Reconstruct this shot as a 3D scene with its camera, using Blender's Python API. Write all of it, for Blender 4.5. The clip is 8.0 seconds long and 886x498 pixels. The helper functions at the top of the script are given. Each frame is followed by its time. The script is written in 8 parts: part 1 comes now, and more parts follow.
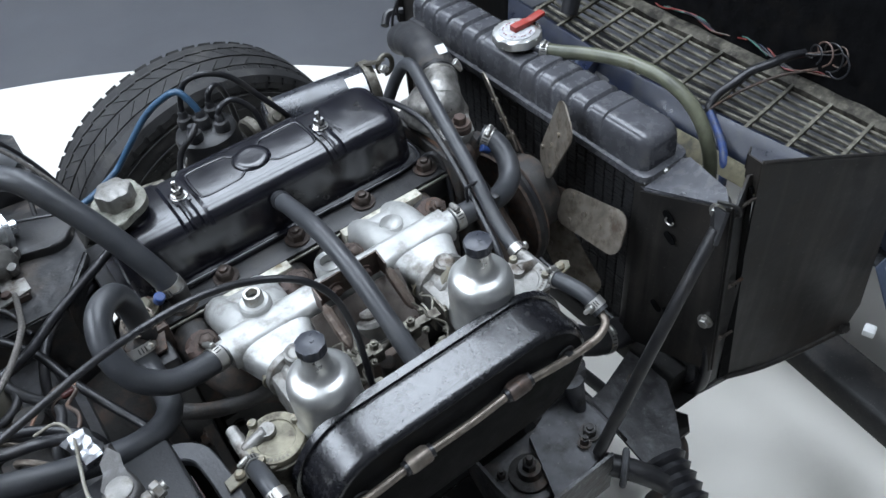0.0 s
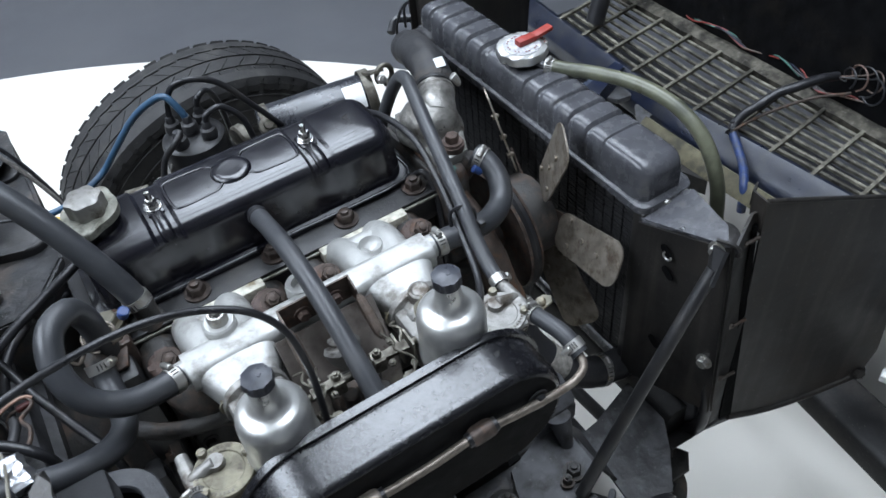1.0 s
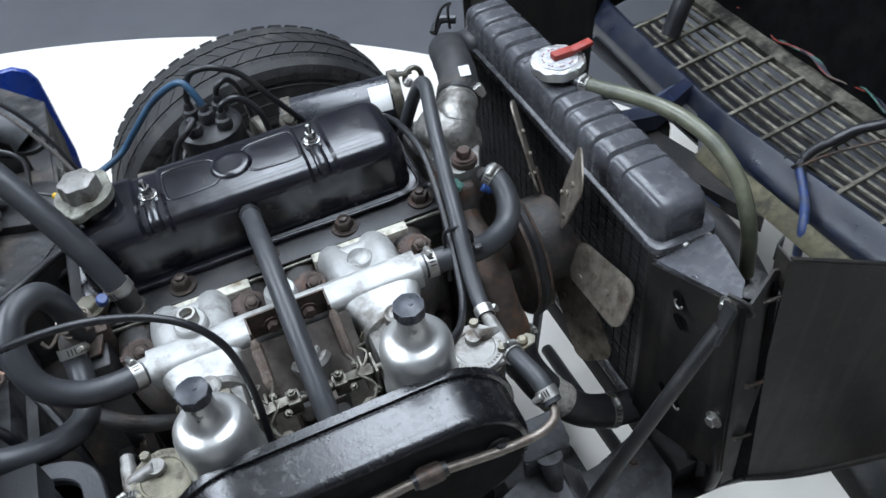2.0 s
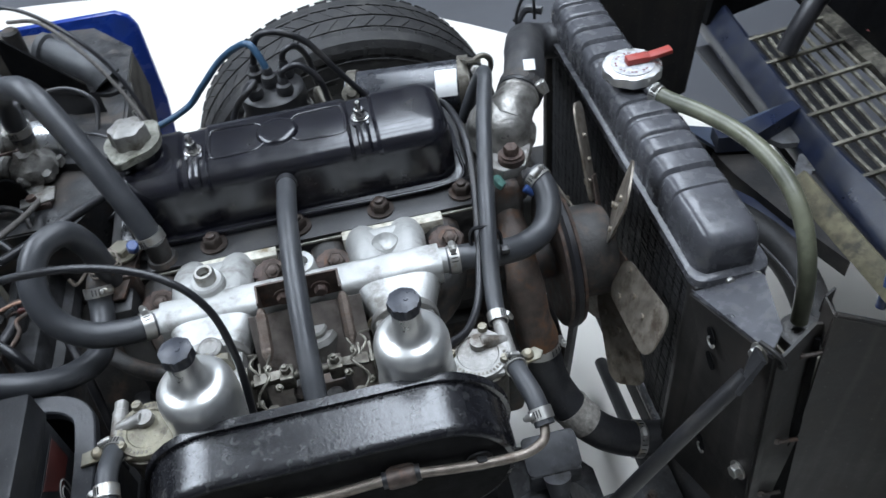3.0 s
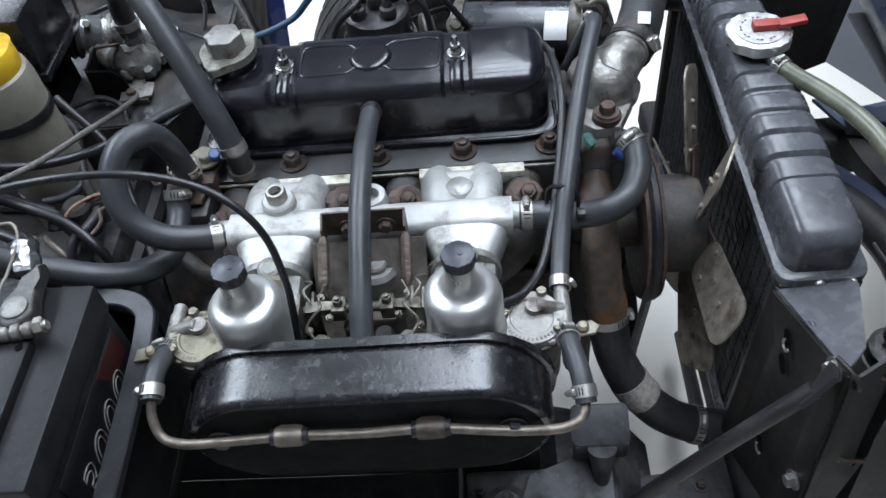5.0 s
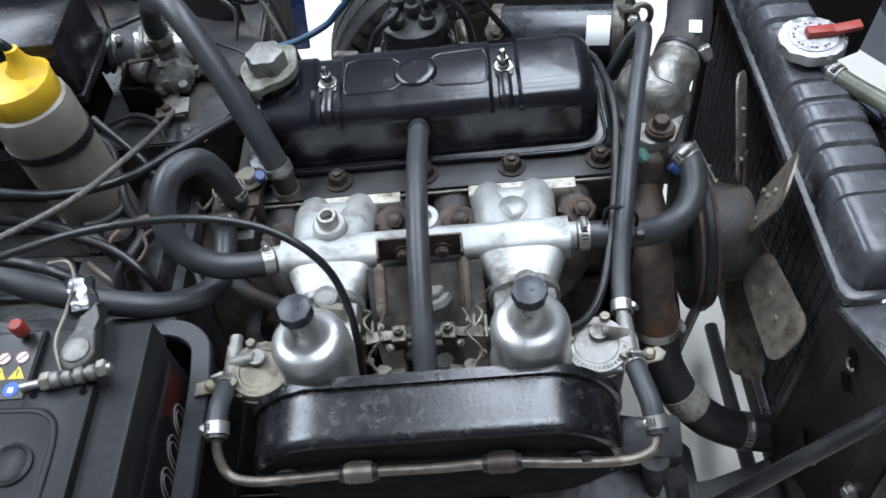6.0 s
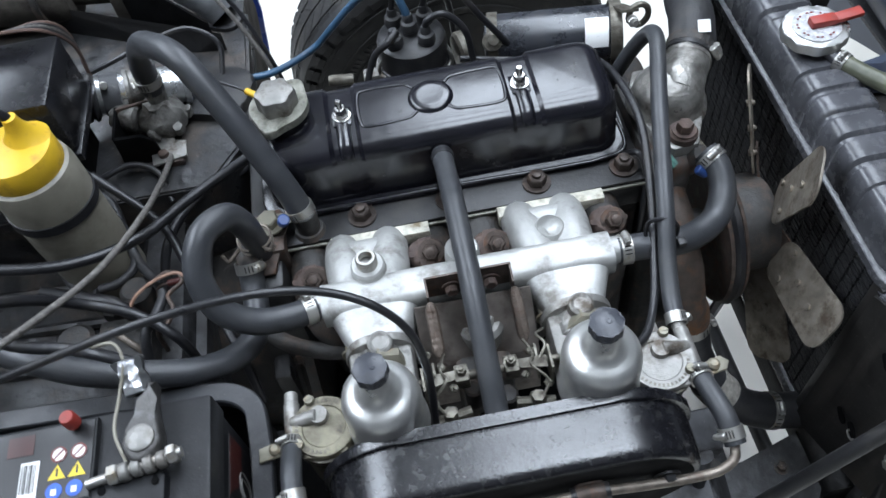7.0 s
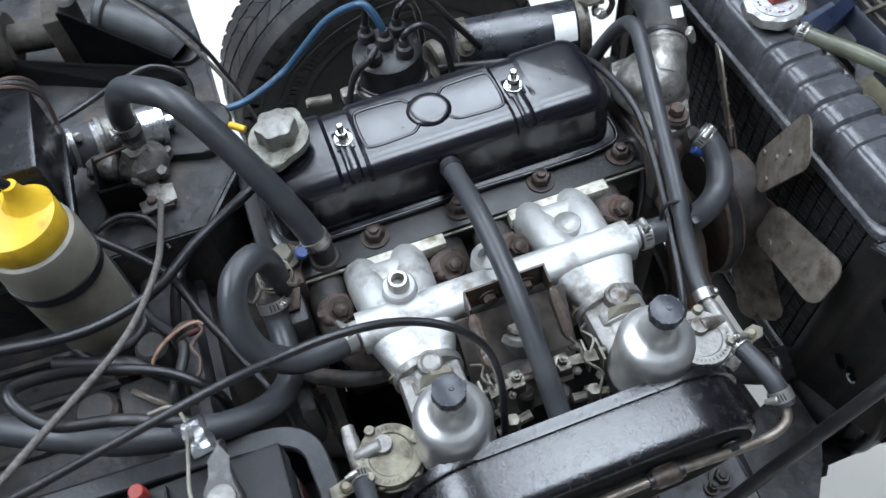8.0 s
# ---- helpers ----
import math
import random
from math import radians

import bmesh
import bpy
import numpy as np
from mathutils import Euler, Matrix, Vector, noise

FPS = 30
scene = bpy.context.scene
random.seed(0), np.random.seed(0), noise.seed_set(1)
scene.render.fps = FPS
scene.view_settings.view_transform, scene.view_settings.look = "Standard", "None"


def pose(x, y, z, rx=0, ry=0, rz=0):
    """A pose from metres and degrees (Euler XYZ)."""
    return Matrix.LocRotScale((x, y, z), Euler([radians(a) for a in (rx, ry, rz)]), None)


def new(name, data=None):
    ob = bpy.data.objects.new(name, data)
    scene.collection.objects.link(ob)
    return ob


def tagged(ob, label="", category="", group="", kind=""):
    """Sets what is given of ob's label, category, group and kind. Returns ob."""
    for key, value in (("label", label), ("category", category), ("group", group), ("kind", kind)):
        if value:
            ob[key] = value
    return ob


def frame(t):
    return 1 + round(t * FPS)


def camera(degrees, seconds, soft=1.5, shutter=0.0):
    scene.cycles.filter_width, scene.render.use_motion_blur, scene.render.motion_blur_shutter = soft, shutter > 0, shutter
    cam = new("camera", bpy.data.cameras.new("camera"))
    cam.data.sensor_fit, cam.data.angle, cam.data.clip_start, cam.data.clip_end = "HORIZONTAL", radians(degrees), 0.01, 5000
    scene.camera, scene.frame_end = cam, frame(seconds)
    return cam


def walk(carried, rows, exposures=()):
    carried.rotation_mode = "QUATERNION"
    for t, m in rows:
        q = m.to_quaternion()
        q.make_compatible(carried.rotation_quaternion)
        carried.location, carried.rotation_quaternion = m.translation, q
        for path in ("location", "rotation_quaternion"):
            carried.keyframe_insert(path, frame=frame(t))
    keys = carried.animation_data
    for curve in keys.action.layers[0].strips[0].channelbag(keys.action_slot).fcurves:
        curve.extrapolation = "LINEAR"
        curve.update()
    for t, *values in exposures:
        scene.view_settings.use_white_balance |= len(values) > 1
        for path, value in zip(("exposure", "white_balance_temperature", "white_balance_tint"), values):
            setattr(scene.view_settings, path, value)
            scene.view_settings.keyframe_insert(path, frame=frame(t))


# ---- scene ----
cam = camera(58.0, 8.0, shutter=0.5)
PATH = [
    (0.0, -0.2454, -0.6292, 1.3104, 43.98, 4.89, -36.74),
    (0.5, -0.2167, -0.6246, 1.304, 44.05, 4.86, -35.51),
    (1.0, -0.1652, -0.6219, 1.299, 43.93, 4.94, -32.64),
    (1.5, -0.1068, -0.6215, 1.2916, 43.94, 5.24, -28.68),
    (3.0, 0.0332, -0.6215, 1.2646, 43.76, 5.29, -11.96),
    (3.5, 0.0568, -0.6203, 1.2605, 42.83, 4.97, -6.99),
    (4.0, 0.0722, -0.6159, 1.2565, 41.64, 4.72, -2.85),
    (4.5, 0.0798, -0.6092, 1.254, 40.68, 4.94, -0.37),
    (6.0, 0.0216, -0.5491, 1.2865, 37.23, 5.88, -1.44),
    (6.5, -0.0205, -0.521, 1.3026, 35.95, 5.82, -4.71),
    (7.0, -0.073, -0.4894, 1.3168, 34.49, 5.37, -9.47),
    (7.5, -0.1237, -0.4668, 1.326, 33.62, 4.71, -14.39),
    (8.0, -0.1832, -0.4485, 1.3345, 33.42, 3.57, -20.17),
]
walk(cam, [(t, pose(*row)) for t, *row in PATH], exposures=((0.0, 0.12), (8.0, 0.12)))
LAMP = 5.0
LAMPS = [(-2.45, 0.0, 2.0), (-2.45, 1.3, 2.0), (-2.45, 2.6, 2.0), (0.62, -0.25, 1.35), (0.62, 1.05, 1.35), (0.62, 2.35, 1.35)]
STEER, CAMBER = 4.6, 7.5

# ---------------------------------------------------------------- light
world = bpy.data.worlds.new("world")
scene.world = world
world.use_nodes = True
world.node_tree.nodes["Background"].inputs[0].default_value = (0.75, 0.85, 1.0, 1)
world.node_tree.nodes["Background"].inputs[1].default_value = 0.25


# ---------------------------------------------------------------- materials
def material(name, base, rough=0.5, metal=0.0, vary=0.25, scale=40.0, bump=0.0, bump_scale=300.0,
             second=None, second_amount=0.5, second_scale=18.0, coat=0.0, rough_vary=0.12, piece=0.0, gloss=0.5, dust=0.0, dust_scale=450.0, streak=0.0):
    m = bpy.data.materials.new(name)
    m.use_nodes = True
    nt = m.node_tree
    n, l = nt.nodes, nt.links
    b = n["Principled BSDF"]
    tc = n.new("ShaderNodeTexCoord")
    fine = n.new("ShaderNodeTexNoise")
    fine.inputs["Scale"].default_value, fine.inputs["Detail"].default_value = scale, 6.0
    l.new(tc.outputs["Object"], fine.inputs["Vector"])
    big = n.new("ShaderNodeTexNoise")
    big.inputs["Scale"].default_value, big.inputs["Detail"].default_value = second_scale, 8.0
    big.inputs["Roughness"].default_value = 0.65
    l.new(tc.outputs["Object"], big.inputs["Vector"])
    ramp = n.new("ShaderNodeMapRange")
    ramp.inputs["From Min"].default_value, ramp.inputs["From Max"].default_value = 0.3, 0.7
    ramp.inputs["To Min"].default_value, ramp.inputs["To Max"].default_value = 1 - vary, 1 + vary
    l.new(fine.outputs["Fac"], ramp.inputs["Value"])
    mul = n.new("ShaderNodeMix")
    mul.data_type, mul.blend_type = "RGBA", "MULTIPLY"
    mul.inputs["Factor"].default_value = 1.0
    mul.inputs[6].default_value = (*base, 1)
    l.new(ramp.outputs["Result"], mul.inputs[7])
    colour = mul.outputs[2]
    if second:
        mask = n.new("ShaderNodeMapRange")
        mask.inputs["From Min"].default_value = 0.62 - 0.3 * second_amount
        mask.inputs["From Max"].default_value = 0.78 - 0.3 * second_amount
        l.new(big.outputs["Fac"], mask.inputs["Value"])
        mix = n.new("ShaderNodeMix")
        mix.data_type = "RGBA"
        l.new(mask.outputs["Result"], mix.inputs["Factor"])
        l.new(colour, mix.inputs[6])
        mix.inputs[7].default_value = (*second, 1)
        colour = mix.outputs[2]
    if piece:
        info = n.new("ShaderNodeObjectInfo")
        pr = n.new("ShaderNodeMapRange")
        pr.inputs["To Min"].default_value, pr.inputs["To Max"].default_value = 1 - piece, 1 + piece
        l.new(info.outputs["Random"], pr.inputs["Value"])
        pm = n.new("ShaderNodeMix")
        pm.data_type, pm.blend_type = "RGBA", "MULTIPLY"
        pm.inputs["Factor"].default_value = 1.0
        l.new(colour, pm.inputs[6])
        l.new(pr.outputs["Result"], pm.inputs[7])
        colour = pm.outputs[2]
    if dust:
        dn = n.new("ShaderNodeTexNoise")
        dn.inputs["Scale"].default_value, dn.inputs["Detail"].default_value = dust_scale, 3.0
        l.new(tc.outputs["Object"], dn.inputs["Vector"])
        dm = n.new("ShaderNodeMapRange")
        dm.inputs["From Min"].default_value, dm.inputs["From Max"].default_value = 0.66, 0.78
        dm.inputs["To Max"].default_value = dust
        l.new(dn.outputs["Fac"], dm.inputs["Value"])
        dx = n.new("ShaderNodeMix")
        dx.data_type = "RGBA"
        l.new(dm.outputs["Result"], dx.inputs["Factor"])
        l.new(colour, dx.inputs[6])
        dx.inputs[7].default_value = (0.22, 0.205, 0.185, 1)
        colour = dx.outputs[2]
    if streak:
        sm = n.new("ShaderNodeMapping")
        sm.inputs["Scale"].default_value = (1.0, 1.0, 0.07)
        l.new(tc.outputs["Object"], sm.inputs["Vector"])
        sn = n.new("ShaderNodeTexNoise")
        sn.inputs["Scale"].default_value, sn.inputs["Detail"].default_value = 70.0, 5.0
        l.new(sm.outputs["Vector"], sn.inputs["Vector"])
        sr = n.new("ShaderNodeMapRange")
        sr.inputs["From Min"].default_value, sr.inputs["From Max"].default_value = 0.50, 0.72
        sr.inputs["To Max"].default_value = streak
        l.new(sn.outputs["Fac"], sr.inputs["Value"])
        sx = n.new("ShaderNodeMix")
        sx.data_type = "RGBA"
        l.new(sr.outputs["Result"], sx.inputs["Factor"])
        l.new(colour, sx.inputs[6])
        sx.inputs[7].default_value = (0.075, 0.066, 0.058, 1)
        colour = sx.outputs[2]
    l.new(colour, b.inputs["Base Color"])
    rr = n.new("ShaderNodeMapRange")
    rr.inputs["From Min"].default_value, rr.inputs["From Max"].default_value = 0.3, 0.7
    rr.inputs["To Min"].default_value = max(0.03, rough - rough_vary)
    rr.inputs["To Max"].default_value = min(1.0, rough + rough_vary)
    l.new(big.outputs["Fac"], rr.inputs["Value"])
    l.new(rr.outputs["Result"], b.inputs["Roughness"])
    b.inputs["Metallic"].default_value = metal
    b.inputs["Specular IOR Level"].default_value = gloss
    b.inputs["Coat Weight"].default_value = coat
    b.inputs["Coat Roughness"].default_value = 0.15
    if bump:
        bn = n.new("ShaderNodeTexNoise")
        bn.inputs["Scale"].default_value, bn.inputs["Detail"].default_value = bump_scale, 5.0
        l.new(tc.outputs["Object"], bn.inputs["Vector"])
        bp = n.new("ShaderNodeBump")
        bp.inputs["Strength"].default_value, bp.inputs["Distance"].default_value = bump, 0.002
        l.new(bn.outputs["Fac"], bp.inputs["Height"])
        l.new(bp.outputs["Normal"], b.inputs["Normal"])
    return m


M_GLOSS = material("black_gloss_paint", (0.007, 0.007, 0.0105), 0.215, vary=0.35, second=(0.016, 0.015, 0.015), second_amount=0.28, second_scale=24, bump=0.09, bump_scale=90, rough_vary=0.09, dust=0.28, dust_scale=600, gloss=0.66, coat=0.12)
M_COIL = material("black_coil_enamel", (0.022, 0.024, 0.030), 0.30, vary=0.3, second=(0.03, 0.03, 0.032), second_amount=0.25, second_scale=40, bump=0.08, dust=0.2, gloss=0.8)
M_BAKELITE = material("dull_black_bakelite", (0.014, 0.014, 0.015), 0.42, vary=0.3, second=(0.03, 0.028, 0.026), second_amount=0.35, second_scale=60, bump=0.12, dust=0.3, gloss=0.5)
M_PAN = material("black_scuffed_enamel", (0.008, 0.008, 0.010), 0.24, vary=0.4, scale=160, second=(0.02, 0.02, 0.021), second_amount=0.3, second_scale=120, bump=0.16, bump_scale=420, rough_vary=0.09, dust=0.32, dust_scale=600, gloss=0.74, coat=0.26)
M_SATIN = material("black_satin_paint", (0.015, 0.015, 0.016), 0.42, dust=0.25, second=(0.03, 0.028, 0.026), second_amount=0.4, second_scale=25, bump=0.15)
M_CHASSIS = material("chassis_black", (0.013, 0.0128, 0.0128), 0.6, gloss=0.3, dust=0.45, second=(0.035, 0.031, 0.028), second_amount=0.45, second_scale=14, bump=0.25, bump_scale=150)
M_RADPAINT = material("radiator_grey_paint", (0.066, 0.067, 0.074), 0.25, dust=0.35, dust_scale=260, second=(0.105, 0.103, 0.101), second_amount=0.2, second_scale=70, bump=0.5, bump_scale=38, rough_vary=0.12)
M_SPRING = material("brown_spring_steel", (0.125, 0.098, 0.080), 0.5, metal=0.45, vary=0.3, scale=120, second=(0.09, 0.06, 0.045), second_amount=0.35, second_scale=80)
M_TURRET = material("dusty_blue_grey_steel", (0.068, 0.069, 0.073), 0.55, gloss=0.35, dust=0.5, dust_scale=160, vary=0.35, second=(0.025, 0.023, 0.022), second_amount=0.42, second_scale=26, bump=0.35, bump_scale=90)
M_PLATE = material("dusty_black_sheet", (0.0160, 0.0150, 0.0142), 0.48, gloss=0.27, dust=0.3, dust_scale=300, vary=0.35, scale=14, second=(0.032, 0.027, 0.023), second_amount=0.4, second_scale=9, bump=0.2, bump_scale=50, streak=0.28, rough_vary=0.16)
M_OILY = material("oily_dusty_steel", (0.018, 0.018, 0.019), 0.5, gloss=0.4, dust=0.5, dust_scale=200, vary=0.5, scale=60, second=(0.062, 0.062, 0.066), second_amount=0.5, second_scale=34, bump=0.6, bump_scale=70, streak=0.2)
M_CORE = material("radiator_core_black", (0.017, 0.0172, 0.0185), 0.5, gloss=0.35, dust=0.4, vary=0.5, scale=200, bump=0.7, bump_scale=420)
M_RUBBER = material("hose_rubber", (0.038, 0.040, 0.044), 0.42, vary=0.18, dust=0.18, second=(0.05, 0.051, 0.053), second_amount=0.35, second_scale=30, bump=0.1, bump_scale=500)
M_TOPHOSE = material("aged_black_rubber", (0.024, 0.024, 0.026), 0.5, vary=0.25, dust=0.25, second=(0.05, 0.048, 0.046), second_amount=0.35, second_scale=26, bump=0.25, bump_scale=260)
M_BOOT = material("grey_dusty_rubber", (0.075, 0.078, 0.082), 0.55, vary=0.2, dust=0.2, second=(0.05, 0.05, 0.052), second_amount=0.35, second_scale=30, bump=0.15, bump_scale=300)
M_RUBBER2 = material("cable_rubber", (0.016, 0.016, 0.018), 0.38, vary=0.2, second=(0.035, 0.032, 0.03), second_amount=0.3, bump=0.1)
M_GREYCABLE = material("grey_braided_cable", (0.12, 0.11, 0.10), 0.6, vary=0.4, scale=250, bump=0.5, bump_scale=700)
M_TYRE = material("tyre_rubber", (0.016, 0.0155, 0.0155), 0.68, dust=0.3, dust_scale=250, vary=0.25, second=(0.045, 0.043, 0.04), second_amount=0.35, second_scale=22, bump=0.15, bump_scale=400)
M_SILVER = material("silver_cast_paint", (0.42, 0.42, 0.405), 0.52, metal=0.45, vary=0.14, second=(0.17, 0.16, 0.142), second_amount=0.36, second_scale=26, bump=0.3, bump_scale=200, rough_vary=0.14)
M_DAMPER = material("blue_grey_plastic", (0.035, 0.038, 0.048), 0.36, vary=0.2, second=(0.02, 0.02, 0.024), second_amount=0.3, second_scale=60, bump=0.1)
M_DASH = material("satin_aluminium", (0.66, 0.66, 0.64), 0.34, metal=0.82, vary=0.1, scale=80, second=(0.5, 0.48, 0.44), second_amount=0.25, bump=0.05, bump_scale=600)
M_LID = material("grimy_diecast", (0.125, 0.115, 0.094), 0.5, metal=0.45, vary=0.35, scale=80, second=(0.06, 0.05, 0.038), second_amount=0.45, second_scale=70, bump=0.35, bump_scale=260)
M_CAST = material("dull_cast_aluminium", (0.25, 0.243, 0.228), 0.46, metal=0.5, vary=0.3, second=(0.085, 0.068, 0.052), second_amount=0.42, second_scale=38, bump=0.4, bump_scale=220)
M_ZINC = material("zinc_plated_steel", (0.42, 0.41, 0.385), 0.42, metal=0.85, vary=0.15, second=(0.35, 0.3, 0.22), second_amount=0.3, second_scale=70)
M_BRASSY = material("yellow_passivated_metal", (0.22, 0.205, 0.16), 0.48, metal=0.5, vary=0.2, second=(0.25, 0.2, 0.13), second_amount=0.4, second_scale=60, bump=0.2)
M_LINK = material("dull_grimy_plating", (0.15, 0.14, 0.115), 0.45, metal=0.6, vary=0.35, scale=120, second=(0.06, 0.05, 0.04), second_amount=0.42, second_scale=90, bump=0.2)
M_ALU = material("bare_aluminium", (0.72, 0.73, 0.74), 0.3, metal=0.9, vary=0.15, scale=60, second=(0.35, 0.34, 0.32), second_amount=0.28, second_scale=45, bump=0.1)
M_TRAY = material("scuffed_black_tray_paint", (0.022, 0.023, 0.026), 0.42, gloss=0.5, dust=0.35, vary=0.3, second=(0.045, 0.045, 0.047), second_amount=0.35, second_scale=30, bump=0.15)
M_CHROME = material("bright_worn_plating", (0.62, 0.61, 0.59), 0.22, metal=1.0, vary=0.2, scale=150, second=(0.25, 0.22, 0.19), second_amount=0.3, second_scale=120)
M_LIDY = material("yellowed_diecast", (0.175, 0.16, 0.115), 0.45, metal=0.45, vary=0.35, scale=80, second=(0.07, 0.06, 0.045), second_amount=0.42, second_scale=70, bump=0.35, bump_scale=260)
M_THERM = material("corroded_cast_aluminium", (0.23, 0.222, 0.205), 0.42, metal=0.55, vary=0.4, scale=70, second=(0.075, 0.06, 0.048), second_amount=0.48, second_scale=30, bump=0.6, bump_scale=150, rough_vary=0.18)
M_VALVE = material("oxidised_grey_casting", (0.17, 0.165, 0.152), 0.5, metal=0.35, vary=0.45, scale=70, second=(0.06, 0.05, 0.042), second_amount=0.45, second_scale=55, bump=0.7, bump_scale=180)
M_CAPPLATE = material("stained_zinc_plate", (0.27, 0.265, 0.225), 0.45, metal=0.35, vary=0.45, scale=220, second=(0.11, 0.105, 0.08), second_amount=0.42, second_scale=110, bump=0.4, bump_scale=260)
# Oily matt black; also colours the added shade sheets below the engine.
M_GRIME_AND_SHADE = material("oily_matt_and_shade_black", (0.009, 0.009, 0.0092), 0.8, vary=0.5, scale=60, second=(0.014, 0.013, 0.0115), second_amount=0.4, second_scale=25, bump=0.2, bump_scale=120, gloss=0.1)
M_NUT = material("brown_black_steel", (0.055, 0.043, 0.037), 0.48, metal=0.5, vary=0.35, scale=120, second=(0.10, 0.06, 0.042), second_amount=0.3, second_scale=70, bump=0.2)
M_RUST = material("rusty_iron", (0.080, 0.052, 0.041), 0.7, metal=0.1, vary=0.4, scale=90, second=(0.07, 0.05, 0.045), second_amount=0.5, second_scale=50, bump=0.5, bump_scale=250)
M_ELBOW = material("orange_brown_rust", (0.072, 0.054, 0.044), 0.65, metal=0.1, vary=0.4, scale=70, second=(0.15, 0.072, 0.033), second_amount=0.42, second_scale=34, bump=0.45, bump_scale=200)
M_PUMP = material("rust_streaked_casting", (0.058, 0.055, 0.053), 0.55, metal=0.3, vary=0.4, scale=60, second=(0.10, 0.05, 0.028), second_amount=0.38, second_scale=22, bump=0.45, bump_scale=200)
M_DARKRUST = material("brown_stained_steel", (0.085, 0.065, 0.055), 0.5, metal=0.5, vary=0.35, scale=120, second=(0.16, 0.09, 0.06), second_amount=0.3, second_scale=70, bump=0.2)
M_IRON = material("dark_cast_iron", (0.034, 0.032, 0.030), 0.62, dust=0.3, vary=0.35, second=(0.09, 0.065, 0.05), second_amount=0.4, second_scale=35, bump=0.45, bump_scale=220)
M_BLADE = material("tarnished_blade_steel", (0.30, 0.265, 0.22), 0.42, metal=0.65, vary=0.3, scale=70, second=(0.13, 0.1, 0.075), second_amount=0.38, second_scale=45, bump=0.2)
M_PIPE = material("tarnished_steel_pipe", (0.21, 0.18, 0.15), 0.46, metal=0.6, vary=0.3, scale=90, second=(0.13, 0.1, 0.08), second_amount=0.35, second_scale=60)
M_WHITE = material("white_label", (0.82, 0.82, 0.8), 0.6, vary=0.05, second=(0.5, 0.5, 0.48), second_amount=0.1, second_scale=120)
M_GASKET = material("pale_gasket_edge", (0.55, 0.53, 0.45), 0.6, vary=0.2, scale=150, second=(0.2, 0.16, 0.1), second_amount=0.3, second_scale=60)
M_RED = material("red_plastic", (0.30, 0.035, 0.025), 0.5, vary=0.2, second=(0.2, 0.05, 0.04), second_amount=0.25, second_scale=80)
M_BLUE = material("blue_body_paint", (0.012, 0.04, 0.24), 0.25, vary=0.1, coat=0.5, second=(0.02, 0.045, 0.2), second_amount=0.2)
M_BLUELEAD = material("blue_ht_lead", (0.035, 0.085, 0.15), 0.4, vary=0.15, second=(0.03, 0.055, 0.09), second_amount=0.25)
M_BLUECLIP = material("blue_painted_clip", (0.02, 0.055, 0.19), 0.4, vary=0.2)
M_NAVY = material("navy_overspray", (0.007, 0.010, 0.022), 0.36, vary=0.3, dust=0.3, second=(0.016, 0.018, 0.024), second_amount=0.45, second_scale=24, bump=0.12)
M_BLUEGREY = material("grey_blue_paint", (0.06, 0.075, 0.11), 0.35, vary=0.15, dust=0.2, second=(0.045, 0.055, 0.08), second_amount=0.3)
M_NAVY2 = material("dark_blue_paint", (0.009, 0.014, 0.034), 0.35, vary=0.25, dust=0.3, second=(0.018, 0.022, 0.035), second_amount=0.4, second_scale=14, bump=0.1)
M_YELLOW = material("yellow_plastic", (0.72, 0.45, 0.025), 0.4, vary=0.12, second=(0.5, 0.28, 0.03), second_amount=0.3, second_scale=50)
M_BOTTLE = material("aged_translucent_plastic", (0.27, 0.25, 0.20), 0.45, vary=0.12, second=(0.17, 0.155, 0.125), second_amount=0.45, second_scale=14)
M_GREENHOSE = material("olive_overflow_hose", (0.125, 0.128, 0.088), 0.33, vary=0.2, second=(0.07, 0.074, 0.05), second_amount=0.45, second_scale=16)
M_DUSTY = material("dust_caked_metal", (0.075, 0.068, 0.058), 0.7, vary=0.35, scale=60, second=(0.035, 0.03, 0.026), second_amount=0.45, second_scale=30, bump=0.4, bump_scale=120, gloss=0.2)
M_OLIVE = material("faded_olive_primer", (0.115, 0.102, 0.060), 0.7, vary=0.4, second=(0.05, 0.045, 0.032), second_amount=0.5, second_scale=30, dust=0.4, bump=0.2)
M_GRILLE = material("dusty_grey_plastic", (0.125, 0.116, 0.092), 0.7, vary=0.45, scale=60, second=(0.03, 0.027, 0.022), second_amount=0.5, second_scale=16, bump=0.3, piece=0.3, gloss=0.25, dust=0.5, dust_scale=120)
M_RAIL = material("dirt_caked_rail", (0.085, 0.078, 0.062), 0.8, vary=0.5, scale=70, second=(0.022, 0.020, 0.017), second_amount=0.62, second_scale=22, bump=0.6, bump_scale=120, gloss=0.2, dust=0.5, dust_scale=140)
M_BLUETAPE = material("blue_cloth_tape", (0.020, 0.042, 0.13), 0.5, vary=0.4, scale=120, second=(0.05, 0.055, 0.075), second_amount=0.45, second_scale=40, bump=0.3, bump_scale=200)
M_PEACH = material("faded_peach_insulation", (0.34, 0.20, 0.14), 0.5, vary=0.2, second=(0.2, 0.11, 0.08), second_amount=0.4, second_scale=120)
M_SHIELD = material("heat_stained_sheet", (0.15, 0.130, 0.116), 0.42, metal=0.3, vary=0.4, scale=50, second=(0.07, 0.054, 0.044), second_amount=0.42, second_scale=34, bump=0.3, bump_scale=90, dust=0.3)
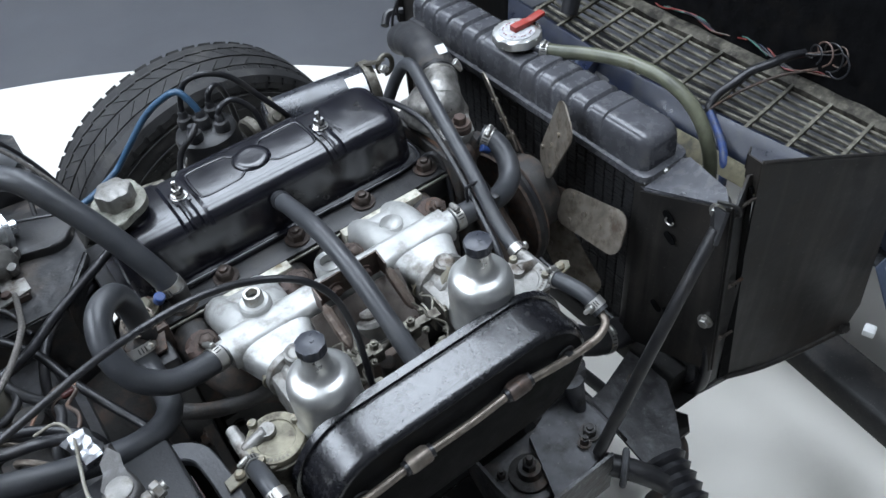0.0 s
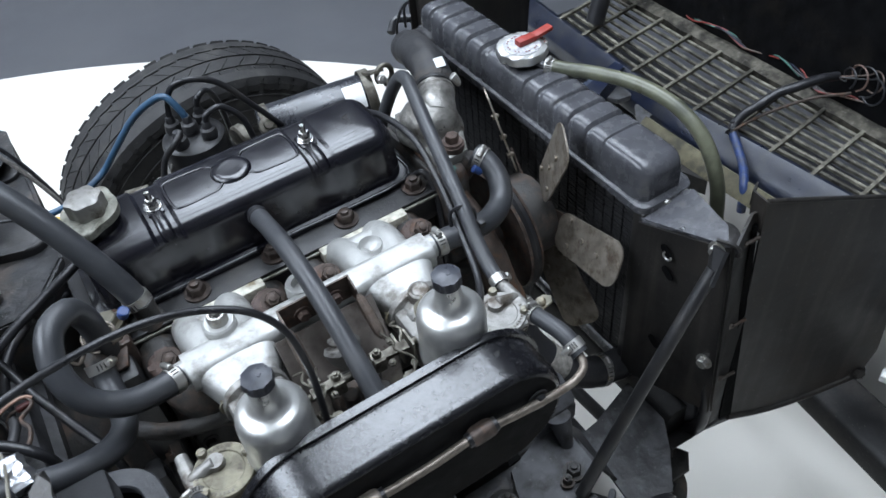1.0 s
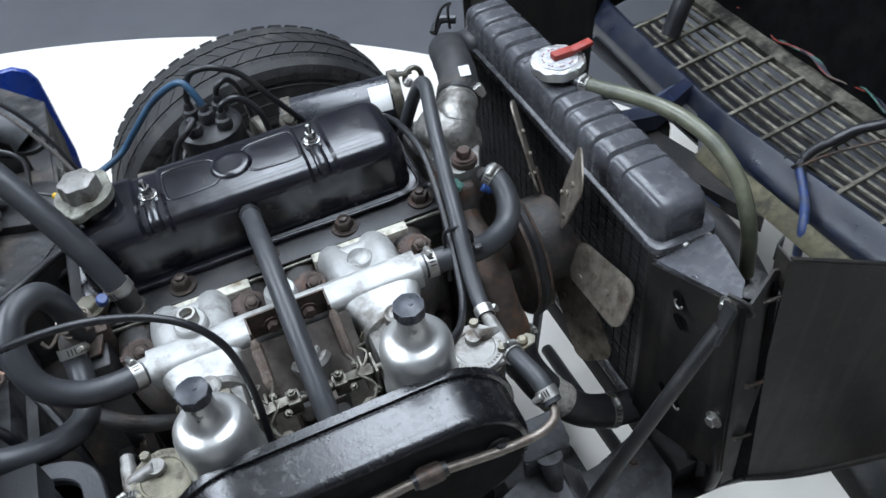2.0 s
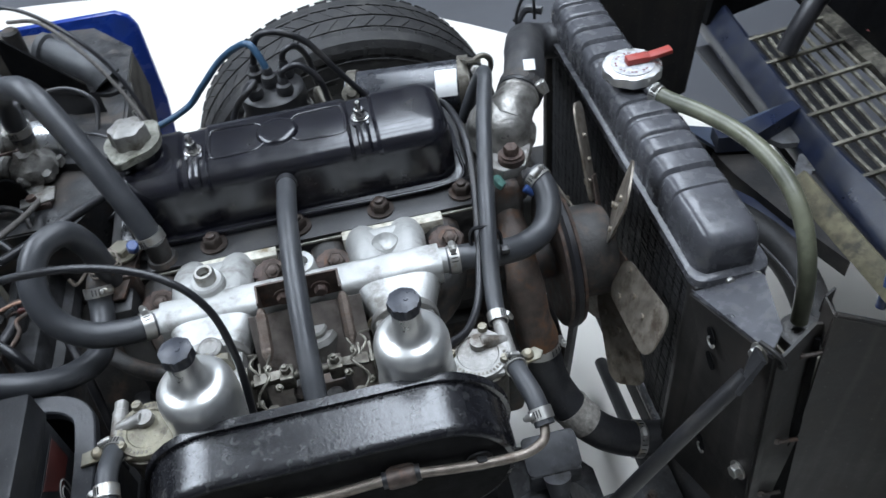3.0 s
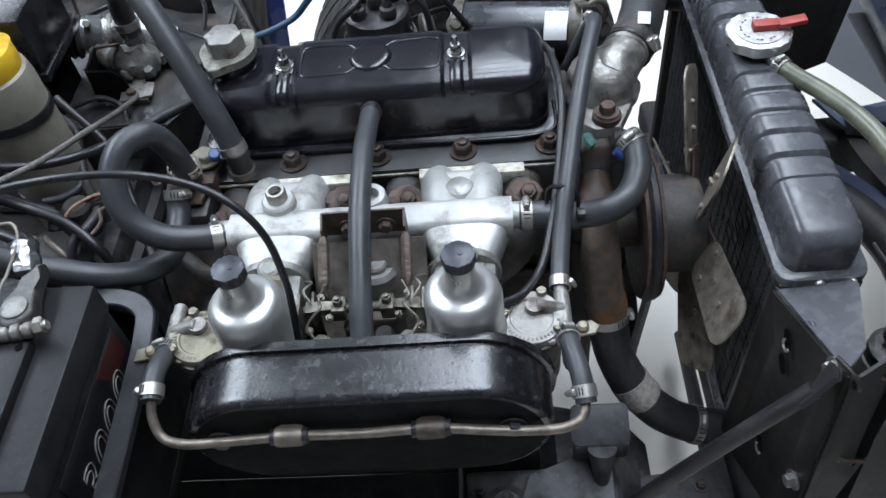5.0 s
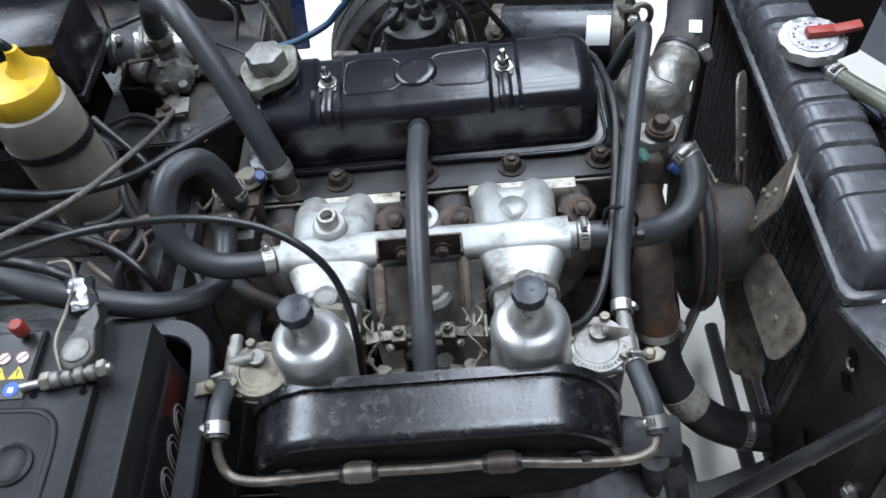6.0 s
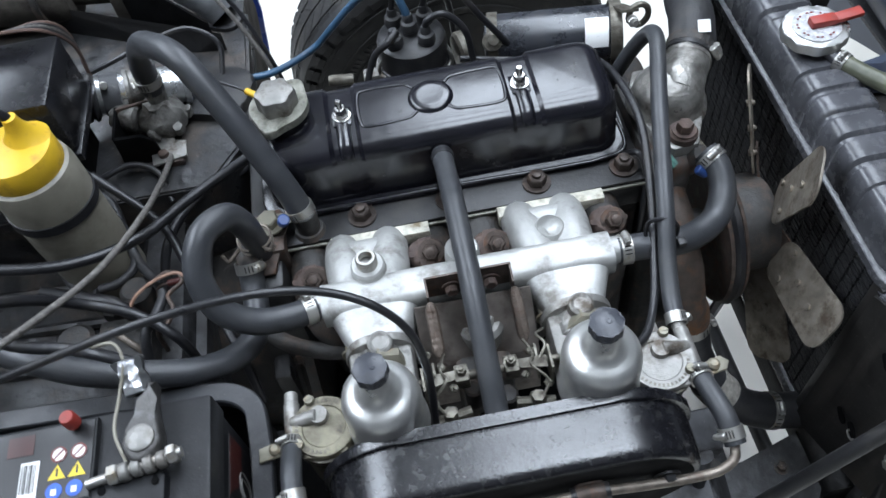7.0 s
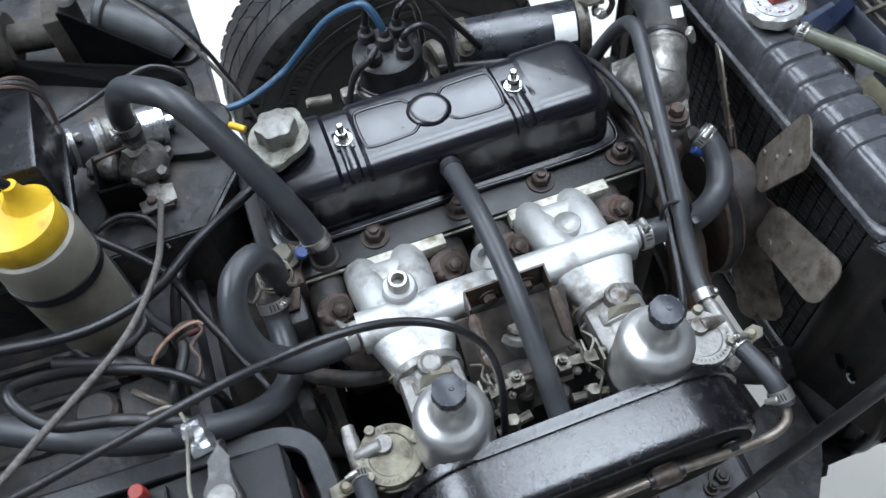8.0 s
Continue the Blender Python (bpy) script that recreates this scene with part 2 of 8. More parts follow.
M_BONNET = material("bonnet_underside_black", (0.004, 0.004, 0.0043), 0.85, gloss=0.06, vary=0.4, second=(0.009, 0.008, 0.007), second_amount=0.35, second_scale=12, bump=0.5, bump_scale=80)
M_BATTERY = material("battery_black_plastic", (0.013, 0.0135, 0.015), 0.45, gloss=0.28, dust=0.2, vary=0.2, scale=150, second=(0.028, 0.028, 0.030), second_amount=0.3, bump=0.12, bump_scale=500)
M_BOX = material("glossy_black_moulding", (0.010, 0.010, 0.012), 0.28, vary=0.2, dust=0.15, second=(0.02, 0.02, 0.022), second_amount=0.3, bump=0.06, gloss=0.5)
M_BATLABEL = material("black_glossy_sticker", (0.010, 0.010, 0.011), 0.4, vary=0.1)
M_FOOT = material("grimy_footwell_paint", (0.029, 0.0295, 0.031), 0.42, gloss=0.5, dust=0.55, dust_scale=140, vary=0.6, scale=30, second=(0.066, 0.054, 0.045), second_amount=0.44, second_scale=26, bump=0.9, bump_scale=70, rough_vary=0.2, streak=0.15)
M_LEAD = material("dull_lead", (0.080, 0.077, 0.074), 0.5, metal=0.6, vary=0.3, second=(0.16, 0.16, 0.16), second_amount=0.3, second_scale=80, bump=0.4)
M_FOIL = material("crumpled_foil", (0.55, 0.56, 0.58), 0.26, metal=1.0, vary=0.1, bump=0.8, bump_scale=130)
M_CAPLABEL = material("worn_pale_print", (0.46, 0.46, 0.47), 0.45, vary=0.25, scale=200, second=(0.2, 0.2, 0.22), second_amount=0.35, second_scale=160)
M_TAPE = material("grey_cloth_tape", (0.30, 0.28, 0.25), 0.7, vary=0.35, scale=160, bump=0.6, bump_scale=260)
M_TEXT = material("silver_print", (0.19, 0.18, 0.17), 0.5)
M_REDPRINT = material("red_print", (0.16, 0.025, 0.02), 0.45)
M_DULLRED = material("dull_red_print", (0.05, 0.012, 0.010), 0.4)
M_BLUEPRINT = material("blue_print", (0.02, 0.10, 0.5), 0.45)
M_YELPRINT = material("yellow_print", (0.75, 0.55, 0.03), 0.45)
M_GREEN = material("verdigris", (0.04, 0.11, 0.09), 0.7, vary=0.4, scale=120, bump=0.3)
M_COPPER = material("copper_wire_sleeve", (0.12, 0.075, 0.06), 0.5, vary=0.2)
M_FLOOR = material("white_turntable_paint", (0.73, 0.70, 0.635), 0.4, vary=0.04, scale=3, second=(0.64, 0.61, 0.55), second_amount=0.3, second_scale=1.5, bump=0.03, bump_scale=30)
M_GREYFLOOR = material("grey_floor_paint", (0.080, 0.082, 0.089), 0.55, vary=0.06, scale=5, second=(0.09, 0.092, 0.098), second_amount=0.4, second_scale=1.2, bump=0.03, bump_scale=60)
M_WALL = material("grey_wall_paint", (0.50, 0.505, 0.52), 0.8, vary=0.05, scale=4, second=(0.52, 0.525, 0.54), second_amount=0.4, second_scale=0.8)
M_CEIL = material("white_ceiling_paint", (0.68, 0.69, 0.71), 0.9, vary=0.04, scale=3, second=(0.64, 0.65, 0.67), second_amount=0.3, second_scale=0.7)


# ---------------------------------------------------------------- mesh builders
V = Vector


def frame_of(axis):
    a = V(axis).normalized()
    u = a.orthogonal().normalized()
    return a, u, a.cross(u).normalized()


def box(bm, lo, hi, bevel=0.0, seg=2, turn=None, about=None):
    lo, hi = V(lo), V(hi)
    geo = bmesh.ops.create_cube(bm, size=1.0)
    vs = geo["verts"]
    c, s = (lo + hi) / 2, hi - lo
    for v in vs:
        v.co = V((v.co.x * s.x, v.co.y * s.y, v.co.z * s.z)) + c
    if bevel:
        es = list({e for v in vs for e in v.link_edges})
        out = bmesh.ops.bevel(bm, geom=es, offset=bevel, segments=seg, affect="EDGES", profile=0.5)
        vs = list({v for f in out["faces"] for v in f.verts} | {v for v in vs if v.is_valid})
        seen, todo = set(vs), list(vs)
        while todo:
            v = todo.pop()
            for e in v.link_edges:
                o = e.other_vert(v)
                if o not in seen:
                    seen.add(o)
                    todo.append(o)
        vs = list(seen)
    if turn is not None:
        p = V(about) if about is not None else c
        r = Euler([radians(a) for a in turn]).to_matrix()
        for v in vs:
            v.co = r @ (v.co - p) + p
    return vs


def lathe(bm, prof, origin, axis=(0, 0, 1), seg=32, start=None, close=True):
    """prof: (radius, height) pairs along the axis from origin."""
    a, u, w = frame_of(axis)
    if start is not None:
        u = (V(start) - a * V(start).dot(a)).normalized()
        w = a.cross(u)
    o = V(origin)
    rings = []
    for r, h in prof:
        if r < 1e-6:
            rings.append([bm.verts.new(o + a * h)])
        else:
            rings.append([bm.verts.new(o + a * h + (u * math.cos(2 * math.pi * i / seg) + w * math.sin(2 * math.pi * i / seg)) * r) for i in range(seg)])
    for p, q in zip(rings, rings[1:]):
        for i in range(seg):
            j = (i + 1) % seg
            if len(p) == 1 and len(q) == 1:
                continue
            if len(p) == 1:
                bm.faces.new((p[0], q[j], q[i]))
            elif len(q) == 1:
                bm.faces.new((p[i], p[j], q[0]))
            else:
                bm.faces.new((p[i], p[j], q[j], q[i]))
    if close:
        if len(rings[0]) > 1:
            bm.faces.new(list(reversed(rings[0])))
        if len(rings[-1]) > 1:
            bm.faces.new(rings[-1])


def rod(bm, a, b, r, seg=16, bevel=0.0, r2=None):
    a, b = V(a), V(b)
    L = (b - a).length
    r2 = r if r2 is None else r2
    k = min(bevel, L * 0.4)
    prof = [(r - k, 0), (r, k), (r2, L - k), (r2 - k, L)] if k else [(r, 0), (r2, L)]
    lathe(bm, prof, a, b - a, seg)


def spline(pts, res=8):
    P = [V(p) for p in pts]
    P = [P[0] * 2 - P[1]] + P + [P[-1] * 2 - P[-2]]
    out = []
    for i in range(1, len(P) - 2):
        p0, p1, p2, p3 = P[i - 1:i + 3]
        d = [max((q - p).length, 1e-6) ** 0.5 for p, q in ((p0, p1), (p1, p2), (p2, p3))]
        t0 = 0.0
        t1, t2, t3 = d[0], d[0] + d[1], d[0] + d[1] + d[2]
        for k in range(res):
            t = t1 + (t2 - t1) * k / res
            a1 = p0 * ((t1 - t) / (t1 - t0)) + p1 * ((t - t0) / (t1 - t0))
            a2 = p1 * ((t2 - t) / (t2 - t1)) + p2 * ((t - t1) / (t2 - t1))
            a3 = p2 * ((t3 - t) / (t3 - t2)) + p3 * ((t - t2) / (t3 - t2))
            b1 = a1 * ((t2 - t) / (t2 - t0)) + a2 * ((t - t0) / (t2 - t0))
            b2 = a2 * ((t3 - t) / (t3 - t1)) + a3 * ((t - t1) / (t3 - t1))
            out.append(b1 * ((t2 - t) / (t2 - t1)) + b2 * ((t - t1) / (t2 - t1)))
    out.append(P[-2])
    return out


def tube(bm, pts, r, seg=14, res=8, smooth=True, wobble=0.0):
    line = spline(pts, res) if smooth else [V(p) for p in pts]
    n = len(line)
    t = (line[1] - line[0]).normalized()
    u = t.orthogonal().normalized()
    rings = []
    for i, p in enumerate(line):
        t2 = (line[min(i + 1, n - 1)] - line[max(i - 1, 0)]).normalized()
        u = (t.rotation_difference(t2) @ u)
        u = (u - t2 * u.dot(t2)).normalized()
        t = t2
        w = t.cross(u)
        rr = (r[0] + (r[1] - r[0]) * i / (n - 1)) if isinstance(r, tuple) else r
        rr *= 1 + wobble * noise.noise(p * 40)
        rings.append([bm.verts.new(p + (u * math.cos(2 * math.pi * k / seg) + w * math.sin(2 * math.pi * k / seg)) * rr) for k in range(seg)])
    for a, b in zip(rings, rings[1:]):
        for k in range(seg):
            bm.faces.new((a[k], a[(k + 1) % seg], b[(k + 1) % seg], b[k]))
    bm.faces.new(list(reversed(rings[0])))
    bm.faces.new(rings[-1])
    return line


def strip(bm, pts, width, thick, res=6):
    """A flat band swept along a level line, width across and thick downwards."""
    line = spline(pts, res)
    rings = []
    for i, p in enumerate(line):
        t = (line[min(i + 1, len(line) - 1)] - line[max(i - 1, 0)]).normalized()
        s = t.cross(V((0, 0, 1))).normalized() * width / 2
        rings.append([bm.verts.new(p + s * k + V((0, 0, h))) for k, h in ((-1, -thick), (-1, -0.0015), (-0.85, 0), (0.85, 0), (1, -0.0015), (1, -thick))])
    for a, b in zip(rings, rings[1:]):
        for k in range(6):
            bm.faces.new((a[k], a[(k + 1) % 6], b[(k + 1) % 6], b[k]))
    bm.faces.new(rings[0])
    bm.faces.new(list(reversed(rings[-1])))


def prism(bm, outline, origin, u, v, depth, bevel=0.0, seg=2):
    """A flat outline in the plane of u and v, given depth along u x v."""
    o, u, v = V(origin), V(u).normalized(), V(v).normalized()
    n = u.cross(v).normalized()
    lo = [bm.verts.new(o + u * a + v * b) for a, b in outline]
    hi = [bm.verts.new(o + u * a + v * b + n * depth) for a, b in outline]
    k = len(lo)
    faces = [bm.faces.new(list(reversed(lo))), bm.faces.new(hi)]
    for i in range(k):
        faces.append(bm.faces.new((lo[i], lo[(i + 1) % k], hi[(i + 1) % k], hi[i])))
    if bevel:
        es = list(faces[1].edges)
        bmesh.ops.bevel(bm, geom=es, offset=bevel, segments=seg, affect="EDGES", profile=0.5)
    return faces


def slab(bm, corners, thick):
    """A sheet through four (or more) corners, with thickness along its normal."""
    c = [V(p) for p in corners]
    n = (c[1] - c[0]).cross(c[2] - c[0]).normalized() * thick
    lo = [bm.verts.new(p) for p in c]
    hi = [bm.verts.new(p + n) for p in c]
    k = len(c)
    bm.faces.new(list(reversed(lo)))
    bm.faces.new(hi)
    for i in range(k):
        bm.faces.new((lo[i], lo[(i + 1) % k], hi[(i + 1) % k], hi[i]))


def hexnut(bm, pos, axis, r, h, washer=True, stud=0.0, dome=False):
    a = V(axis).normalized()
    p = V(pos)
    if washer:
        lathe(bm, [(r * 1.45, 0), (r * 1.45, r * 0.25), (r * 0.7, r * 0.25)], p, a, 20)
        p = p + a * r * 0.2
    lathe(bm, [(r, 0), (r, h * 0.85), (r * 0.86, h)], p, a, 6)
    if stud:
        lathe(bm, [(r * 0.5, 0), (r * 0.5, h + stud * 0.9), (r * 0.4, h + stud)], p, a, 12)
    if dome:
        lathe(bm, [(r * 0.75, h * 0.9), (r * 0.6, h * 1.2), (0, h * 1.35)], p, a, 12)


def stadium(half, r, n=12):
    out = []
    for i in range(n + 1):
        t = -math.pi / 2 + math.pi * i / n
        out.append((half + r * math.cos(t), r * math.sin(t)))
    for i in range(n + 1):
        t = math.pi / 2 + math.pi * i / n
        out.append((-half + r * math.cos(t), r * math.sin(t)))
    return out


def rounded(w, h, r, n=5):
    out = []
    for cx, cy, t0 in ((w / 2 - r, h / 2 - r, 0), (-w / 2 + r, h / 2 - r, 90), (-w / 2 + r, -h / 2 + r, 180), (w / 2 - r, -h / 2 + r, 270)):
        for i in range(n + 1):
            t = radians(t0 + 90 * i / n)
            out.append((cx + r * math.cos(t), cy + r * math.sin(t)))
    return out


# ---------------------------------------------------------------- things and parts
BASE = {}


def link_mesh(name, bm, mat, base, angle=38):
    bmesh.ops.recalc_face_normals(bm, faces=bm.faces)
    me = bpy.data.meshes.new(name)
    for v in bm.verts:
        v.co -= base
    bm.to_mesh(me)
    bm.free()
    me.materials.append(mat)
    me.polygons.foreach_set("use_smooth", [True] * len(me.polygons))
    me.set_sharp_from_angle(angle=radians(angle))
    return new(name, me)


def thing(name, base, label, category, group="", kind=""):
    ob = new(name)
    ob.empty_display_size = 0.02
    ob.location = base
    BASE[ob.name] = V(base)
    return tagged(ob, label, category, group, kind)


def solid(name, bm, mat, base, label, category, group="", kind="", angle=38):
    ob = link_mesh(name, bm, mat, V(base), angle)
    ob.location = base
    BASE[ob.name] = V(base)
    return tagged(ob, label, category, group, kind)


def part(name, bm, mat, parent, label="", angle=38):
    base = BASE[parent.name]
    ob = link_mesh(name, bm, mat, base, angle)
    ob.parent = parent
    BASE[ob.name] = base
    return tagged(ob, label)


def B():
    return bmesh.new()


def clamp(parent, pos, axis, r, side, mat=None, width=0.010):
    """A worm-drive hose clip: band, screw housing and screw."""
    a = V(axis).normalized()
    p = V(pos)
    s = V(side)
    s = (s - a * s.dot(a)).normalized()
    w = a.cross(s)
    bm = B()
    lathe(bm, [(r + 0.0002, -width / 2), (r + 0.0014, -width / 2), (r + 0.0014, width / 2), (r + 0.0002, width / 2)], p, a, 28, close=False)
    band = part("hose_clip", bm, mat or M_ZINC, parent, "bright steel worm-drive hose clip")
    for k in range(9):
        t = radians(-70 + 14 * k)
        d = (s * math.cos(t) - w * math.sin(t))
        c = p + d * (r + 0.0015)
        bm = B()
        rod(bm, c - a * width * 0.3, c + a * width * 0.3, 0.0006, 5)
        part("notch", bm, M_SATIN, band)
    bm = B()
    k = min(1.0, 0.35 + r / 0.022)
    c = p + s * (r + 0.003 * k) + w * 0.002
    rod(bm, c - w * 0.006 * k, c + w * 0.006 * k, 0.0040 * k, 10, 0.001 * k)
    rod(bm, c + w * 0.006 * k, c + w * 0.010 * k, 0.0032 * k, 6, 0.0006 * k)
    part("clip_screw", bm, M_ZINC, band)
    return band


def hose(name, pts, r, mat, label, category="hose", clips=(), seg=16, res=10, wobble=0.03):
    bm = B()
    line = tube(bm, pts, r, seg, res, True, wobble)
    ob = solid(name, bm, mat, pts[0], label, category)
    for f, side in clips:
        i = min(max(int(f * (len(line) - 1)), 1), len(line) - 2)
        clamp(ob, line[i], line[i + 1] - line[i - 1], r, side)
    return ob

# ================================================================ setting
bm = B()
lathe(bm, [(2.536, -0.06), (2.536, -0.004), (2.532, 0.0), (0, 0.0)], (-1.28, -0.377, 0), (0, 0, 1), 160)
solid("floor", bm, M_FLOOR, (-1.28, -0.377, 0), "round white-painted turntable floor under the car", "floor", kind="structure")
bm = B()
box(bm, (-7, -6, -0.10), (7, 6, -0.02))
solid("ground", bm, M_GREYFLOOR, (0, 0, -0.1), "plain grey painted studio floor around the turntable", "floor", kind="structure")
for nm, lo, hi in (("wall_north", (-7, 6, -0.1), (7, 6.2, 3.4)), ("wall_south", (-7, -6.2, -0.1), (7, -6, 3.4)),
                   ("wall_west", (-7.2, -6.2, -0.1), (-7, 6.2, 3.4)), ("wall_east", (7, -6.2, -0.1), (7.2, 6.2, 3.4))):
    bm = B()
    box(bm, lo, hi)
    solid(nm, bm, M_WALL, lo, "plain grey studio wall", "wall", kind="structure")
bm = B()
box(bm, (-7.2, -6.2, 3.4), (7.2, 6.2, 3.6))
solid("ceiling", bm, M_CEIL, (0, 0, 3.4), "plain white studio ceiling", "ceiling", kind="structure")

M_DIFF = bpy.data.materials.new("lamp_diffuser")
M_DIFF.use_nodes = True
M_DIFF.node_tree.nodes["Principled BSDF"].inputs["Emission Color"].default_value = (0.82, 0.92, 1.06, 1)
M_DIFF.node_tree.nodes["Principled BSDF"].inputs["Emission Strength"].default_value = LAMP * 1.0


def ceiling_light(x, y, length, width):
    th = thing("ceiling_light", (x, y, 3.4), "large white studio light panel with a bright diffuser", "ceiling light", "ceiling lights")
    bm = B()
    box(bm, (x - length / 2 - 0.03, y - width / 2 - 0.03, 3.34), (x + length / 2 + 0.03, y + width / 2 + 0.03, 3.40), 0.006)
    part("housing", bm, M_CEIL, th)
    bm = B()
    box(bm, (x - length / 2, y - width / 2, 3.32), (x + length / 2, y + width / 2, 3.345), 0.004)
    part("diffuser", bm, M_DIFF, th)
    lamp = bpy.data.lights.new("tube_light", "AREA")
    lamp.shape, lamp.size, lamp.size_y = "RECTANGLE", length, width
    lamp.energy, lamp.color = LAMP * length * width * 3.3, (0.82, 0.92, 1.06)
    ob = new("tube_light", lamp)
    ob.matrix_world = pose(x, y, 3.315)


for x, y, length in LAMPS:
    ceiling_light(x, y, length, 1.1)

# ================================================================ engine: block, head, cover
bm = B()
box(bm, (-0.212, -0.012, 0.30), (0.150, 0.165, 0.66), 0.008)
box(bm, (-0.205, -0.03, 0.32), (0.140, 0.0, 0.52), 0.008)
for k in range(4):
    box(bm, (-0.185 + 0.088 * k, -0.028, 0.55), (-0.125 + 0.088 * k, -0.005, 0.62), 0.008)
for k in range(5):
    hexnut(bm, (-0.19 + 0.075 * k, -0.03, 0.50), (0, -1, 0), 0.007, 0.007)
solid("engine_block", bm, M_IRON, (-0.03, 0.07, 0.30), "dirty dark cast iron engine block", "engine")

head = thing("cylinder_head", (-0.03, 0.07, 0.65), "black-painted cylinder head with rusty stud nuts", "engine part")
bm = B()
box(bm, (-0.214, -0.020, 0.656), (0.152, 0.160, 0.692), 0.004)
part("casting", bm, M_SATIN, head)
for xa, xb in ((-0.16, -0.075), (0.005, 0.098)):
    bm = B()
    box(bm, (xa - 0.006, -0.032, 0.678), (xb + 0.006, -0.019, 0.6945), 0.001)
    part("gasket_edge", bm, M_GASKET, head, "pale cream gasket edge")
bm = B()
box(bm, (-0.212, -0.0222, 0.6885), (0.150, -0.0195, 0.6915), 0.0006)
part("gasket_line", bm, M_CAPPLATE, head, "thin pale gasket line")
bm = B()
box(bm, (-0.213, -0.0195, 0.6925), (0.151, 0.1595, 0.6955), 0.001)
part("top_plate", bm, M_SATIN, head)
for k in range(4):
    bm = B()
    hexnut(bm, (-0.1315 + 0.0877 * k, 0, 0.6955), (0, 0, 1), 0.0098, 0.010, stud=0.004)
    part("head_nut", bm, M_NUT, head, "rusty brown stud nut")

cover = thing("rocker_cover", (-0.042, 0.072, 0.696), "glossy black pressed steel rocker cover", "rocker cover")
bm = B()
geo = bmesh.ops.create_cube(bm, size=1.0)["verts"]
for v in geo:
    top = v.co.z > 0
    hx, hy = (0.1735, 0.0495) if top else (0.1770, 0.0545)
    v.co = V((-0.042 + math.copysign(hx, v.co.x), 0.0725 + math.copysign(hy, v.co.y), 0.7665 if top else 0.699))
up = [e for e in bm.edges if abs(e.verts[0].co.z - e.verts[1].co.z) > 0.03]
bmesh.ops.bevel(bm, geom=up, offset=0.024, segments=6, affect="EDGES", profile=0.5)
tops = [e for e in bm.edges if all(v.co.z > 0.76 for v in e.verts) and len(e.link_faces) == 2 and any(abs(f.normal.z) < 0.5 for f in e.link_faces)]
bm.normal_update()
tops = [e for e in bm.edges if all(v.co.z > 0.76 for v in e.verts) and any(abs(f.normal.z) < 0.5 for f in e.link_faces)]
bmesh.ops.bevel(bm, geom=tops, offset=0.019, segments=6, affect="EDGES", profile=0.5)
for xc in (-0.132, 0.043):
    for d in (-0.0160, -0.0118, 0.0118, 0.0160):
        bmesh.ops.bisect_plane(bm, geom=bm.verts[:] + bm.edges[:] + bm.faces[:], plane_co=(xc + d, 0, 0), plane_no=(1, 0, 0))
    for v in bm.verts:
        if abs(v.co.x - xc) < 0.0125 and v.co.z > 0.71:
            away = V((0, v.co.y - 0.0725, max(0.0, v.co.z - 0.735) * 1.6))
            v.co -= away.normalized() * 0.0032
part("shell", bm, M_GLOSS, cover, angle=32)
bm = B()
prism(bm, rounded(0.372, 0.126, 0.028), (-0.042, 0.0725, 0.6965), (1, 0, 0), (0, 1, 0), 0.0055, 0.002)
part("flange", bm, M_GLOSS, cover)


def over_cover(x, off, y_far=0.128, z_low=0.728):
    """Points across the cover's section at x, lifted by off."""
    pts = [(x, 0.0205 - off, z_low)]
    for i in range(7):
        t = radians(180 - 15 * i)
        pts.append((x, 0.0425 + (0.0192 + off) * math.cos(t), 0.7475 + (0.0192 + off) * math.sin(t)))
    pts += [(x, 0.06, 0.7667 + off), (x, 0.085, 0.7667 + off)]
    return [p for p in pts if p[1] <= y_far]


for xc in (-0.132, 0.043):
    bm = B()
    tube(bm, over_cover(xc, -0.0034)[2:-1], 0.0036, 16, 4)
    for v in bm.verts:
        v.co.x = xc + (v.co.x - xc) * 2.0
    part("saddle_rib", bm, M_GLOSS, cover)
    bm = B()
    box(bm, (xc - 0.009, 0.058, 0.7635), (xc + 0.009, 0.082, 0.7655), 0.001)
    part("saddle_plate", bm, M_GLOSS, cover)
    bm = B()
    hexnut(bm, (xc, 0.070, 0.7655), (0, 0, 1), 0.0062, 0.010, stud=0.009)
    lathe(bm, [(0.0094, 0), (0.0094, 0.0016), (0.0078, 0.0018), (0.0078, 0.0036), (0.006, 0.0036)], (xc, 0.070, 0.7656), (0, 0, 1), 20)
    part("cover_nut", bm, M_CHROME, cover, "bright plated nut and washer")
# pressed panel outline on the lid
for s in (-1, 1):
    bm = B()
    y0, y1 = 0.050, 0.094
    xb = -0.044 + s * 0.067
    tube(bm, [(-0.044 + s * 0.0155, y0 + 0.0075, 0.7658), (-0.044 + s * 0.022, y0 + 0.0015, 0.7658), (-0.044 + s * 0.032, y0, 0.7658), (xb, y0, 0.7658), (xb + s * 0.003, y0 + 0.004, 0.7658), (xb + s * 0.003, y1, 0.7658), (xb, y1 + 0.003, 0.7658), (-0.044 + s * 0.032, y1 + 0.003, 0.7658), (-0.044 + s * 0.022, y1 + 0.0015, 0.7658), (-0.044 + s * 0.0155, y1 - 0.005, 0.7658)], 0.0020, 10, 5)
    part("panel_bead", bm, M_GLOSS, cover)
for xa, xb in ((0.062, 0.108), (-0.168, -0.152)):
    bm = B()
    tube(bm, [(xa, 0.0465, 0.7650), ((xa + xb) / 2, 0.0468, 0.7652), (xb, 0.0490, 0.7650)], 0.0015, 8, 4)
    part("shoulder_crease", bm, M_GLOSS, cover)
bm = B()
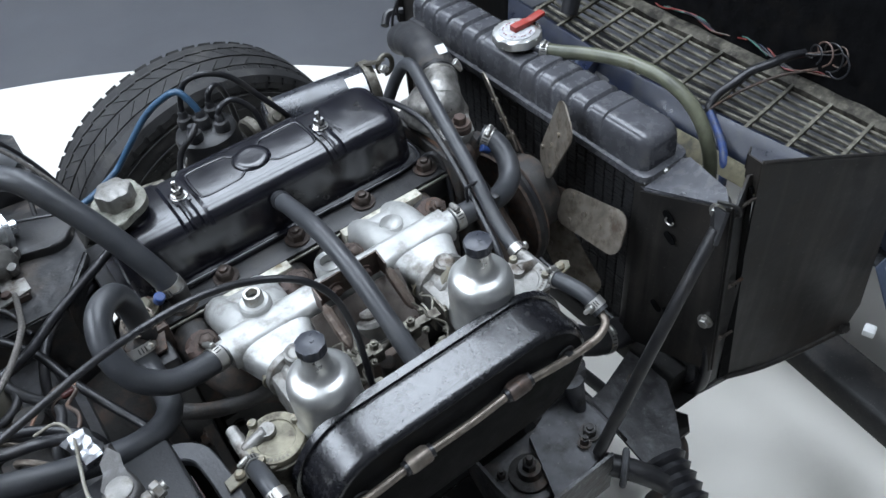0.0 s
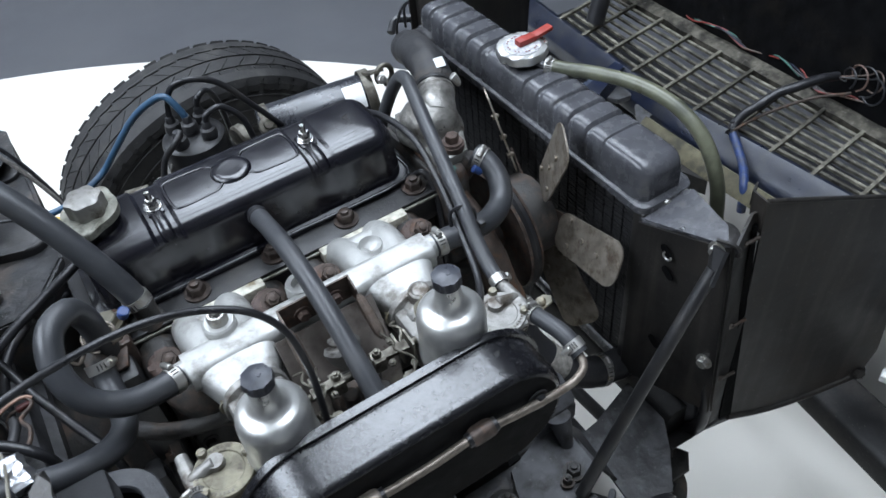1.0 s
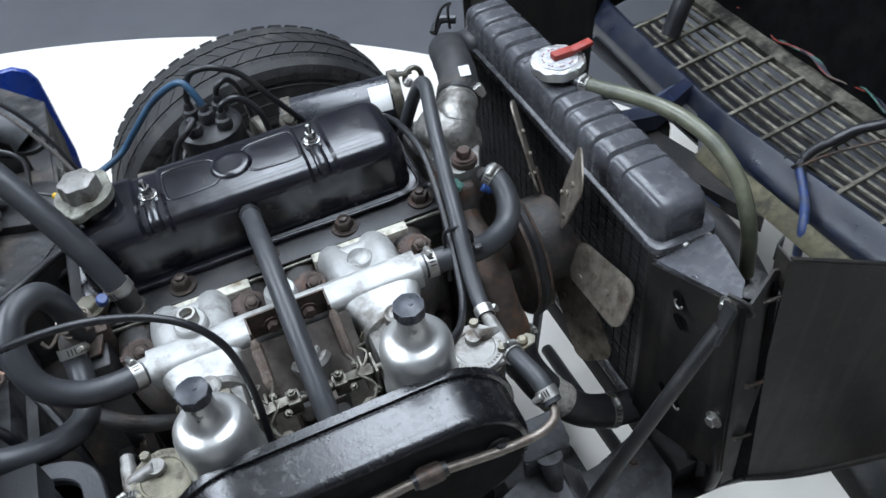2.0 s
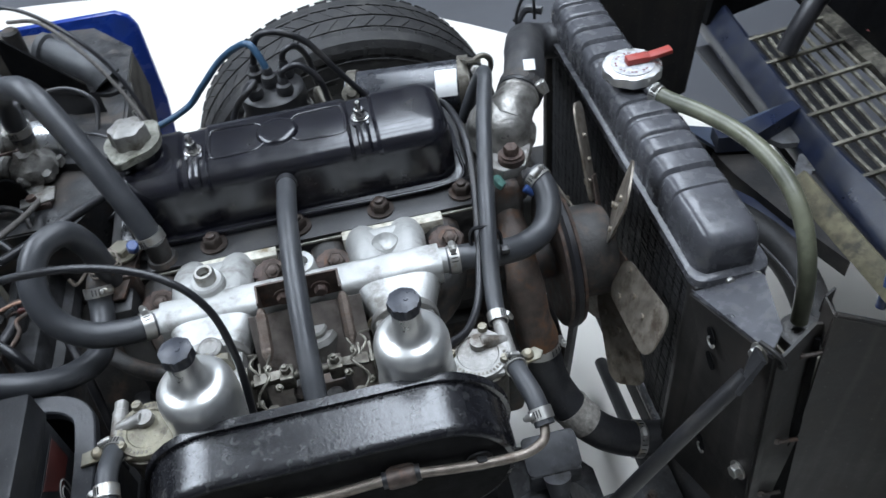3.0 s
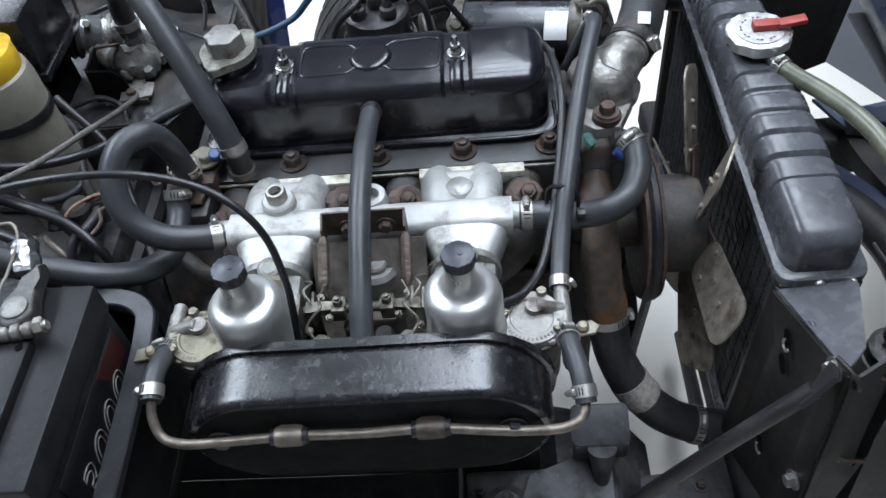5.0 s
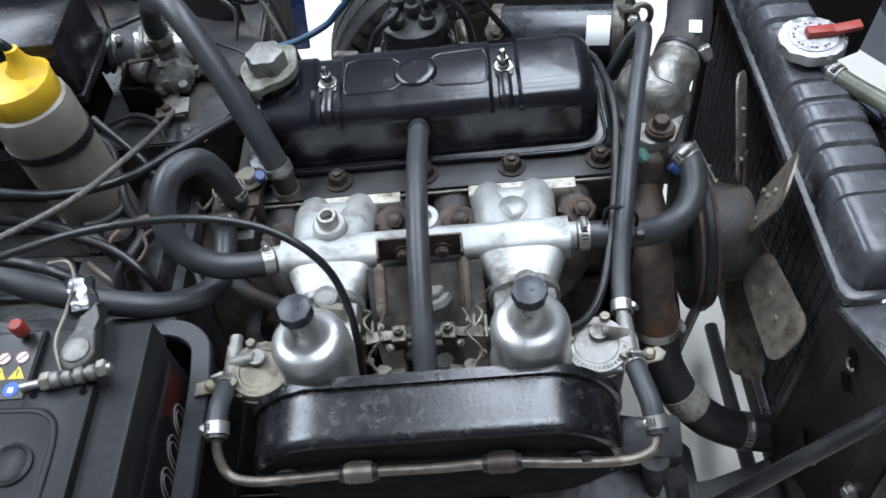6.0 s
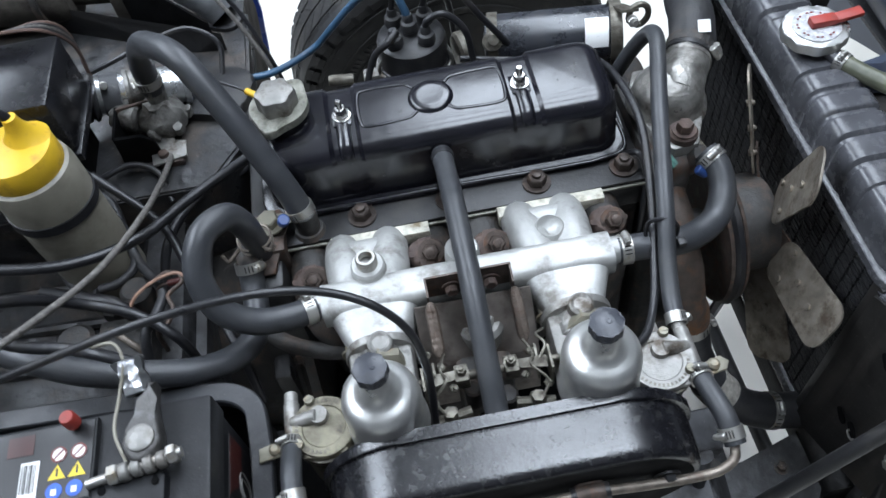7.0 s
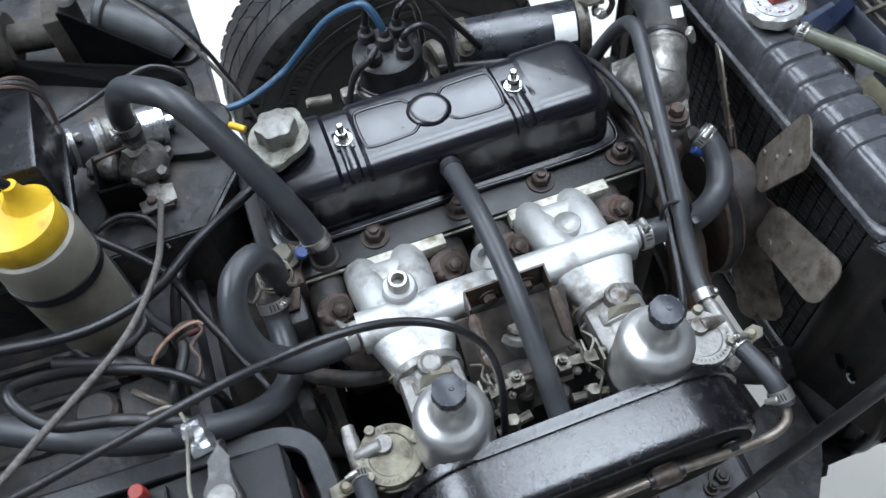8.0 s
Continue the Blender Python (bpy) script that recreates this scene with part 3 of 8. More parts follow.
tube(bm, [(-0.214, 0.0125, 0.7015), (-0.04, 0.0125, 0.7015), (0.128, 0.0125, 0.7015), (0.139, 0.022, 0.7015), (0.1405, 0.06, 0.7015)], 0.0022, 10, 4)
part("flange_bead", bm, M_GLOSS, cover)
bm = B()
lathe(bm, [(0.0225, 0), (0.0215, 0.0016), (0.0196, 0.0036), (0.0178, 0.0042), (0.012, 0.0040), (0, 0.0038)], (-0.044, 0.073, 0.766), (0, 0, 1), 40)
part("medallion", bm, M_GLOSS, cover)
bm = B()
rod(bm, (-0.044, 0.030, 0.741), (-0.044, 0.010, 0.7435), 0.0075, 16)
part("breather_stub", bm, M_GLOSS, cover)
bm = B()
lathe(bm, [(0.026, -0.004), (0.024, 0.010), (0.022, 0.016)], (-0.188, 0.080, 0.764), (0, 0, 1), 32)
part("filler_neck", bm, M_GLOSS, cover)

capo = thing("oil_filler_cap", (-0.188, 0.080, 0.780), "dull zinc oil filler cap with two ears on the rocker cover", "filler cap")
bm = B()
ring = []
for i in range(64):
    t = 2 * math.pi * i / 64
    r = 0.0282
    for e in (radians(-110), radians(55)):
        d = math.atan2(math.sin(t - e), math.cos(t - e))
        r += 0.0095 * math.exp(-(d / 0.33) ** 2)
    ring.append((r * math.cos(t), r * math.sin(t)))
prism(bm, ring, (-0.188, 0.080, 0.778), (1, 0, 0), (0, 1, 0), 0.008, 0.0025, 3)
part("ear_plate", bm, M_CAPPLATE, capo, "stained zinc plate with two ears")
bm = B()
prof = []
for lv in range(8):
    f = lv / 7
    k = 1.0 if f < 0.7 else 1.0 - 0.22 * ((f - 0.7) / 0.3) ** 2
    prof.append([bm.verts.new((-0.188 + k * (0.0185 + 0.0013 * math.cos(6 * t)) * math.cos(t), 0.080 + k * (0.0185 + 0.0013 * math.cos(6 * t)) * math.sin(t), 0.785 + 0.0195 * (f if f < 0.7 else 0.7 + 0.3 * math.sin((f - 0.7) / 0.3 * math.pi / 2)))) for t in [2 * math.pi * i / 72 for i in range(72)]])
for a, b in zip(prof, prof[1:]):
    for i in range(72):
        bm.faces.new((a[i], a[(i + 1) % 72], b[(i + 1) % 72], b[i]))
bm.faces.new(prof[-1])
part("cap", bm, M_CAST, capo, "grey six-lobed cap")

# ================================================================ intake and exhaust manifolds
man = thing("intake_manifold", (-0.044, -0.09, 0.66), "silver-painted cast intake manifold", "manifold")
bm = B()
prism(bm, rounded(0.036, 0.030, 0.010), (-0.176, -0.102, 0.706), (0, 1, 0), (0, 0, 1), 0.264)
part("balance_tube", bm, M_SILVER, man, angle=60)
for s in (-1, 1):
    bm = B()
    x0 = -0.044 + s * 0.087
    # twin port lobes to the head
    for dx in (-0.024, 0.020):
        tube(bm, [(x0 + dx, -0.016, 0.672), (x0 + dx, -0.040, 0.688), (x0 + dx * 0.9, -0.066, 0.696), (x0 + dx * 0.7, -0.098, 0.700)], (0.018, 0.0205), 18, 6)
    box(bm, (x0 - 0.040, -0.088, 0.664), (x0 + 0.036, -0.029, 0.7075), 0.016, 4)
    part("port_lobe", bm, M_SILVER, man, angle=60)
    bm = B()
    rings = []
    for k in range(9):
        f = k / 8
        y, z = -0.092 - 0.062 * f, 0.6995 - 0.008 * f
        hw, hh = 0.051 - 0.026 * f ** 0.95, 0.0213 + 0.0005 * f
        rings.append([bm.verts.new((x0 + hw * math.copysign(abs(math.cos(t)) ** 0.5, math.cos(t)), y, z + hh * math.copysign(abs(math.sin(t)) ** 0.5, math.sin(t)))) for t in [2 * math.pi * i / 32 for i in range(32)]])
    for a, b in zip(rings, rings[1:]):
        for i in range(32):
            bm.faces.new((a[i], a[(i + 1) % 32], b[(i + 1) % 32], b[i]))
    bm.faces.new(rings[0])
    bm.faces.new(list(reversed(rings[-1])))
    part("carburettor_horn", bm, M_SILVER, man, angle=60)
    bm = B()
    prism(bm, stadium(0.005, 0.027), (x0, -0.150, 0.692), (1, 0, 0), (0, 0.12, 1), 0.008, 0.0015)
    lathe(bm, [(0.0225, 0), (0.0225, 0.012), (0.0245, 0.013), (0.0245, 0.024), (0.021, 0.026), (0.021, 0.05)], (x0, -0.152, 0.692), (0, -1, 0), 32)
    part("carburettor_flange", bm, M_CAST, man)
    bm = B()
    for dx in (-0.0, ):
        hexnut(bm, (x0 + 0.004, -0.168, 0.706), (0, -1, 0.25), 0.0185, 0.009, washer=False)
        hexnut(bm, (x0 - 0.024, -0.150, 0.694), (0, 1, 0), 0.0075, 0.009, stud=0.004)
    part("flange_nut", bm, M_BRASSY, man)
    bm = B()
    lathe(bm, [(0.0120, -0.03), (0.0112, 0.0), (0.0106, 0.003), (0.0085, 0.0042), (0.006, 0.003), (0, 0.003)], (x0 + 0.002, -0.158, 0.7205), (0, -0.12, 1), 28)
    part("stub_boss", bm, M_CAST, man, "round cast boss", angle=25)
bm = B()
lathe(bm, [(0.020, 0), (0.0185, 0.004), (0.0165, 0.007), (0.0158, 0.020), (0.014, 0.022)], (-0.130, -0.080, 0.706), (0, 0, 1), 32)
part("plug_boss", bm, M_SILVER, man)
bm = B()
lathe(bm, [(0.0098, 0), (0.0098, 0.010), (0.0085, 0.012), (0.0062, 0.012), (0.0062, 0.004)], (-0.130, -0.080, 0.727), (0, 0, 1), 24, close=False)
part("plug", bm, M_ZINC, man)
bm = B()
lathe(bm, [(0.0165, 0), (0.0155, 0.012), (0.0145, 0.014), (0.009, 0.014), (0.009, 0.004), (0, 0.004)], (-0.044, -0.077, 0.708), (0, 0, 1), 28)
part("centre_boss", bm, M_SILVER, man)
bm = B()
lathe(bm, [(0.0155, 0), (0.0138, 0.009), (0.0122, 0.0110), (0.0095, 0.0075), (0.004, 0.003), (0, 0.0025)], (0.040, -0.068, 0.7055), (0, 0, 1), 28)
part("cast_boss", bm, M_SILVER, man)
bm = B()
rod(bm, (0.086, -0.1015, 0.708), (0.100, -0.103, 0.708), 0.0125, 20, 0.001)
part("hose_spigot", bm, M_SILVER, man)
bm = B()
rod(bm, (-0.174, -0.1015, 0.709), (-0.192, -0.105, 0.711), 0.0120, 20, 0.001)
part("hose_spigot", bm, M_SILVER, man)

exh = thing("exhaust_manifold", (-0.044, -0.08, 0.60), "rusty dark cast iron exhaust manifold under the intake", "manifold")
bm = B()
for x in (-0.19, -0.07, -0.018, 0.10):
    bm = B()
    tube(bm, [(x, -0.014, 0.668), (x, -0.055, 0.662), (x * 0.9 - 0.004, -0.09, 0.645), (x * 0.55 - 0.02, -0.105, 0.61)], 0.021, 14, 5)
    part("branch", bm, M_IRON, exh)
bm = B()
tube(bm, [(-0.125, -0.098, 0.628), (-0.044, -0.112, 0.605), (0.035, -0.098, 0.628)], 0.026, 14, 6)
part("collector", bm, M_IRON, exh)
bm = B()
tube(bm, [(-0.044, -0.11, 0.62), (-0.044, -0.115, 0.52), (-0.10, -0.10, 0.42), (-0.25, -0.09, 0.38)], 0.024, 14, 6)
part("downpipe", bm, M_IRON, exh)
for x, y, z in ((-0.189, -0.046, 0.690), (-0.076, -0.046, 0.700), (-0.014, -0.052, 0.702), (0.102, -0.042, 0.690)):
    bm = B()
    prism(bm, rounded(0.036, 0.028, 0.012), (x, y - 0.006, z - 0.018), (1, 0, 0), (0, 1, 0.35), 0.016, 0.006, 3)
    cl = part("clamp", bm, M_RUST, exh, "rusty domed manifold clamp")
    bm = B()
    hexnut(bm, (x + 0.004, y - 0.012, z - 0.004), (0, -0.55, 0.83), 0.0085, 0.009, stud=0.004)
    part("clamp_nut", bm, M_DARKRUST, cl)
bm = B()
tube(bm, [(-0.255, -0.07, 0.646), (-0.215, -0.10, 0.640), (-0.16, -0.115, 0.640), (-0.11, -0.105, 0.642)], 0.0085, 10, 5)
part("heat_pipe", bm, M_IRON, exh)

brk = thing("spring_bracket", (-0.044, -0.115, 0.715), "rusty L-shaped bracket with two throttle return springs", "bracket")
bm = B()
slab(bm, [(-0.081, -0.1175, 0.716), (-0.007, -0.1175, 0.716), (-0.007, -0.1165, 0.744), (-0.081, -0.1165, 0.744)], 0.002)
slab(bm, [(-0.081, -0.118, 0.717), (-0.081, -0.133, 0.720), (-0.081, -0.133, 0.738), (-0.081, -0.117, 0.744)], 0.0018)
slab(bm, [(-0.007, -0.118, 0.717), (-0.007, -0.133, 0.720), (-0.007, -0.133, 0.738), (-0.007, -0.117, 0.744)], 0.0018)
part("plate", bm, M_DARKRUST, brk)
for x in (-0.060, -0.026):
    bm = B()
    hexnut(bm, (x, -0.1195, 0.727), (0, -1, 0), 0.006, 0.006)
    part("bolt", bm, M_RUST, brk)
for x in (-0.081, -0.0075):
    bm = B()
    a, b = V((x, -0.134, 0.731)), V((x, -0.176, 0.708))
    ax, u, w = frame_of(b - a)
    L = (b - a).length
    pts = []
    for i in range(44 * 8 + 1):
        t = i / 8 * 2 * math.pi
        f = i / 352
        rr = 0.0050 * min(1, 0.30 + 3.2 * min(f, 1 - f) ** 0.8)
        pts.append(a + ax * L * f + (u * math.cos(t) + w * math.sin(t)) * rr)
    tube(bm, pts, 0.00085, 5, 1, smooth=False)
    tube(bm, [b, b + V((0.002, -0.004, -0.003)), b + V((0.004, -0.003, -0.008)), b + V((0.001, -0.006, -0.012)), b + V((-0.002, -0.002, -0.009))], 0.0008, 5, 5)
    part("return_spring", bm, M_SPRING, brk, "thin tarnished coil spring")

# ================================================================ carburettors
def carburettor(x0, s):
    """Body, bell-shaped suction chamber, damper cap, float chamber; s: side of the float chamber."""
    th = thing("carburettor", (x0, -0.205, 0.64), "satin aluminium carburettor with a bell-shaped chamber and black damper cap", "carburettor", "twin carburettors")
    bm = B()
    box(bm, (x0 - 0.028, -0.236, 0.664), (x0 + 0.028, -0.152, 0.708), 0.006)
    rod(bm, (x0, -0.20, 0.66), (x0, -0.20, 0.615), 0.012, 16, 0.002)
    part("body", bm, M_CAST, th)
    bm = B()
    lathe(bm, [(0.0335, -0.104), (0.0335, -0.098), (0.0318, -0.096), (0.0317, -0.062), (0.0313, -0.0550), (0.0299, -0.0492), (0.0272, -0.0452), (0.0238, -0.0430), (0.0200, -0.0416), (0.0166, -0.0396), (0.0142, -0.0360), (0.0127, -0.0310), (0.0118, -0.0240), (0.0113, -0.0100)], (x0, -0.222, 0.806), (0, 0, 1), 48)
    part("suction_chamber", bm, M_DASH, th, "satin silver bell", angle=60)
    bm = B()
    outl = []
    for i in range(64):
        t = 2 * math.pi * i / 64
        r = 0.0126 + 0.0009 * math.cos(8 * t)
        outl.append((r * math.cos(t), r * math.sin(t)))
    prism(bm, outl, (x0, -0.222, 0.7945), (1, 0, 0), (0, 1, 0), 0.0090, 0.0012, 2)
    lathe(bm, [(0.0123, -0.002), (0.0123, 0.0)], (x0, -0.222, 0.7945), (0, 0, 1), 24)
    lathe(bm, [(0.0022, 0), (0.0016, 0.0008)], (x0 + 0.002, -0.222, 0.8033), (0, 0, 1), 10)
    part("damper_cap", bm, M_DAMPER, th, "black ribbed plastic damper cap")
    fx = x0 + s * 0.054
    bm = B()
    lathe(bm, [(0.018, -0.075), (0.025, -0.068), (0.026, -0.01), (0.029, -0.006), (0.029, 0.0)], (fx, -0.216, 0.700), (0, 0, 1), 32)
    box(bm, (min(x0, fx), -0.228, 0.645), (max(x0, fx), -0.204, 0.665), 0.004)
    fl = part("float_chamber", bm, M_LID, th)
    bm = B()
    lathe(bm, [(0.0270, 0), (0.0270, 0.005), (0.0260, 0.0065), (0.0185, 0.0065), (0.0175, 0.0055), (0, 0.0055)], (fx, -0.216, 0.701), (0, 0, 1), 40)
    box(bm, (fx - 0.018, -0.241, 0.700), (fx + 0.018, -0.213, 0.706), 0.002)
    part("float_lid", bm, M_LIDY if s < 0 else M_CAST, fl, "cast lid with raised rim lettering that cannot be read")
    bm = B()
    for i in range(22):
        t = radians(120 + s * 40 + i * 9)
        c = V((fx + 0.0225 * math.cos(t), -0.216 + 0.0225 * math.sin(t), 0.7078))
        box(bm, c - V((0.0009, 0.0013, 0.0006)), c + V((0.0009, 0.0013, 0.0002)), turn=(0, 0, math.degrees(t) + 90))
    part("lid_lettering", bm, M_LID, fl, "raised bars around the lid rim")
    bm = B()
    for dx, dy in ((s * 0.010, 0.024), (-s * 0.023, 0.004), (s * 0.021, -0.013)):
        c = V((fx + dx, -0.216 + dy, 0.706))
        bm = B()
        lathe(bm, [(0.0046, 0), (0.0046, 0.003), (0.0038, 0.0060), (0.0012, 0.0062)], c, (0, 0, 1), 14)
        box(bm, c + V((-0.0042, -0.0006, 0.0058)), c + V((0.0042, 0.0006, 0.0066)))
        part("lid_screw", bm, M_BRASSY, fl)
    tx = x0 + s * 0.081
    bm = B()
    rod(bm, (fx + s * 0.004, -0.207, 0.710), (tx, -0.207, 0.702), 0.0062, 14, 0.001)
    lathe(bm, [(0.0085, 0), (0.0075, 0.010)], (fx + s * 0.003, -0.207, 0.7025), (0, 0, 1), 16)
    rod(bm, (tx, -0.188, 0.700), (tx, -0.232, 0.701), 0.0068, 16, 0.001)
    rod(bm, (tx, -0.178, 0.700), (tx, -0.190, 0.700), 0.0058, 16, 0.001)
    part("fuel_tee", bm, M_CAST, th, "grey metal tee fitting")
    bm = B()
    prism(bm, [(0, 0), (0.018, 0.003), (0.022, 0.010), (0.016, 0.016), (0.0, 0.012)], (tx + s * 0.006 - (0.022 if s < 0 else 0), -0.236, 0.702), (1, 0, 0), (0, 1, 0), 0.0022, 0.0006)
    lathe(bm, [(0.0052, 0), (0.0052, 0.004), (0.003, 0.006)], (tx + s * 0.014, -0.228, 0.704), (0, 0, 1), 12)
    part("lid_tab", bm, M_BRASSY, th)
    # throttle levers beside the body
    bm = B()
    sx = 1 if x0 < 0 else -1
    a = x0 + sx * 0.034
    slab(bm, [(a, -0.182, 0.690), (a, -0.212, 0.694), (a, -0.210, 0.722), (a, -0.190, 0.724)], 0.002)
    slab(bm, [(a + sx * 0.010, -0.176, 0.700), (a + sx * 0.010, -0.206, 0.696), (a + sx * 0.010, -0.204, 0.714), (a + sx * 0.010, -0.184, 0.718)], 0.002)
    rod(bm, (a - sx * 0.008, -0.196, 0.708), (a + sx * 0.022, -0.196, 0.708), 0.0035, 10)
    for dx, dy, dz in ((0.014, -0.186, 0.716), (0.022, -0.204, 0.710), (0.004, -0.212, 0.704), (0.018, -0.218, 0.697), (0.030, -0.190, 0.700)):
        hexnut(bm, (a + sx * dx, dy, dz - 0.006), (0.3 * sx, -0.4, 1), 0.0040, 0.005, washer=False, stud=0.004)
    slab(bm, [(a + sx * 0.004, -0.206, 0.716), (a + sx * 0.030, -0.200, 0.712), (a + sx * 0.030, -0.193, 0.713), (a + sx * 0.004, -0.196, 0.718)], 0.002)
    rod(bm, (a + sx * 0.002, -0.225, 0.690), (a + sx * 0.034, -0.221, 0.692), 0.0045, 8)
    rod(bm, (a + sx * 0.016, -0.228, 0.682), (a + sx * 0.016, -0.224, 0.704), 0.006, 6)
    tube(bm, [(a + sx * 0.02, -0.180, 0.722), (a + sx * 0.014, -0.192, 0.716), (a + sx * 0.018, -0.204, 0.722), (a + sx * 0.006, -0.216, 0.712), (a + sx * 0.012, -0.226, 0.706)], 0.0013, 6, 5)
    tube(bm, [(a, -0.17, 0.714), (a + sx * 0.008, -0.178, 0.722), (a + sx * 0.003, -0.19, 0.726), (a + sx * 0.010, -0.20, 0.722)], 0.0012, 6, 5)
    part("throttle_lever", bm, M_LINK, th, "dull plated throttle levers")
    return th


carburettor(-0.131, -1)
carburettor(0.043, 1)

rodt = thing("throttle_spindle", (-0.044, -0.196, 0.706), "plated throttle spindle joining the carburettors", "linkage")
bm = B()
rod(bm, (-0.098, -0.196, 0.707), (0.010, -0.196, 0.707), 0.0042, 12)
part("shaft", bm, M_LINK, rodt)
for x in (-0.066, -0.024):
    bm = B()
    box(bm, (x - 0.006, -0.204, 0.699), (x + 0.006, -0.188, 0.715), 0.0015)
    hexnut(bm, (x, -0.196, 0.714), (0, 0, 1), 0.0045, 0.006, stud=0.003)
    part("coupling", bm, M_LINK, rodt)
bm = B()
box(bm, (-0.070, -0.186, 0.60), (-0.018, -0.155, 0.672), 0.008)
rod(bm, (-0.058, -0.20, 0.66), (-0.058, -0.20, 0.69), 0.008, 12, 0.002)
rod(bm, (-0.03, -0.21, 0.66), (-0.03, -0.21, 0.688), 0.009, 12, 0.002)
part("support", bm, M_IRON, rodt)
bm = B()
rod(bm, (-0.040, -0.150, 0.56), (-0.040, -0.140, 0.694), 0.021, 20, 0.004)
rod(bm, (-0.040, -0.1405, 0.690), (-0.040, -0.140, 0.700), 0.012, 16, 0.002)
part("hot_spot_casting", bm, M_CAST, rodt, "dull grey cast stub")
bm = B()
slab(bm, [(-0.096, -0.128, 0.716), (0.008, -0.128, 0.716), (0.008, -0.164, 0.668), (-0.096, -0.164, 0.668)], 0.003)
slab(bm, [(-0.096, -0.164, 0.668), (0.008, -0.164, 0.668), (0.008, -0.170, 0.600), (-0.096, -0.170, 0.600)], 0.003)
part("heat_shield", bm, M_SHIELD, rodt, "heat-stained brown sheet behind the spindle")

# ================================================================ air filter box
AX = -0.040
fil = thing("air_filter_box", (AX, -0.275, 0.60), "long black enamelled air filter box with round ends", "air filter")
bm = B()
out = stadium(0.084, 0.066, 16)
bm2 = [(0.0, 1.0, 0.0), ]
rings = []
for y, k in ((-0.246, 1.0), (-0.290, 0.992), (-0.2950, 0.980), (-0.2990, 0.955), (-0.3015, 0.92)):
    rings.append([bm.verts.new((AX + (math.copysign(0.084, a) + (a - math.copysign(0.084, a)) * k) if abs(a) > 0.084 else AX + a, y, 0.671 + b * k)) for a, b in out])
for a, b in zip(rings, rings[1:]):
    n_ = len(a)
    for i in range(n_):
        bm.faces.new((a[i], a[(i + 1) % n_], b[(i + 1) % n_], b[i]))
bm.faces.new(rings[0])
bm.faces.new(list(reversed(rings[-1])))
part("pan", bm, M_PAN, fil, angle=50)
bm = B()
prism(bm, stadium(0.082, 0.0595, 16), (AX, -0.3010, 0.671), (1, 0, 0), (0, 0, 1), 0.0014, 0.0006)
part("face_plate", bm, M_GRIME_AND_SHADE, fil, "oily matt black front face")
bm = B()
prism(bm, stadium(0.084, 0.0705, 16), (AX, -0.250, 0.671), (1, 0, 0), (0, 0, 1), 0.0075, 0.002)
part("rim", bm, M_PAN, fil)
bm = B()
hexnut(bm, (0.076, -0.3035, 0.689), (0, -1, 0), 0.0075, 0.006)
part("face_bolt", bm, M_SATIN, fil)
bm = B()
hexnut(bm, (-0.156, -0.3035, 0.689), (0, -1, 0), 0.0075, 0.006)
part("face_bolt", bm, M_SATIN, fil)

# ================================================================ fuel pipes and hoses
PIPE = [(-0.211, -0.276, 0.715), (-0.2115, -0.290, 0.703), (-0.205, -0.3015, 0.692), (-0.188, -0.308, 0.692), (-0.150, -0.3095, 0.695), (-0.098, -0.3095, 0.699), (-0.040, -0.309, 0.697), (0.013, -0.3095, 0.701), (0.060, -0.3095, 0.693), (0.098, -0.3095, 0.689), (0.118, -0.308, 0.690), (0.130, -0.302, 0.693), (0.1335, -0.289, 0.698)]
fp = hose("fuel_pipe", PIPE, 0.0040, M_PIPE, "thin tarnished steel fuel pipe along the air filter box", "pipe", seg=12, wobble=0.05)
for x, z, mt in ((-0.098, 0.699, M_PIPE), (0.013, 0.701, M_DARKRUST)):
    bm = B()
    lathe(bm, [(0.0075, -0.011), (0.0083, -0.009), (0.0083, 0.009), (0.0075, 0.011)], (x, -0.3095, z), (1, 0, 0.03), 18)
    box(bm, (x - 0.008, -0.309, z - 0.006), (x + 0.008, -0.301, z + 0.006), 0.001)
    part("pipe_clip", bm, mt, fp, "metal pipe clip with rubber lining")
    bm = B()
    lathe(bm, [(0.0065, -0.015), (0.0065, 0.015)], (x, -0.3095, z), (1, 0, 0.03), 16)
    part("clip_lining", bm, M_RUBBER2, fp)
hose("fuel_hose", [(-0.212, -0.222, 0.701), (-0.2125, -0.24, 0.710), (-0.212, -0.260, 0.7165), (-0.211, -0.281, 0.7135)], 0.0085, M_RUBBER, "short grey rubber fuel hose with steel clips", clips=((0.12, (-0.3, 0, 1)), (0.88, (-1, 0, 0.6))))
hose("fuel_hose", [(0.124, -0.226, 0.701), (0.127, -0.250, 0.7065), (0.131, -0.272, 0.7065), (0.1335, -0.293, 0.6975)], 0.0085, M_RUBBER, "short grey rubber fuel hose with steel clips", clips=((0.1, (0.3, 0, 1)), (0.88, (-1, -0.3, 0.6))))
hose("fuel_hose", [(0.124, -0.182, 0.699), (0.126, -0.16, 0.703), (0.131, -0.128, 0.716), (0.138, -0.095, 0.734), (0.149, -0.045, 0.752), (0.162, 0.01, 0.767), (0.175, 0.058, 0.776), (0.181, 0.080, 0.777), (0.184, 0.100, 0.770), (0.182, 0.117, 0.750), (0.174, 0.132, 0.715), (0.16, 0.145, 0.66)], 0.0080, M_RUBBER, "long grey rubber fuel hose running over the thermostat", clips=((0.02, (1, 0.3, 0.5)),))

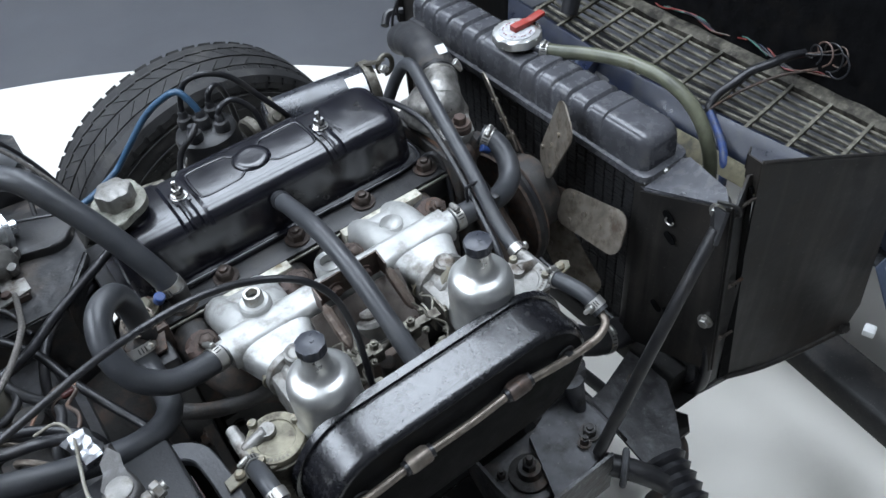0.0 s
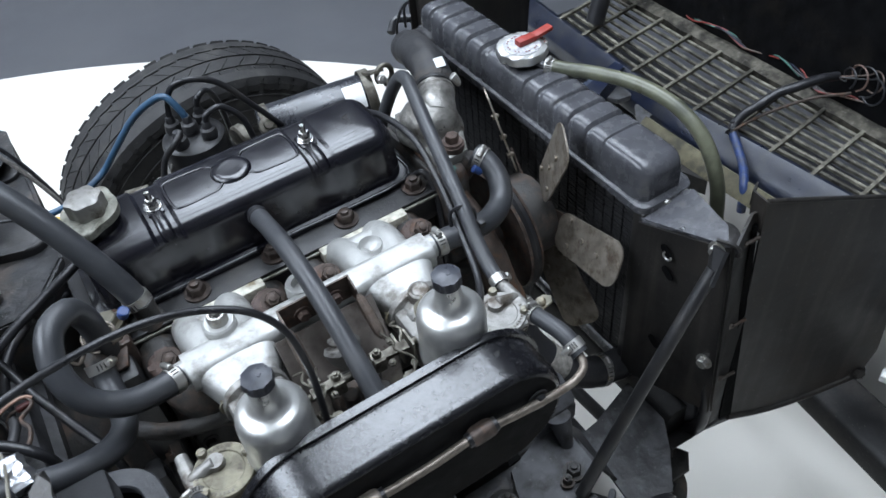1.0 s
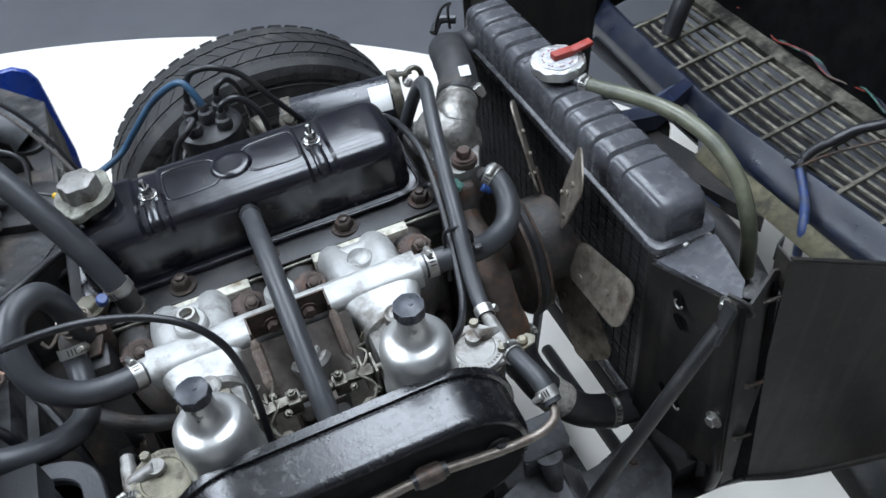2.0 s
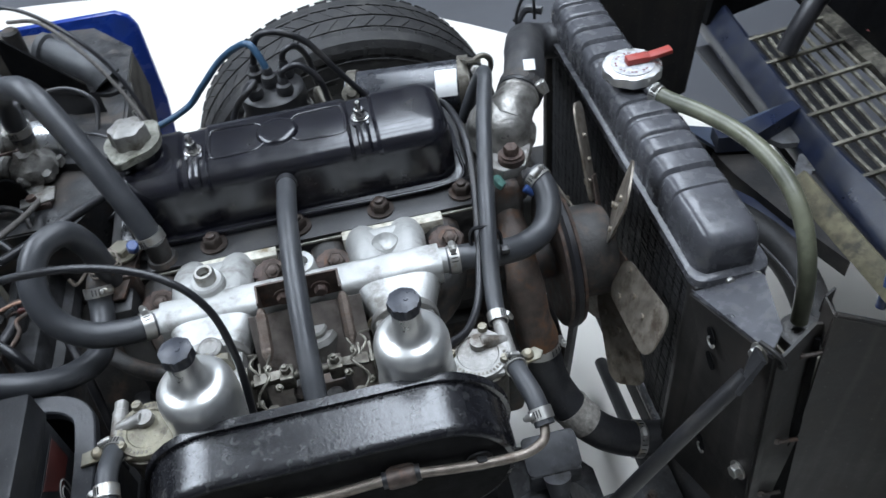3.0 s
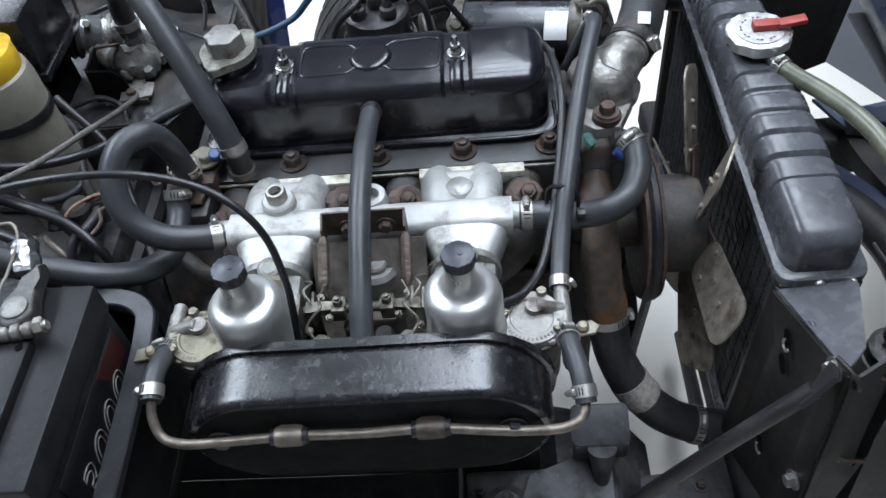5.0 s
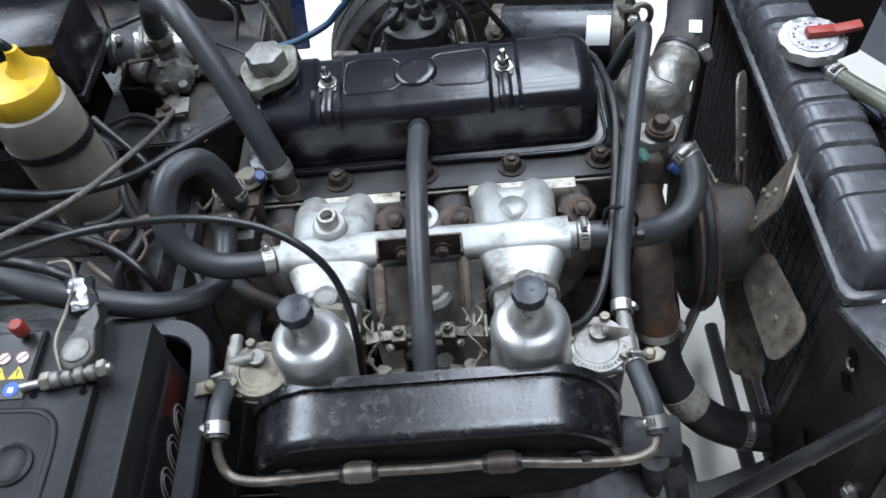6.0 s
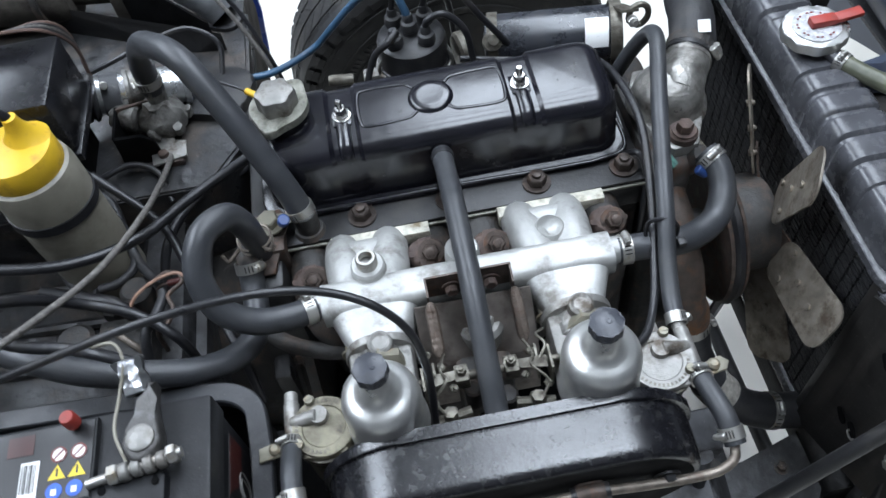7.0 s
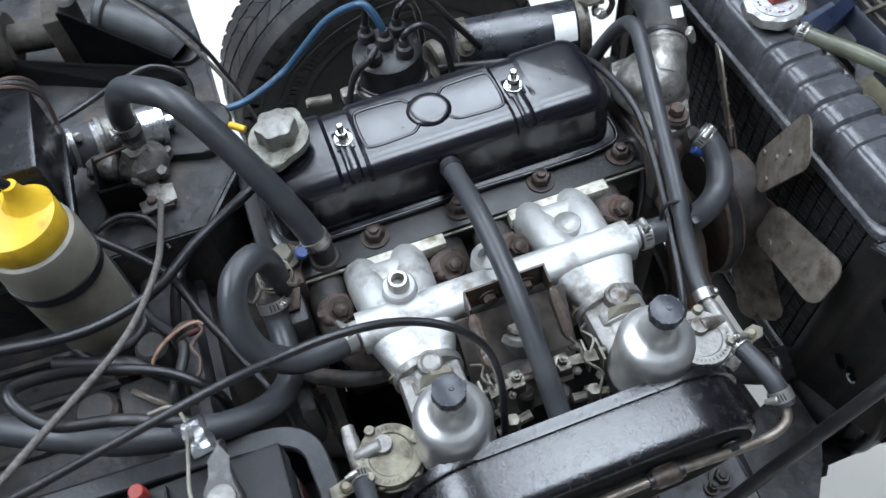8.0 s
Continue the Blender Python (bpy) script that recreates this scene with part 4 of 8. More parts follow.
bh = hose("breather_hose", [(-0.044, 0.020, 0.742), (-0.044, -0.020, 0.753), (-0.044, -0.070, 0.7625), (-0.044, -0.130, 0.757), (-0.044, -0.185, 0.735), (-0.044, -0.246, 0.700)], 0.0098, M_RUBBER, "grey rubber breather hose from rocker cover to air filter box")
for p, d in (((-0.044, 0.013, 0.7437), (0, 1, -0.25)), ((-0.044, -0.243, 0.7015), (0, -0.87, -0.5))):
    bm = B()
    lathe(bm, [(0.0098, -0.004), (0.0110, -0.003), (0.0110, 0.003), (0.0098, 0.004)], p, d, 20)
    part("end_collar", bm, M_RUBBER2, bh, "thickened hose end")
vac = hose("vacuum_pipe", [(0.070, -0.208, 0.715), (0.092, -0.192, 0.708), (0.110, -0.160, 0.703), (0.122, -0.120, 0.712), (0.130, -0.085, 0.727), (0.137, -0.045, 0.743), (0.142, 0.0, 0.757), (0.141, 0.05, 0.755), (0.135, 0.10, 0.742), (0.12, 0.15, 0.71), (0.07, 0.17, 0.70), (0.0, 0.18, 0.71)], 0.0038, M_RUBBER2, "thin black vacuum pipe beside the fuel hose", "pipe", seg=10)
hose("vacuum_pipe", [(0.135, 0.012, 0.700), (0.145, 0.00, 0.712), (0.150, -0.012, 0.70), (0.146, -0.03, 0.665), (0.14, -0.04, 0.60)], 0.0034, M_RUBBER2, "thin black pipe beside the cylinder head", "pipe", seg=10)
bm = B()
c = V((0.1335, -0.100, 0.7225))
pts = [c + V((0.004, 0, 0.016)), c + V((-0.011, 0.002, 0.014)), c + V((-0.014, 0.0, 0.0)), c + V((-0.006, -0.004, -0.020)), c + V((0.010, -0.004, -0.018)), c + V((0.014, -0.002, 0.004)), c + V((0.006, 0, 0.015))]
tube(bm, pts, 0.0020, 6, 5)
box(bm, c + V((0.012, -0.016, -0.010)), c + V((0.020, -0.008, -0.004)), 0.001)
solid("cable_tie", bm, M_RUBBER2, c, "black cable tie round two hoses", "cable tie")

hp = hose("heater_hose", [(0.094, -0.103, 0.708), (0.118, -0.1035, 0.7075), (0.145, -0.103, 0.703), (0.172, -0.095, 0.697), (0.196, -0.080, 0.697), (0.209, -0.058, 0.706), (0.209, -0.036, 0.717), (0.202, -0.022, 0.722)], 0.0128, M_RUBBER, "curved grey rubber hose from water pump to manifold", clips=((0.045, (0, 0.3, 1)), (0.94, (-0.7, 0.2, 1))))
bm = B()
rod(bm, (0.190, -0.036, 0.717), (0.199, -0.040, 0.711), 0.0050, 12, 0.001)
part("blue_screw_housing", bm, M_BLUECLIP, hp, "blue-painted clip screw housing")
h2 = hose("heater_hose", [(-0.182, -0.104, 0.710), (-0.205, -0.112, 0.716), (-0.235, -0.117, 0.728), (-0.259, -0.110, 0.749), (-0.267, -0.090, 0.776), (-0.258, -0.065, 0.793), (-0.240, -0.046, 0.789), (-0.232, -0.037, 0.765), (-0.231, -0.030, 0.735), (-0.231, -0.024, 0.70)], 0.0120, M_RUBBER, "looped grey rubber heater hose behind the engine", clips=((0.04, (0, 0.4, 1)),))
h3 = hose("heater_hose", [(-0.243, -0.040, 0.706), (-0.243, -0.052, 0.693), (-0.243, -0.075, 0.684), (-0.246, -0.105, 0.683), (-0.262, -0.128, 0.692), (-0.29, -0.142, 0.706), (-0.325, -0.146, 0.722), (-0.37, -0.145, 0.742), (-0.42, -0.125, 0.748), (-0.48, -0.09, 0.74)], 0.0120, M_RUBBER, "thick grey rubber heater hose sweeping past the battery", clips=((0.02, (0.8, 0, 0.6)),))
h1 = hose("heater_hose", [(-0.326, 0.174, 0.752), (-0.324, 0.172, 0.785), (-0.312, 0.160, 0.818), (-0.290, 0.128, 0.842), (-0.262, 0.094, 0.850), (-0.236, 0.062, 0.823), (-0.210, 0.029, 0.781), (-0.192, 0.006, 0.742), (-0.184, -0.004, 0.712)], 0.0124, M_RUBBER, "arched grey rubber heater hose from valve to cylinder head", clips=((0.05, (-1, -0.4, 0.2)), (0.955, (-1, -0.5, 0.3))))
bm = B()
rod(bm, (-0.184, -0.005, 0.690), (-0.184, -0.005, 0.725), 0.0115, 18, 0.001)
lathe(bm, [(0.016, 0), (0.014, 0.006)], (-0.184, -0.005, 0.6945), (0, 0, 1), 20)
solid("water_outlet", bm, M_IRON, (-0.184, -0.005, 0.69), "dark water outlet stub on the cylinder head", "pipe stub")
th = thing("lifting_bracket", (-0.222, -0.004, 0.69), "bent steel bracket with a brass-coloured nut behind the head", "bracket")
bm = B()
prism(bm, [(-0.014, 0.012), (0.012, 0.016), (0.022, 0.004), (0.012, -0.016), (0.002, -0.050), (-0.010, -0.050), (-0.016, -0.012)], (-0.222, 0.0, 0.706), (1, 0, 0), (0, 1, 0.25), 0.003, 0.0008)
box(bm, (-0.232, -0.03, 0.662), (-0.208, 0.006, 0.706), 0.003)
part("plate", bm, M_DARKRUST, th)
bm = B()
hexnut(bm, (-0.220, 0.001, 0.709), (0, 0, 1), 0.0105, 0.009)
part("nut", bm, M_BRASSY, th)
bm = B()
rod(bm, (-0.2045, -0.0105, 0.7225), (-0.2015, -0.0150, 0.7320), 0.0058, 12, 0.0012)
part("blue_bolt", bm, M_BLUECLIP, th, "blue-painted clip bolt")
th = thing("water_pipe", (-0.235, -0.03, 0.62), "grey water pipe and spring clips behind the head", "pipe")
bm = B()
tube(bm, [(-0.231, -0.026, 0.722), (-0.230, -0.020, 0.69), (-0.226, 0.0, 0.66), (-0.22, 0.03, 0.64)], 0.011, 14, 6)
tube(bm, [(-0.243, -0.046, 0.697), (-0.243, -0.03, 0.706), (-0.238, 0.0, 0.70), (-0.228, 0.02, 0.68)], 0.0115, 14, 6)
part("pipe", bm, M_IRON, th)
bm = B()
for c in (V((-0.231, -0.028, 0.730)), V((-0.231, -0.027, 0.722))):
    pts = [c + V((0.0155 * math.cos(t), 0.0155 * math.sin(t), 0.001 * math.sin(3 * t))) for t in [radians(-60 + 24 * i) for i in range(14)]]
    tube(bm, pts, 0.0011, 6, 3)
tube(bm, [(-0.246, -0.036, 0.727), (-0.257, -0.044, 0.722), (-0.262, -0.040, 0.728)], 0.0018, 6, 4)
tube(bm, [(-0.222, -0.04, 0.727), (-0.214, -0.048, 0.733), (-0.210, -0.046, 0.737)], 0.0018, 6, 4)
part("spring_clip", bm, M_PIPE, th, "wire spring clips")

# ================================================================ thermostat, pump, hoses to radiator
th = thing("thermostat_housing", (0.187, 0.03, 0.70), "dull cast aluminium thermostat housing", "thermostat housing")
bm = B()
prism(bm, [(-0.026, -0.040), (-0.012, -0.052), (0.012, -0.050), (0.030, -0.012), (0.036, 0.040), (0.020, 0.062), (-0.020, 0.060), (-0.034, 0.030)], (0.186, 0.035, 0.716), (1, 0, 0), (0, 1, 0), 0.012, 0.003)
part("flange", bm, M_CAST, th)
bm = B()
lathe(bm, [(0.040, 0), (0.040, 0.004), (0.0365, 0.007), (0.0350, 0.016), (0.0325, 0.025), (0.026, 0.034), (0.016, 0.039), (0, 0.041)], (0.187, 0.048, 0.722), (0, 0, 1), 36)
tube(bm, [(0.192, 0.042, 0.738), (0.202, 0.058, 0.743), (0.212, 0.073, 0.745), (0.222, 0.092, 0.746)], (0.0262, 0.0205), 24, 5, wobble=0.08)
lathe(bm, [(0.020, -0.003), (0.0238, -0.001), (0.0238, 0.003), (0.020, 0.005)], (0.2135, 0.0755, 0.745), (0.5, 1, 0.05), 24)
for v in bm.verts:
    v.co += V((noise.noise(v.co * 70), noise.noise(v.co * 70 + V((7, 0, 0))), noise.noise(v.co * 70 + V((0, 7, 0))))) * 0.0016
part("dome", bm, M_THERM, th, "pitted cast dome with an outlet neck", angle=60)
bm = B()
rod(bm, (0.186, -0.002, 0.725), (0.186, -0.002, 0.736), 0.014, 20, 0.002)
hexnut(bm, (0.186, -0.003, 0.736), (0, 0, 1), 0.0080, 0.009, washer=True)
part("bolt", bm, M_RUST, th, "rusty bolt")
bm = B()
tube(bm, [(0.170, -0.030, 0.719), (0.167, -0.026, 0.721), (0.166, -0.018, 0.720)], 0.0055, 8, 4, wobble=0.5)
part("corrosion", bm, M_GREEN, th, "green corrosion crust")

pump = thing("water_pump", (0.175, -0.03, 0.55), "rust-streaked cast water pump body", "water pump")
bm = B()
box(bm, (0.153, -0.028, 0.56), (0.194, 0.10, 0.716), 0.012, 3)
tube(bm, [(0.19, -0.01, 0.69), (0.196, -0.018, 0.708), (0.201, -0.022, 0.718)], 0.011, 14, 4)
rod(bm, (0.18, -0.022, 0.59), (0.238, -0.022, 0.59), 0.024, 20, 0.003)
part("body", bm, M_PUMP, pump)
bm = B()
tube(bm, [(0.174, -0.018, 0.672), (0.176, -0.065, 0.640), (0.177, -0.095, 0.598), (0.184, -0.112, 0.545)], (0.0165, 0.0222), 18, 6, wobble=0.12)
part("outlet_elbow", bm, M_ELBOW, pump, "orange-brown rusty outlet elbow")
bm = B()
box(bm, (0.150, -0.042, 0.66), (0.158, 0.10, 0.712), 0.004)
part("gasket_face", bm, M_IRON, pump)
bm = B()
prof = [(0.028, 0.0), (0.079, 0.0), (0.081, 0.003), (0.070, 0.009), (0.081, 0.015), (0.079, 0.019), (0.030, 0.019)]
lathe(bm, prof, (0.222, -0.022, 0.588), (1, 0, 0), 48)
part("pulley", bm, M_DARKRUST, pump, "dark rusty pulley")
bm = B()
lathe(bm, [(0.020, -0.01), (0.050, -0.006), (0.053, 0.0), (0.053, 0.036), (0.049, 0.042), (0.030, 0.045), (0.0, 0.046)], (0.246, -0.022, 0.588), (1, 0, 0), 48)
part("hub_drum", bm, M_IRON, pump)
bm = B()
def belt_pts():
    pts = []
    for i in range(13):
        t = radians(20 + 200 * i / 12 - 0)
        pts.append((0.2315, -0.022 - 0.0 + 0.0785 * math.cos(t), 0.588 + 0.0785 * math.sin(t)))
    pts += [(0.2315, -0.060, 0.40), (0.2315, -0.010, 0.36), (0.2315, 0.045, 0.40), pts[0]]
    return pts
tube(bm, belt_pts(), 0.0058, 6, 3, smooth=False)
part("fan_belt", bm, M_RUBBER2, pump, "black rubber fan belt")
cov = thing("timing_cover", (0.17, 0.05, 0.30), "dirty black timing cover with the crank pulley", "engine part")
bm = B()
box(bm, (0.151, -0.035, 0.30), (0.186, 0.15, 0.575), 0.012, 3)
part("cover", bm, M_IRON, cov)
bm = B()
lathe(bm, [(0.03, -0.03), (0.03, 0.0), (0.068, 0.0), (0.070, 0.004), (0.060, 0.010), (0.070, 0.016), (0.068, 0.020), (0.02, 0.020)], (0.2205, 0.02, 0.375), (1, 0, 0), 40)
part("crank_pulley", bm, M_IRON, cov)
dyn = thing("dynamo", (0.15, 0.185, 0.55), "dirty black dynamo low beside the engine", "dynamo")
bm = B()
lathe(bm, [(0.03, 0), (0.05, 0.004), (0.052, 0.012), (0.052, 0.13), (0.048, 0.138), (0.02, 0.14)], (0.085, 0.205, 0.575), (1, 0, 0), 36)
part("body", bm, M_IRON, dyn)
bm = B()
box(bm, (0.165, 0.125, 0.56), (0.19, 0.20, 0.655), 0.008)
part("end_bracket", bm, M_IRON, dyn)

hose("bottom_hose", [(0.182, -0.106, 0.560), (0.185, -0.115, 0.535), (0.192, -0.128, 0.500), (0.213, -0.150, 0.462), (0.245, -0.162, 0.425), (0.278, -0.167, 0.404), (0.312, -0.170, 0.396), (0.335, -0.170, 0.394)], 0.0212, M_TOPHOSE, "thick dark rubber bottom radiator hose", clips=((0.08, (1, 0.2, 0.4)), (0.75, (0.3, -0.2, 1))), seg=22)
bm = B()
line = spline([(0.2075, -0.1445, 0.470), (0.2155, -0.151, 0.459), (0.224, -0.1545, 0.449)], 8)
tube(bm, line, 0.0228, 30, 1, smooth=False, wobble=0.12)
solid("tape_wrap", bm, M_TAPE, (0.2155, -0.151, 0.459), "frayed grey tape wrapped round the bottom hose", "tape")
tph = hose("top_hose", [(0.216, 0.079, 0.7435), (0.228, 0.101, 0.7455), (0.240, 0.136, 0.7445), (0.249, 0.170, 0.737), (0.261, 0.212, 0.722), (0.272, 0.246, 0.703), (0.288, 0.266, 0.688), (0.308, 0.270, 0.682), (0.33, 0.265, 0.682)], 0.0238, M_TOPHOSE, "dark rubber top radiator hose", seg=24, wobble=0.05)
clamp(tph, (0.2225, 0.0905, 0.7447), (0.55, 1, 0.08), 0.0240, (0.8, 0.0, 0.35), M_IRON, 0.012)
clamp(tph, (0.2185, 0.083, 0.744), (0.55, 1, 0.08), 0.0238, (0.8, 0.0, 0.5), M_SATIN, 0.006)
bm = B()
c = V((0.2335, 0.093, 0.7725))
box(bm, c - V((0.0062, 0.0062, 0.0005)), c + V((0.0062, 0.0062, 0.0006)), turn=(34, 4, -6))
solid("paper_tag", bm, M_WHITE, c, "small white paper tag on the top hose", "tag")

# ================================================================ fan
FC = V((0.290, -0.020, 0.588))
fan = thing("radiator_fan", FC, "six-bladed riveted steel cooling fan", "fan")
bm = B()
lathe(bm, [(0.034, 0), (0.034, 0.003), (0.012, 0.003), (0.012, 0.006), (0, 0.006)], FC + V((-0.001, 0, 0)), (1, 0, 0), 32)
part("hub_plate", bm, M_DARKRUST, fan)
for k, ang in enumerate((54, 112, 170, 227, 285, 343)):
    t = radians(ang)
    er = V((0, math.cos(t), math.sin(t)))
    et = V((0, -math.sin(t), math.cos(t)))
    tw = radians(-26)
    chord = (et * math.cos(tw) + V((1, 0, 0)) * math.sin(tw)).normalized()
    bm = B()
    prism(bm, [(0.0, -0.012), (0.050, -0.016), (0.082, -0.014), (0.082, 0.010), (0.050, 0.014), (0.0, 0.012)], FC + V((-0.003, 0, 0)), er, (et * 0.91 - V((0.41, 0, 0))), 0.0025)
    arm = part("blade_arm", bm, M_DARKRUST, fan, "dark steel blade arm")
    bm = B()
    prism(bm, [(x + 0.110, y * (0.86 if x < 0 else 1.0)) for x, y in rounded(0.112, 0.058, 0.017)], FC + V((-0.0075, 0, 0)), er, chord, 0.0022, 0.0006)
    part("blade", bm, M_BLADE, arm, "tarnished bare steel blade")
    bm = B()
    nrm = er.cross(chord).normalized()
    for rr, cc in ((0.073, -0.018), (0.078, 0.014), (0.100, -0.003), (0.128, 0.002)):
        p = FC + V((-0.0075, 0, 0)) + er * rr + chord * cc
        bm = B()
        lathe(bm, [(0.0036, -0.003), (0.0036, -0.001), (0.003, 0.0), (0.0036, 0.003), (0.002, 0.0055), (0, 0.006)], p, nrm, 10)
        part("rivet", bm, M_BLADE, arm)

# ================================================================ radiator
rad = thing("radiator", (0.345, 0.04, 0.39), "dark grey painted radiator with a ribbed header tank", "radiator")
YN, YF = -0.170, 0.292
bm = B()
# header tank: rounded section swept along y with pressed ribs
def tank_section(y):
    if y < -0.105:
        f = 1.0
    else:
        ph = ((y + 0.105) / 0.0305) % 1.0
        f = 0.90 + 0.10 * min(1.0, max(0.0, min(ph / 0.09, (0.86 - ph) / 0.09)))
    if 0.045 < y < 0.125:
        f = 0.97
    end = min((y - (YN - 0.004)) / 0.022, ((YF + 0.004) - y) / 0.022, 1.0)
    end = math.sqrt(max(0.0, 1 - (1 - max(0.02, end)) ** 2))
    return f, end


ys = [YN - 0.004 + (YF - YN + 0.008) * i / 260 for i in range(261)]
rings = []
for y in ys:
    f, end = tank_section(y)
    hw, hh = 0.032 * (0.55 + 0.45 * f) * (0.62 + 0.38 * end), 0.047 * f * (0.62 + 0.38 * end)
    prof = []
    for i in range(25):
        t = math.pi * i / 24
        cx, cz = math.cos(t), math.sin(t)
        prof.append(bm.verts.new((0.348 - hw * math.copysign(abs(cx) ** 0.38, cx), y, 0.688 + hh * abs(cz) ** 0.42)))
    rings.append(prof)
for a, b in zip(rings, rings[1:]):
    for i in range(24):
        bm.faces.new((a[i], a[i + 1], b[i + 1], b[i]))
bm.faces.new(rings[0])
bm.faces.new(list(reversed(rings[-1])))
part("header_tank", bm, M_RADPAINT, rad, "ribbed dark grey header tank", angle=35)
bm = B()
prism(bm, rounded(0.078, YF - YN + 0.026, 0.014), (0.349, (YF + YN) / 2, 0.681), (1, 0, 0), (0, 1, 0), 0.009, 0.002)
part("tank_seam", bm, M_RADPAINT, rad)
for y in (-0.178, ):
    for x in (0.345, 0.372):
        bm = B()
        lathe(bm, [(0.0045, -0.002), (0.004, 0.003), (0, 0.0045)], (x, YN - 0.0130, 0.6850), (0, -1, 0), 12)
        part("seam_rivet", bm, M_ZINC, rad)
bm = B()
box(bm, (0.326, YN + 0.006, 0.405), (0.370, YF - 0.006, 0.685))
part("core", bm, M_CORE, rad, "dirty black finned core")
bm = B()
n_t = 27
pitch = (YF - YN - 0.018) / n_t
for k in range(n_t):
    ya, yb = YN + 0.009 + pitch * k, YN + 0.009 + pitch * (k + 1)
    z, j = 0.408, 0
    while z < 0.68:
        e = 0.0011 if j % 2 else 0.0002
        box(bm, (0.3195 + 0.0010 * random.random(), ya + 0.0004 + e + 0.0003 * random.random(), z), (0.327, yb - 0.0004 - e - 0.0003 * random.random(), z + 0.0025))
        z, j = z + 0.0033, j + 1
part("cooling_fin", bm, M_CORE, rad)
bm = B()
box(bm, (0.314, YN - 0.004, 0.386), (0.380, YF + 0.004, 0.408), 0.006)
part("bottom_tank", bm, M_RADPAINT, rad)
for ya in (YN - 0.012, YF - 0.004):
    bm = B()
    box(bm, (0.312, ya, 0.40), (0.384, ya + 0.016, 0.682), 0.003)
    part("side_frame", bm, M_PLATE, rad)
bm = B()
lathe(bm, [(0.020, 0), (0.020, 0.012), (0.026, 0.013), (0.026, 0.016)], (0.348, 0.084, 0.728), (0, 0, 1), 32)
rod(bm, (0.352, 0.066, 0.739), (0.362, 0.044, 0.735), 0.0062, 14, 0.001)
part("filler_neck", bm, M_RADPAINT, rad)

bm = B()
outl = []
for i in range(72):
    t = 2 * math.pi * i / 72
    r = 0.0320 + 0.0007 * math.cos(10 * t) + 0.0006 * math.cos(2 * t)
    outl.append((r * math.cos(t), r * math.sin(t)))
prism(bm, outl, (0.348, 0.084, 0.742), (1, 0, 0), (0, 1, 0), 0.011, 0.003, 3)
cap = part("pressure_cap", bm, M_DASH, rad, "worn chrome pressure cap with a red lever")
bm = B()
lathe(bm, [(0.0235, 0), (0.0235, 0.0012), (0.012, 0.0022), (0, 0.0022)], (0.348, 0.084, 0.753), (0, 0, 1), 40)
part("cap_label", bm, M_CAPLABEL, cap, "worn pale printed disc")
bm = B()
for i in range(26):
    t = radians(i * 360 / 26)
    if i % 3 == 2 or abs((math.degrees(t) + 180) % 360 - 180) < 40:
        continue
    c = V((0.348 + 0.0185 * math.cos(t), 0.084 + 0.0185 * math.sin(t), 0.7552))
    box(bm, c - V((0.0009, 0.0011, 0.0002)), c + V((0.0009, 0.0011, 0.0003)), turn=(0, 0, math.degrees(t)))
part("cap_printing", bm, M_REDPRINT, cap, "small red printed bars")
bm = B()
box(bm, (0.340, 0.0775, 0.755), (0.366, 0.0895, 0.763), 0.0015)
box(bm, (0.362, 0.0775, 0.758), (0.392, 0.0895, 0.7635), 0.0015, turn=(0, -8, 0))
part("release_lever", bm, M_RED, cap, "red release lever")

ov = hose("overflow_hose", [(0.360, 0.050, 0.736), (0.372, 0.030, 0.736), (0.395, -0.010, 0.739), (0.416, -0.060, 0.739), (0.428, -0.110, 0.729), (0.431, -0.150, 0.706), (0.430, -0.178, 0.665), (0.432, -0.188, 0.60)], 0.0088, M_GREENHOSE, "yellow-green stained overflow hose arching over the radiator", clips=((0.03, (-0.3, 0.4, 1)),))
ob = thing("overflow_bottle", (0.445, -0.19, 0.42), "pale grey plastic overflow bottle behind the radiator", "bottle")
bm = B()
lathe(bm, [(0.026, 0), (0.028, 0.01), (0.028, 0.12), (0.026, 0.135), (0.014, 0.142), (0.012, 0.15)], (0.438, -0.192, 0.435), (0, 0, 1), 28)
part("body", bm, M_BOTTLE, ob)
bm = B()
lathe(bm, [(0.024, 0), (0.024, 0.016), (0.018, 0.02)], (0.438, -0.192, 0.570), (0, 0, 1), 28)
part("cap", bm, M_LEAD, ob)

# side plate beside the core
sp = thing("radiator_side_plate", (0.325, -0.23, 0.40), "black pressed steel side plate bolted beside the radiator", "bracket")
bm = B()
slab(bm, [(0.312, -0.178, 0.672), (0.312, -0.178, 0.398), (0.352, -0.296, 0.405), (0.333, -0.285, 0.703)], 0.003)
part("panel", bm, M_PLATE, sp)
bm = B()
slab(bm, [(0.333, -0.285, 0.703), (0.352, -0.296, 0.405), (0.359, -0.294, 0.405), (0.340, -0.283, 0.703)], 0.003)
part("edge_flange", bm, M_PLATE, sp)
bm = B()
# Gusset and top fold are coloured a lighter grey than the black panel.
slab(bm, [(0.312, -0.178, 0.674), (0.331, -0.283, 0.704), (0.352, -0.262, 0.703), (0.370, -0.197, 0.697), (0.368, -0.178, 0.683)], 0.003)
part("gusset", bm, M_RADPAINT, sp)
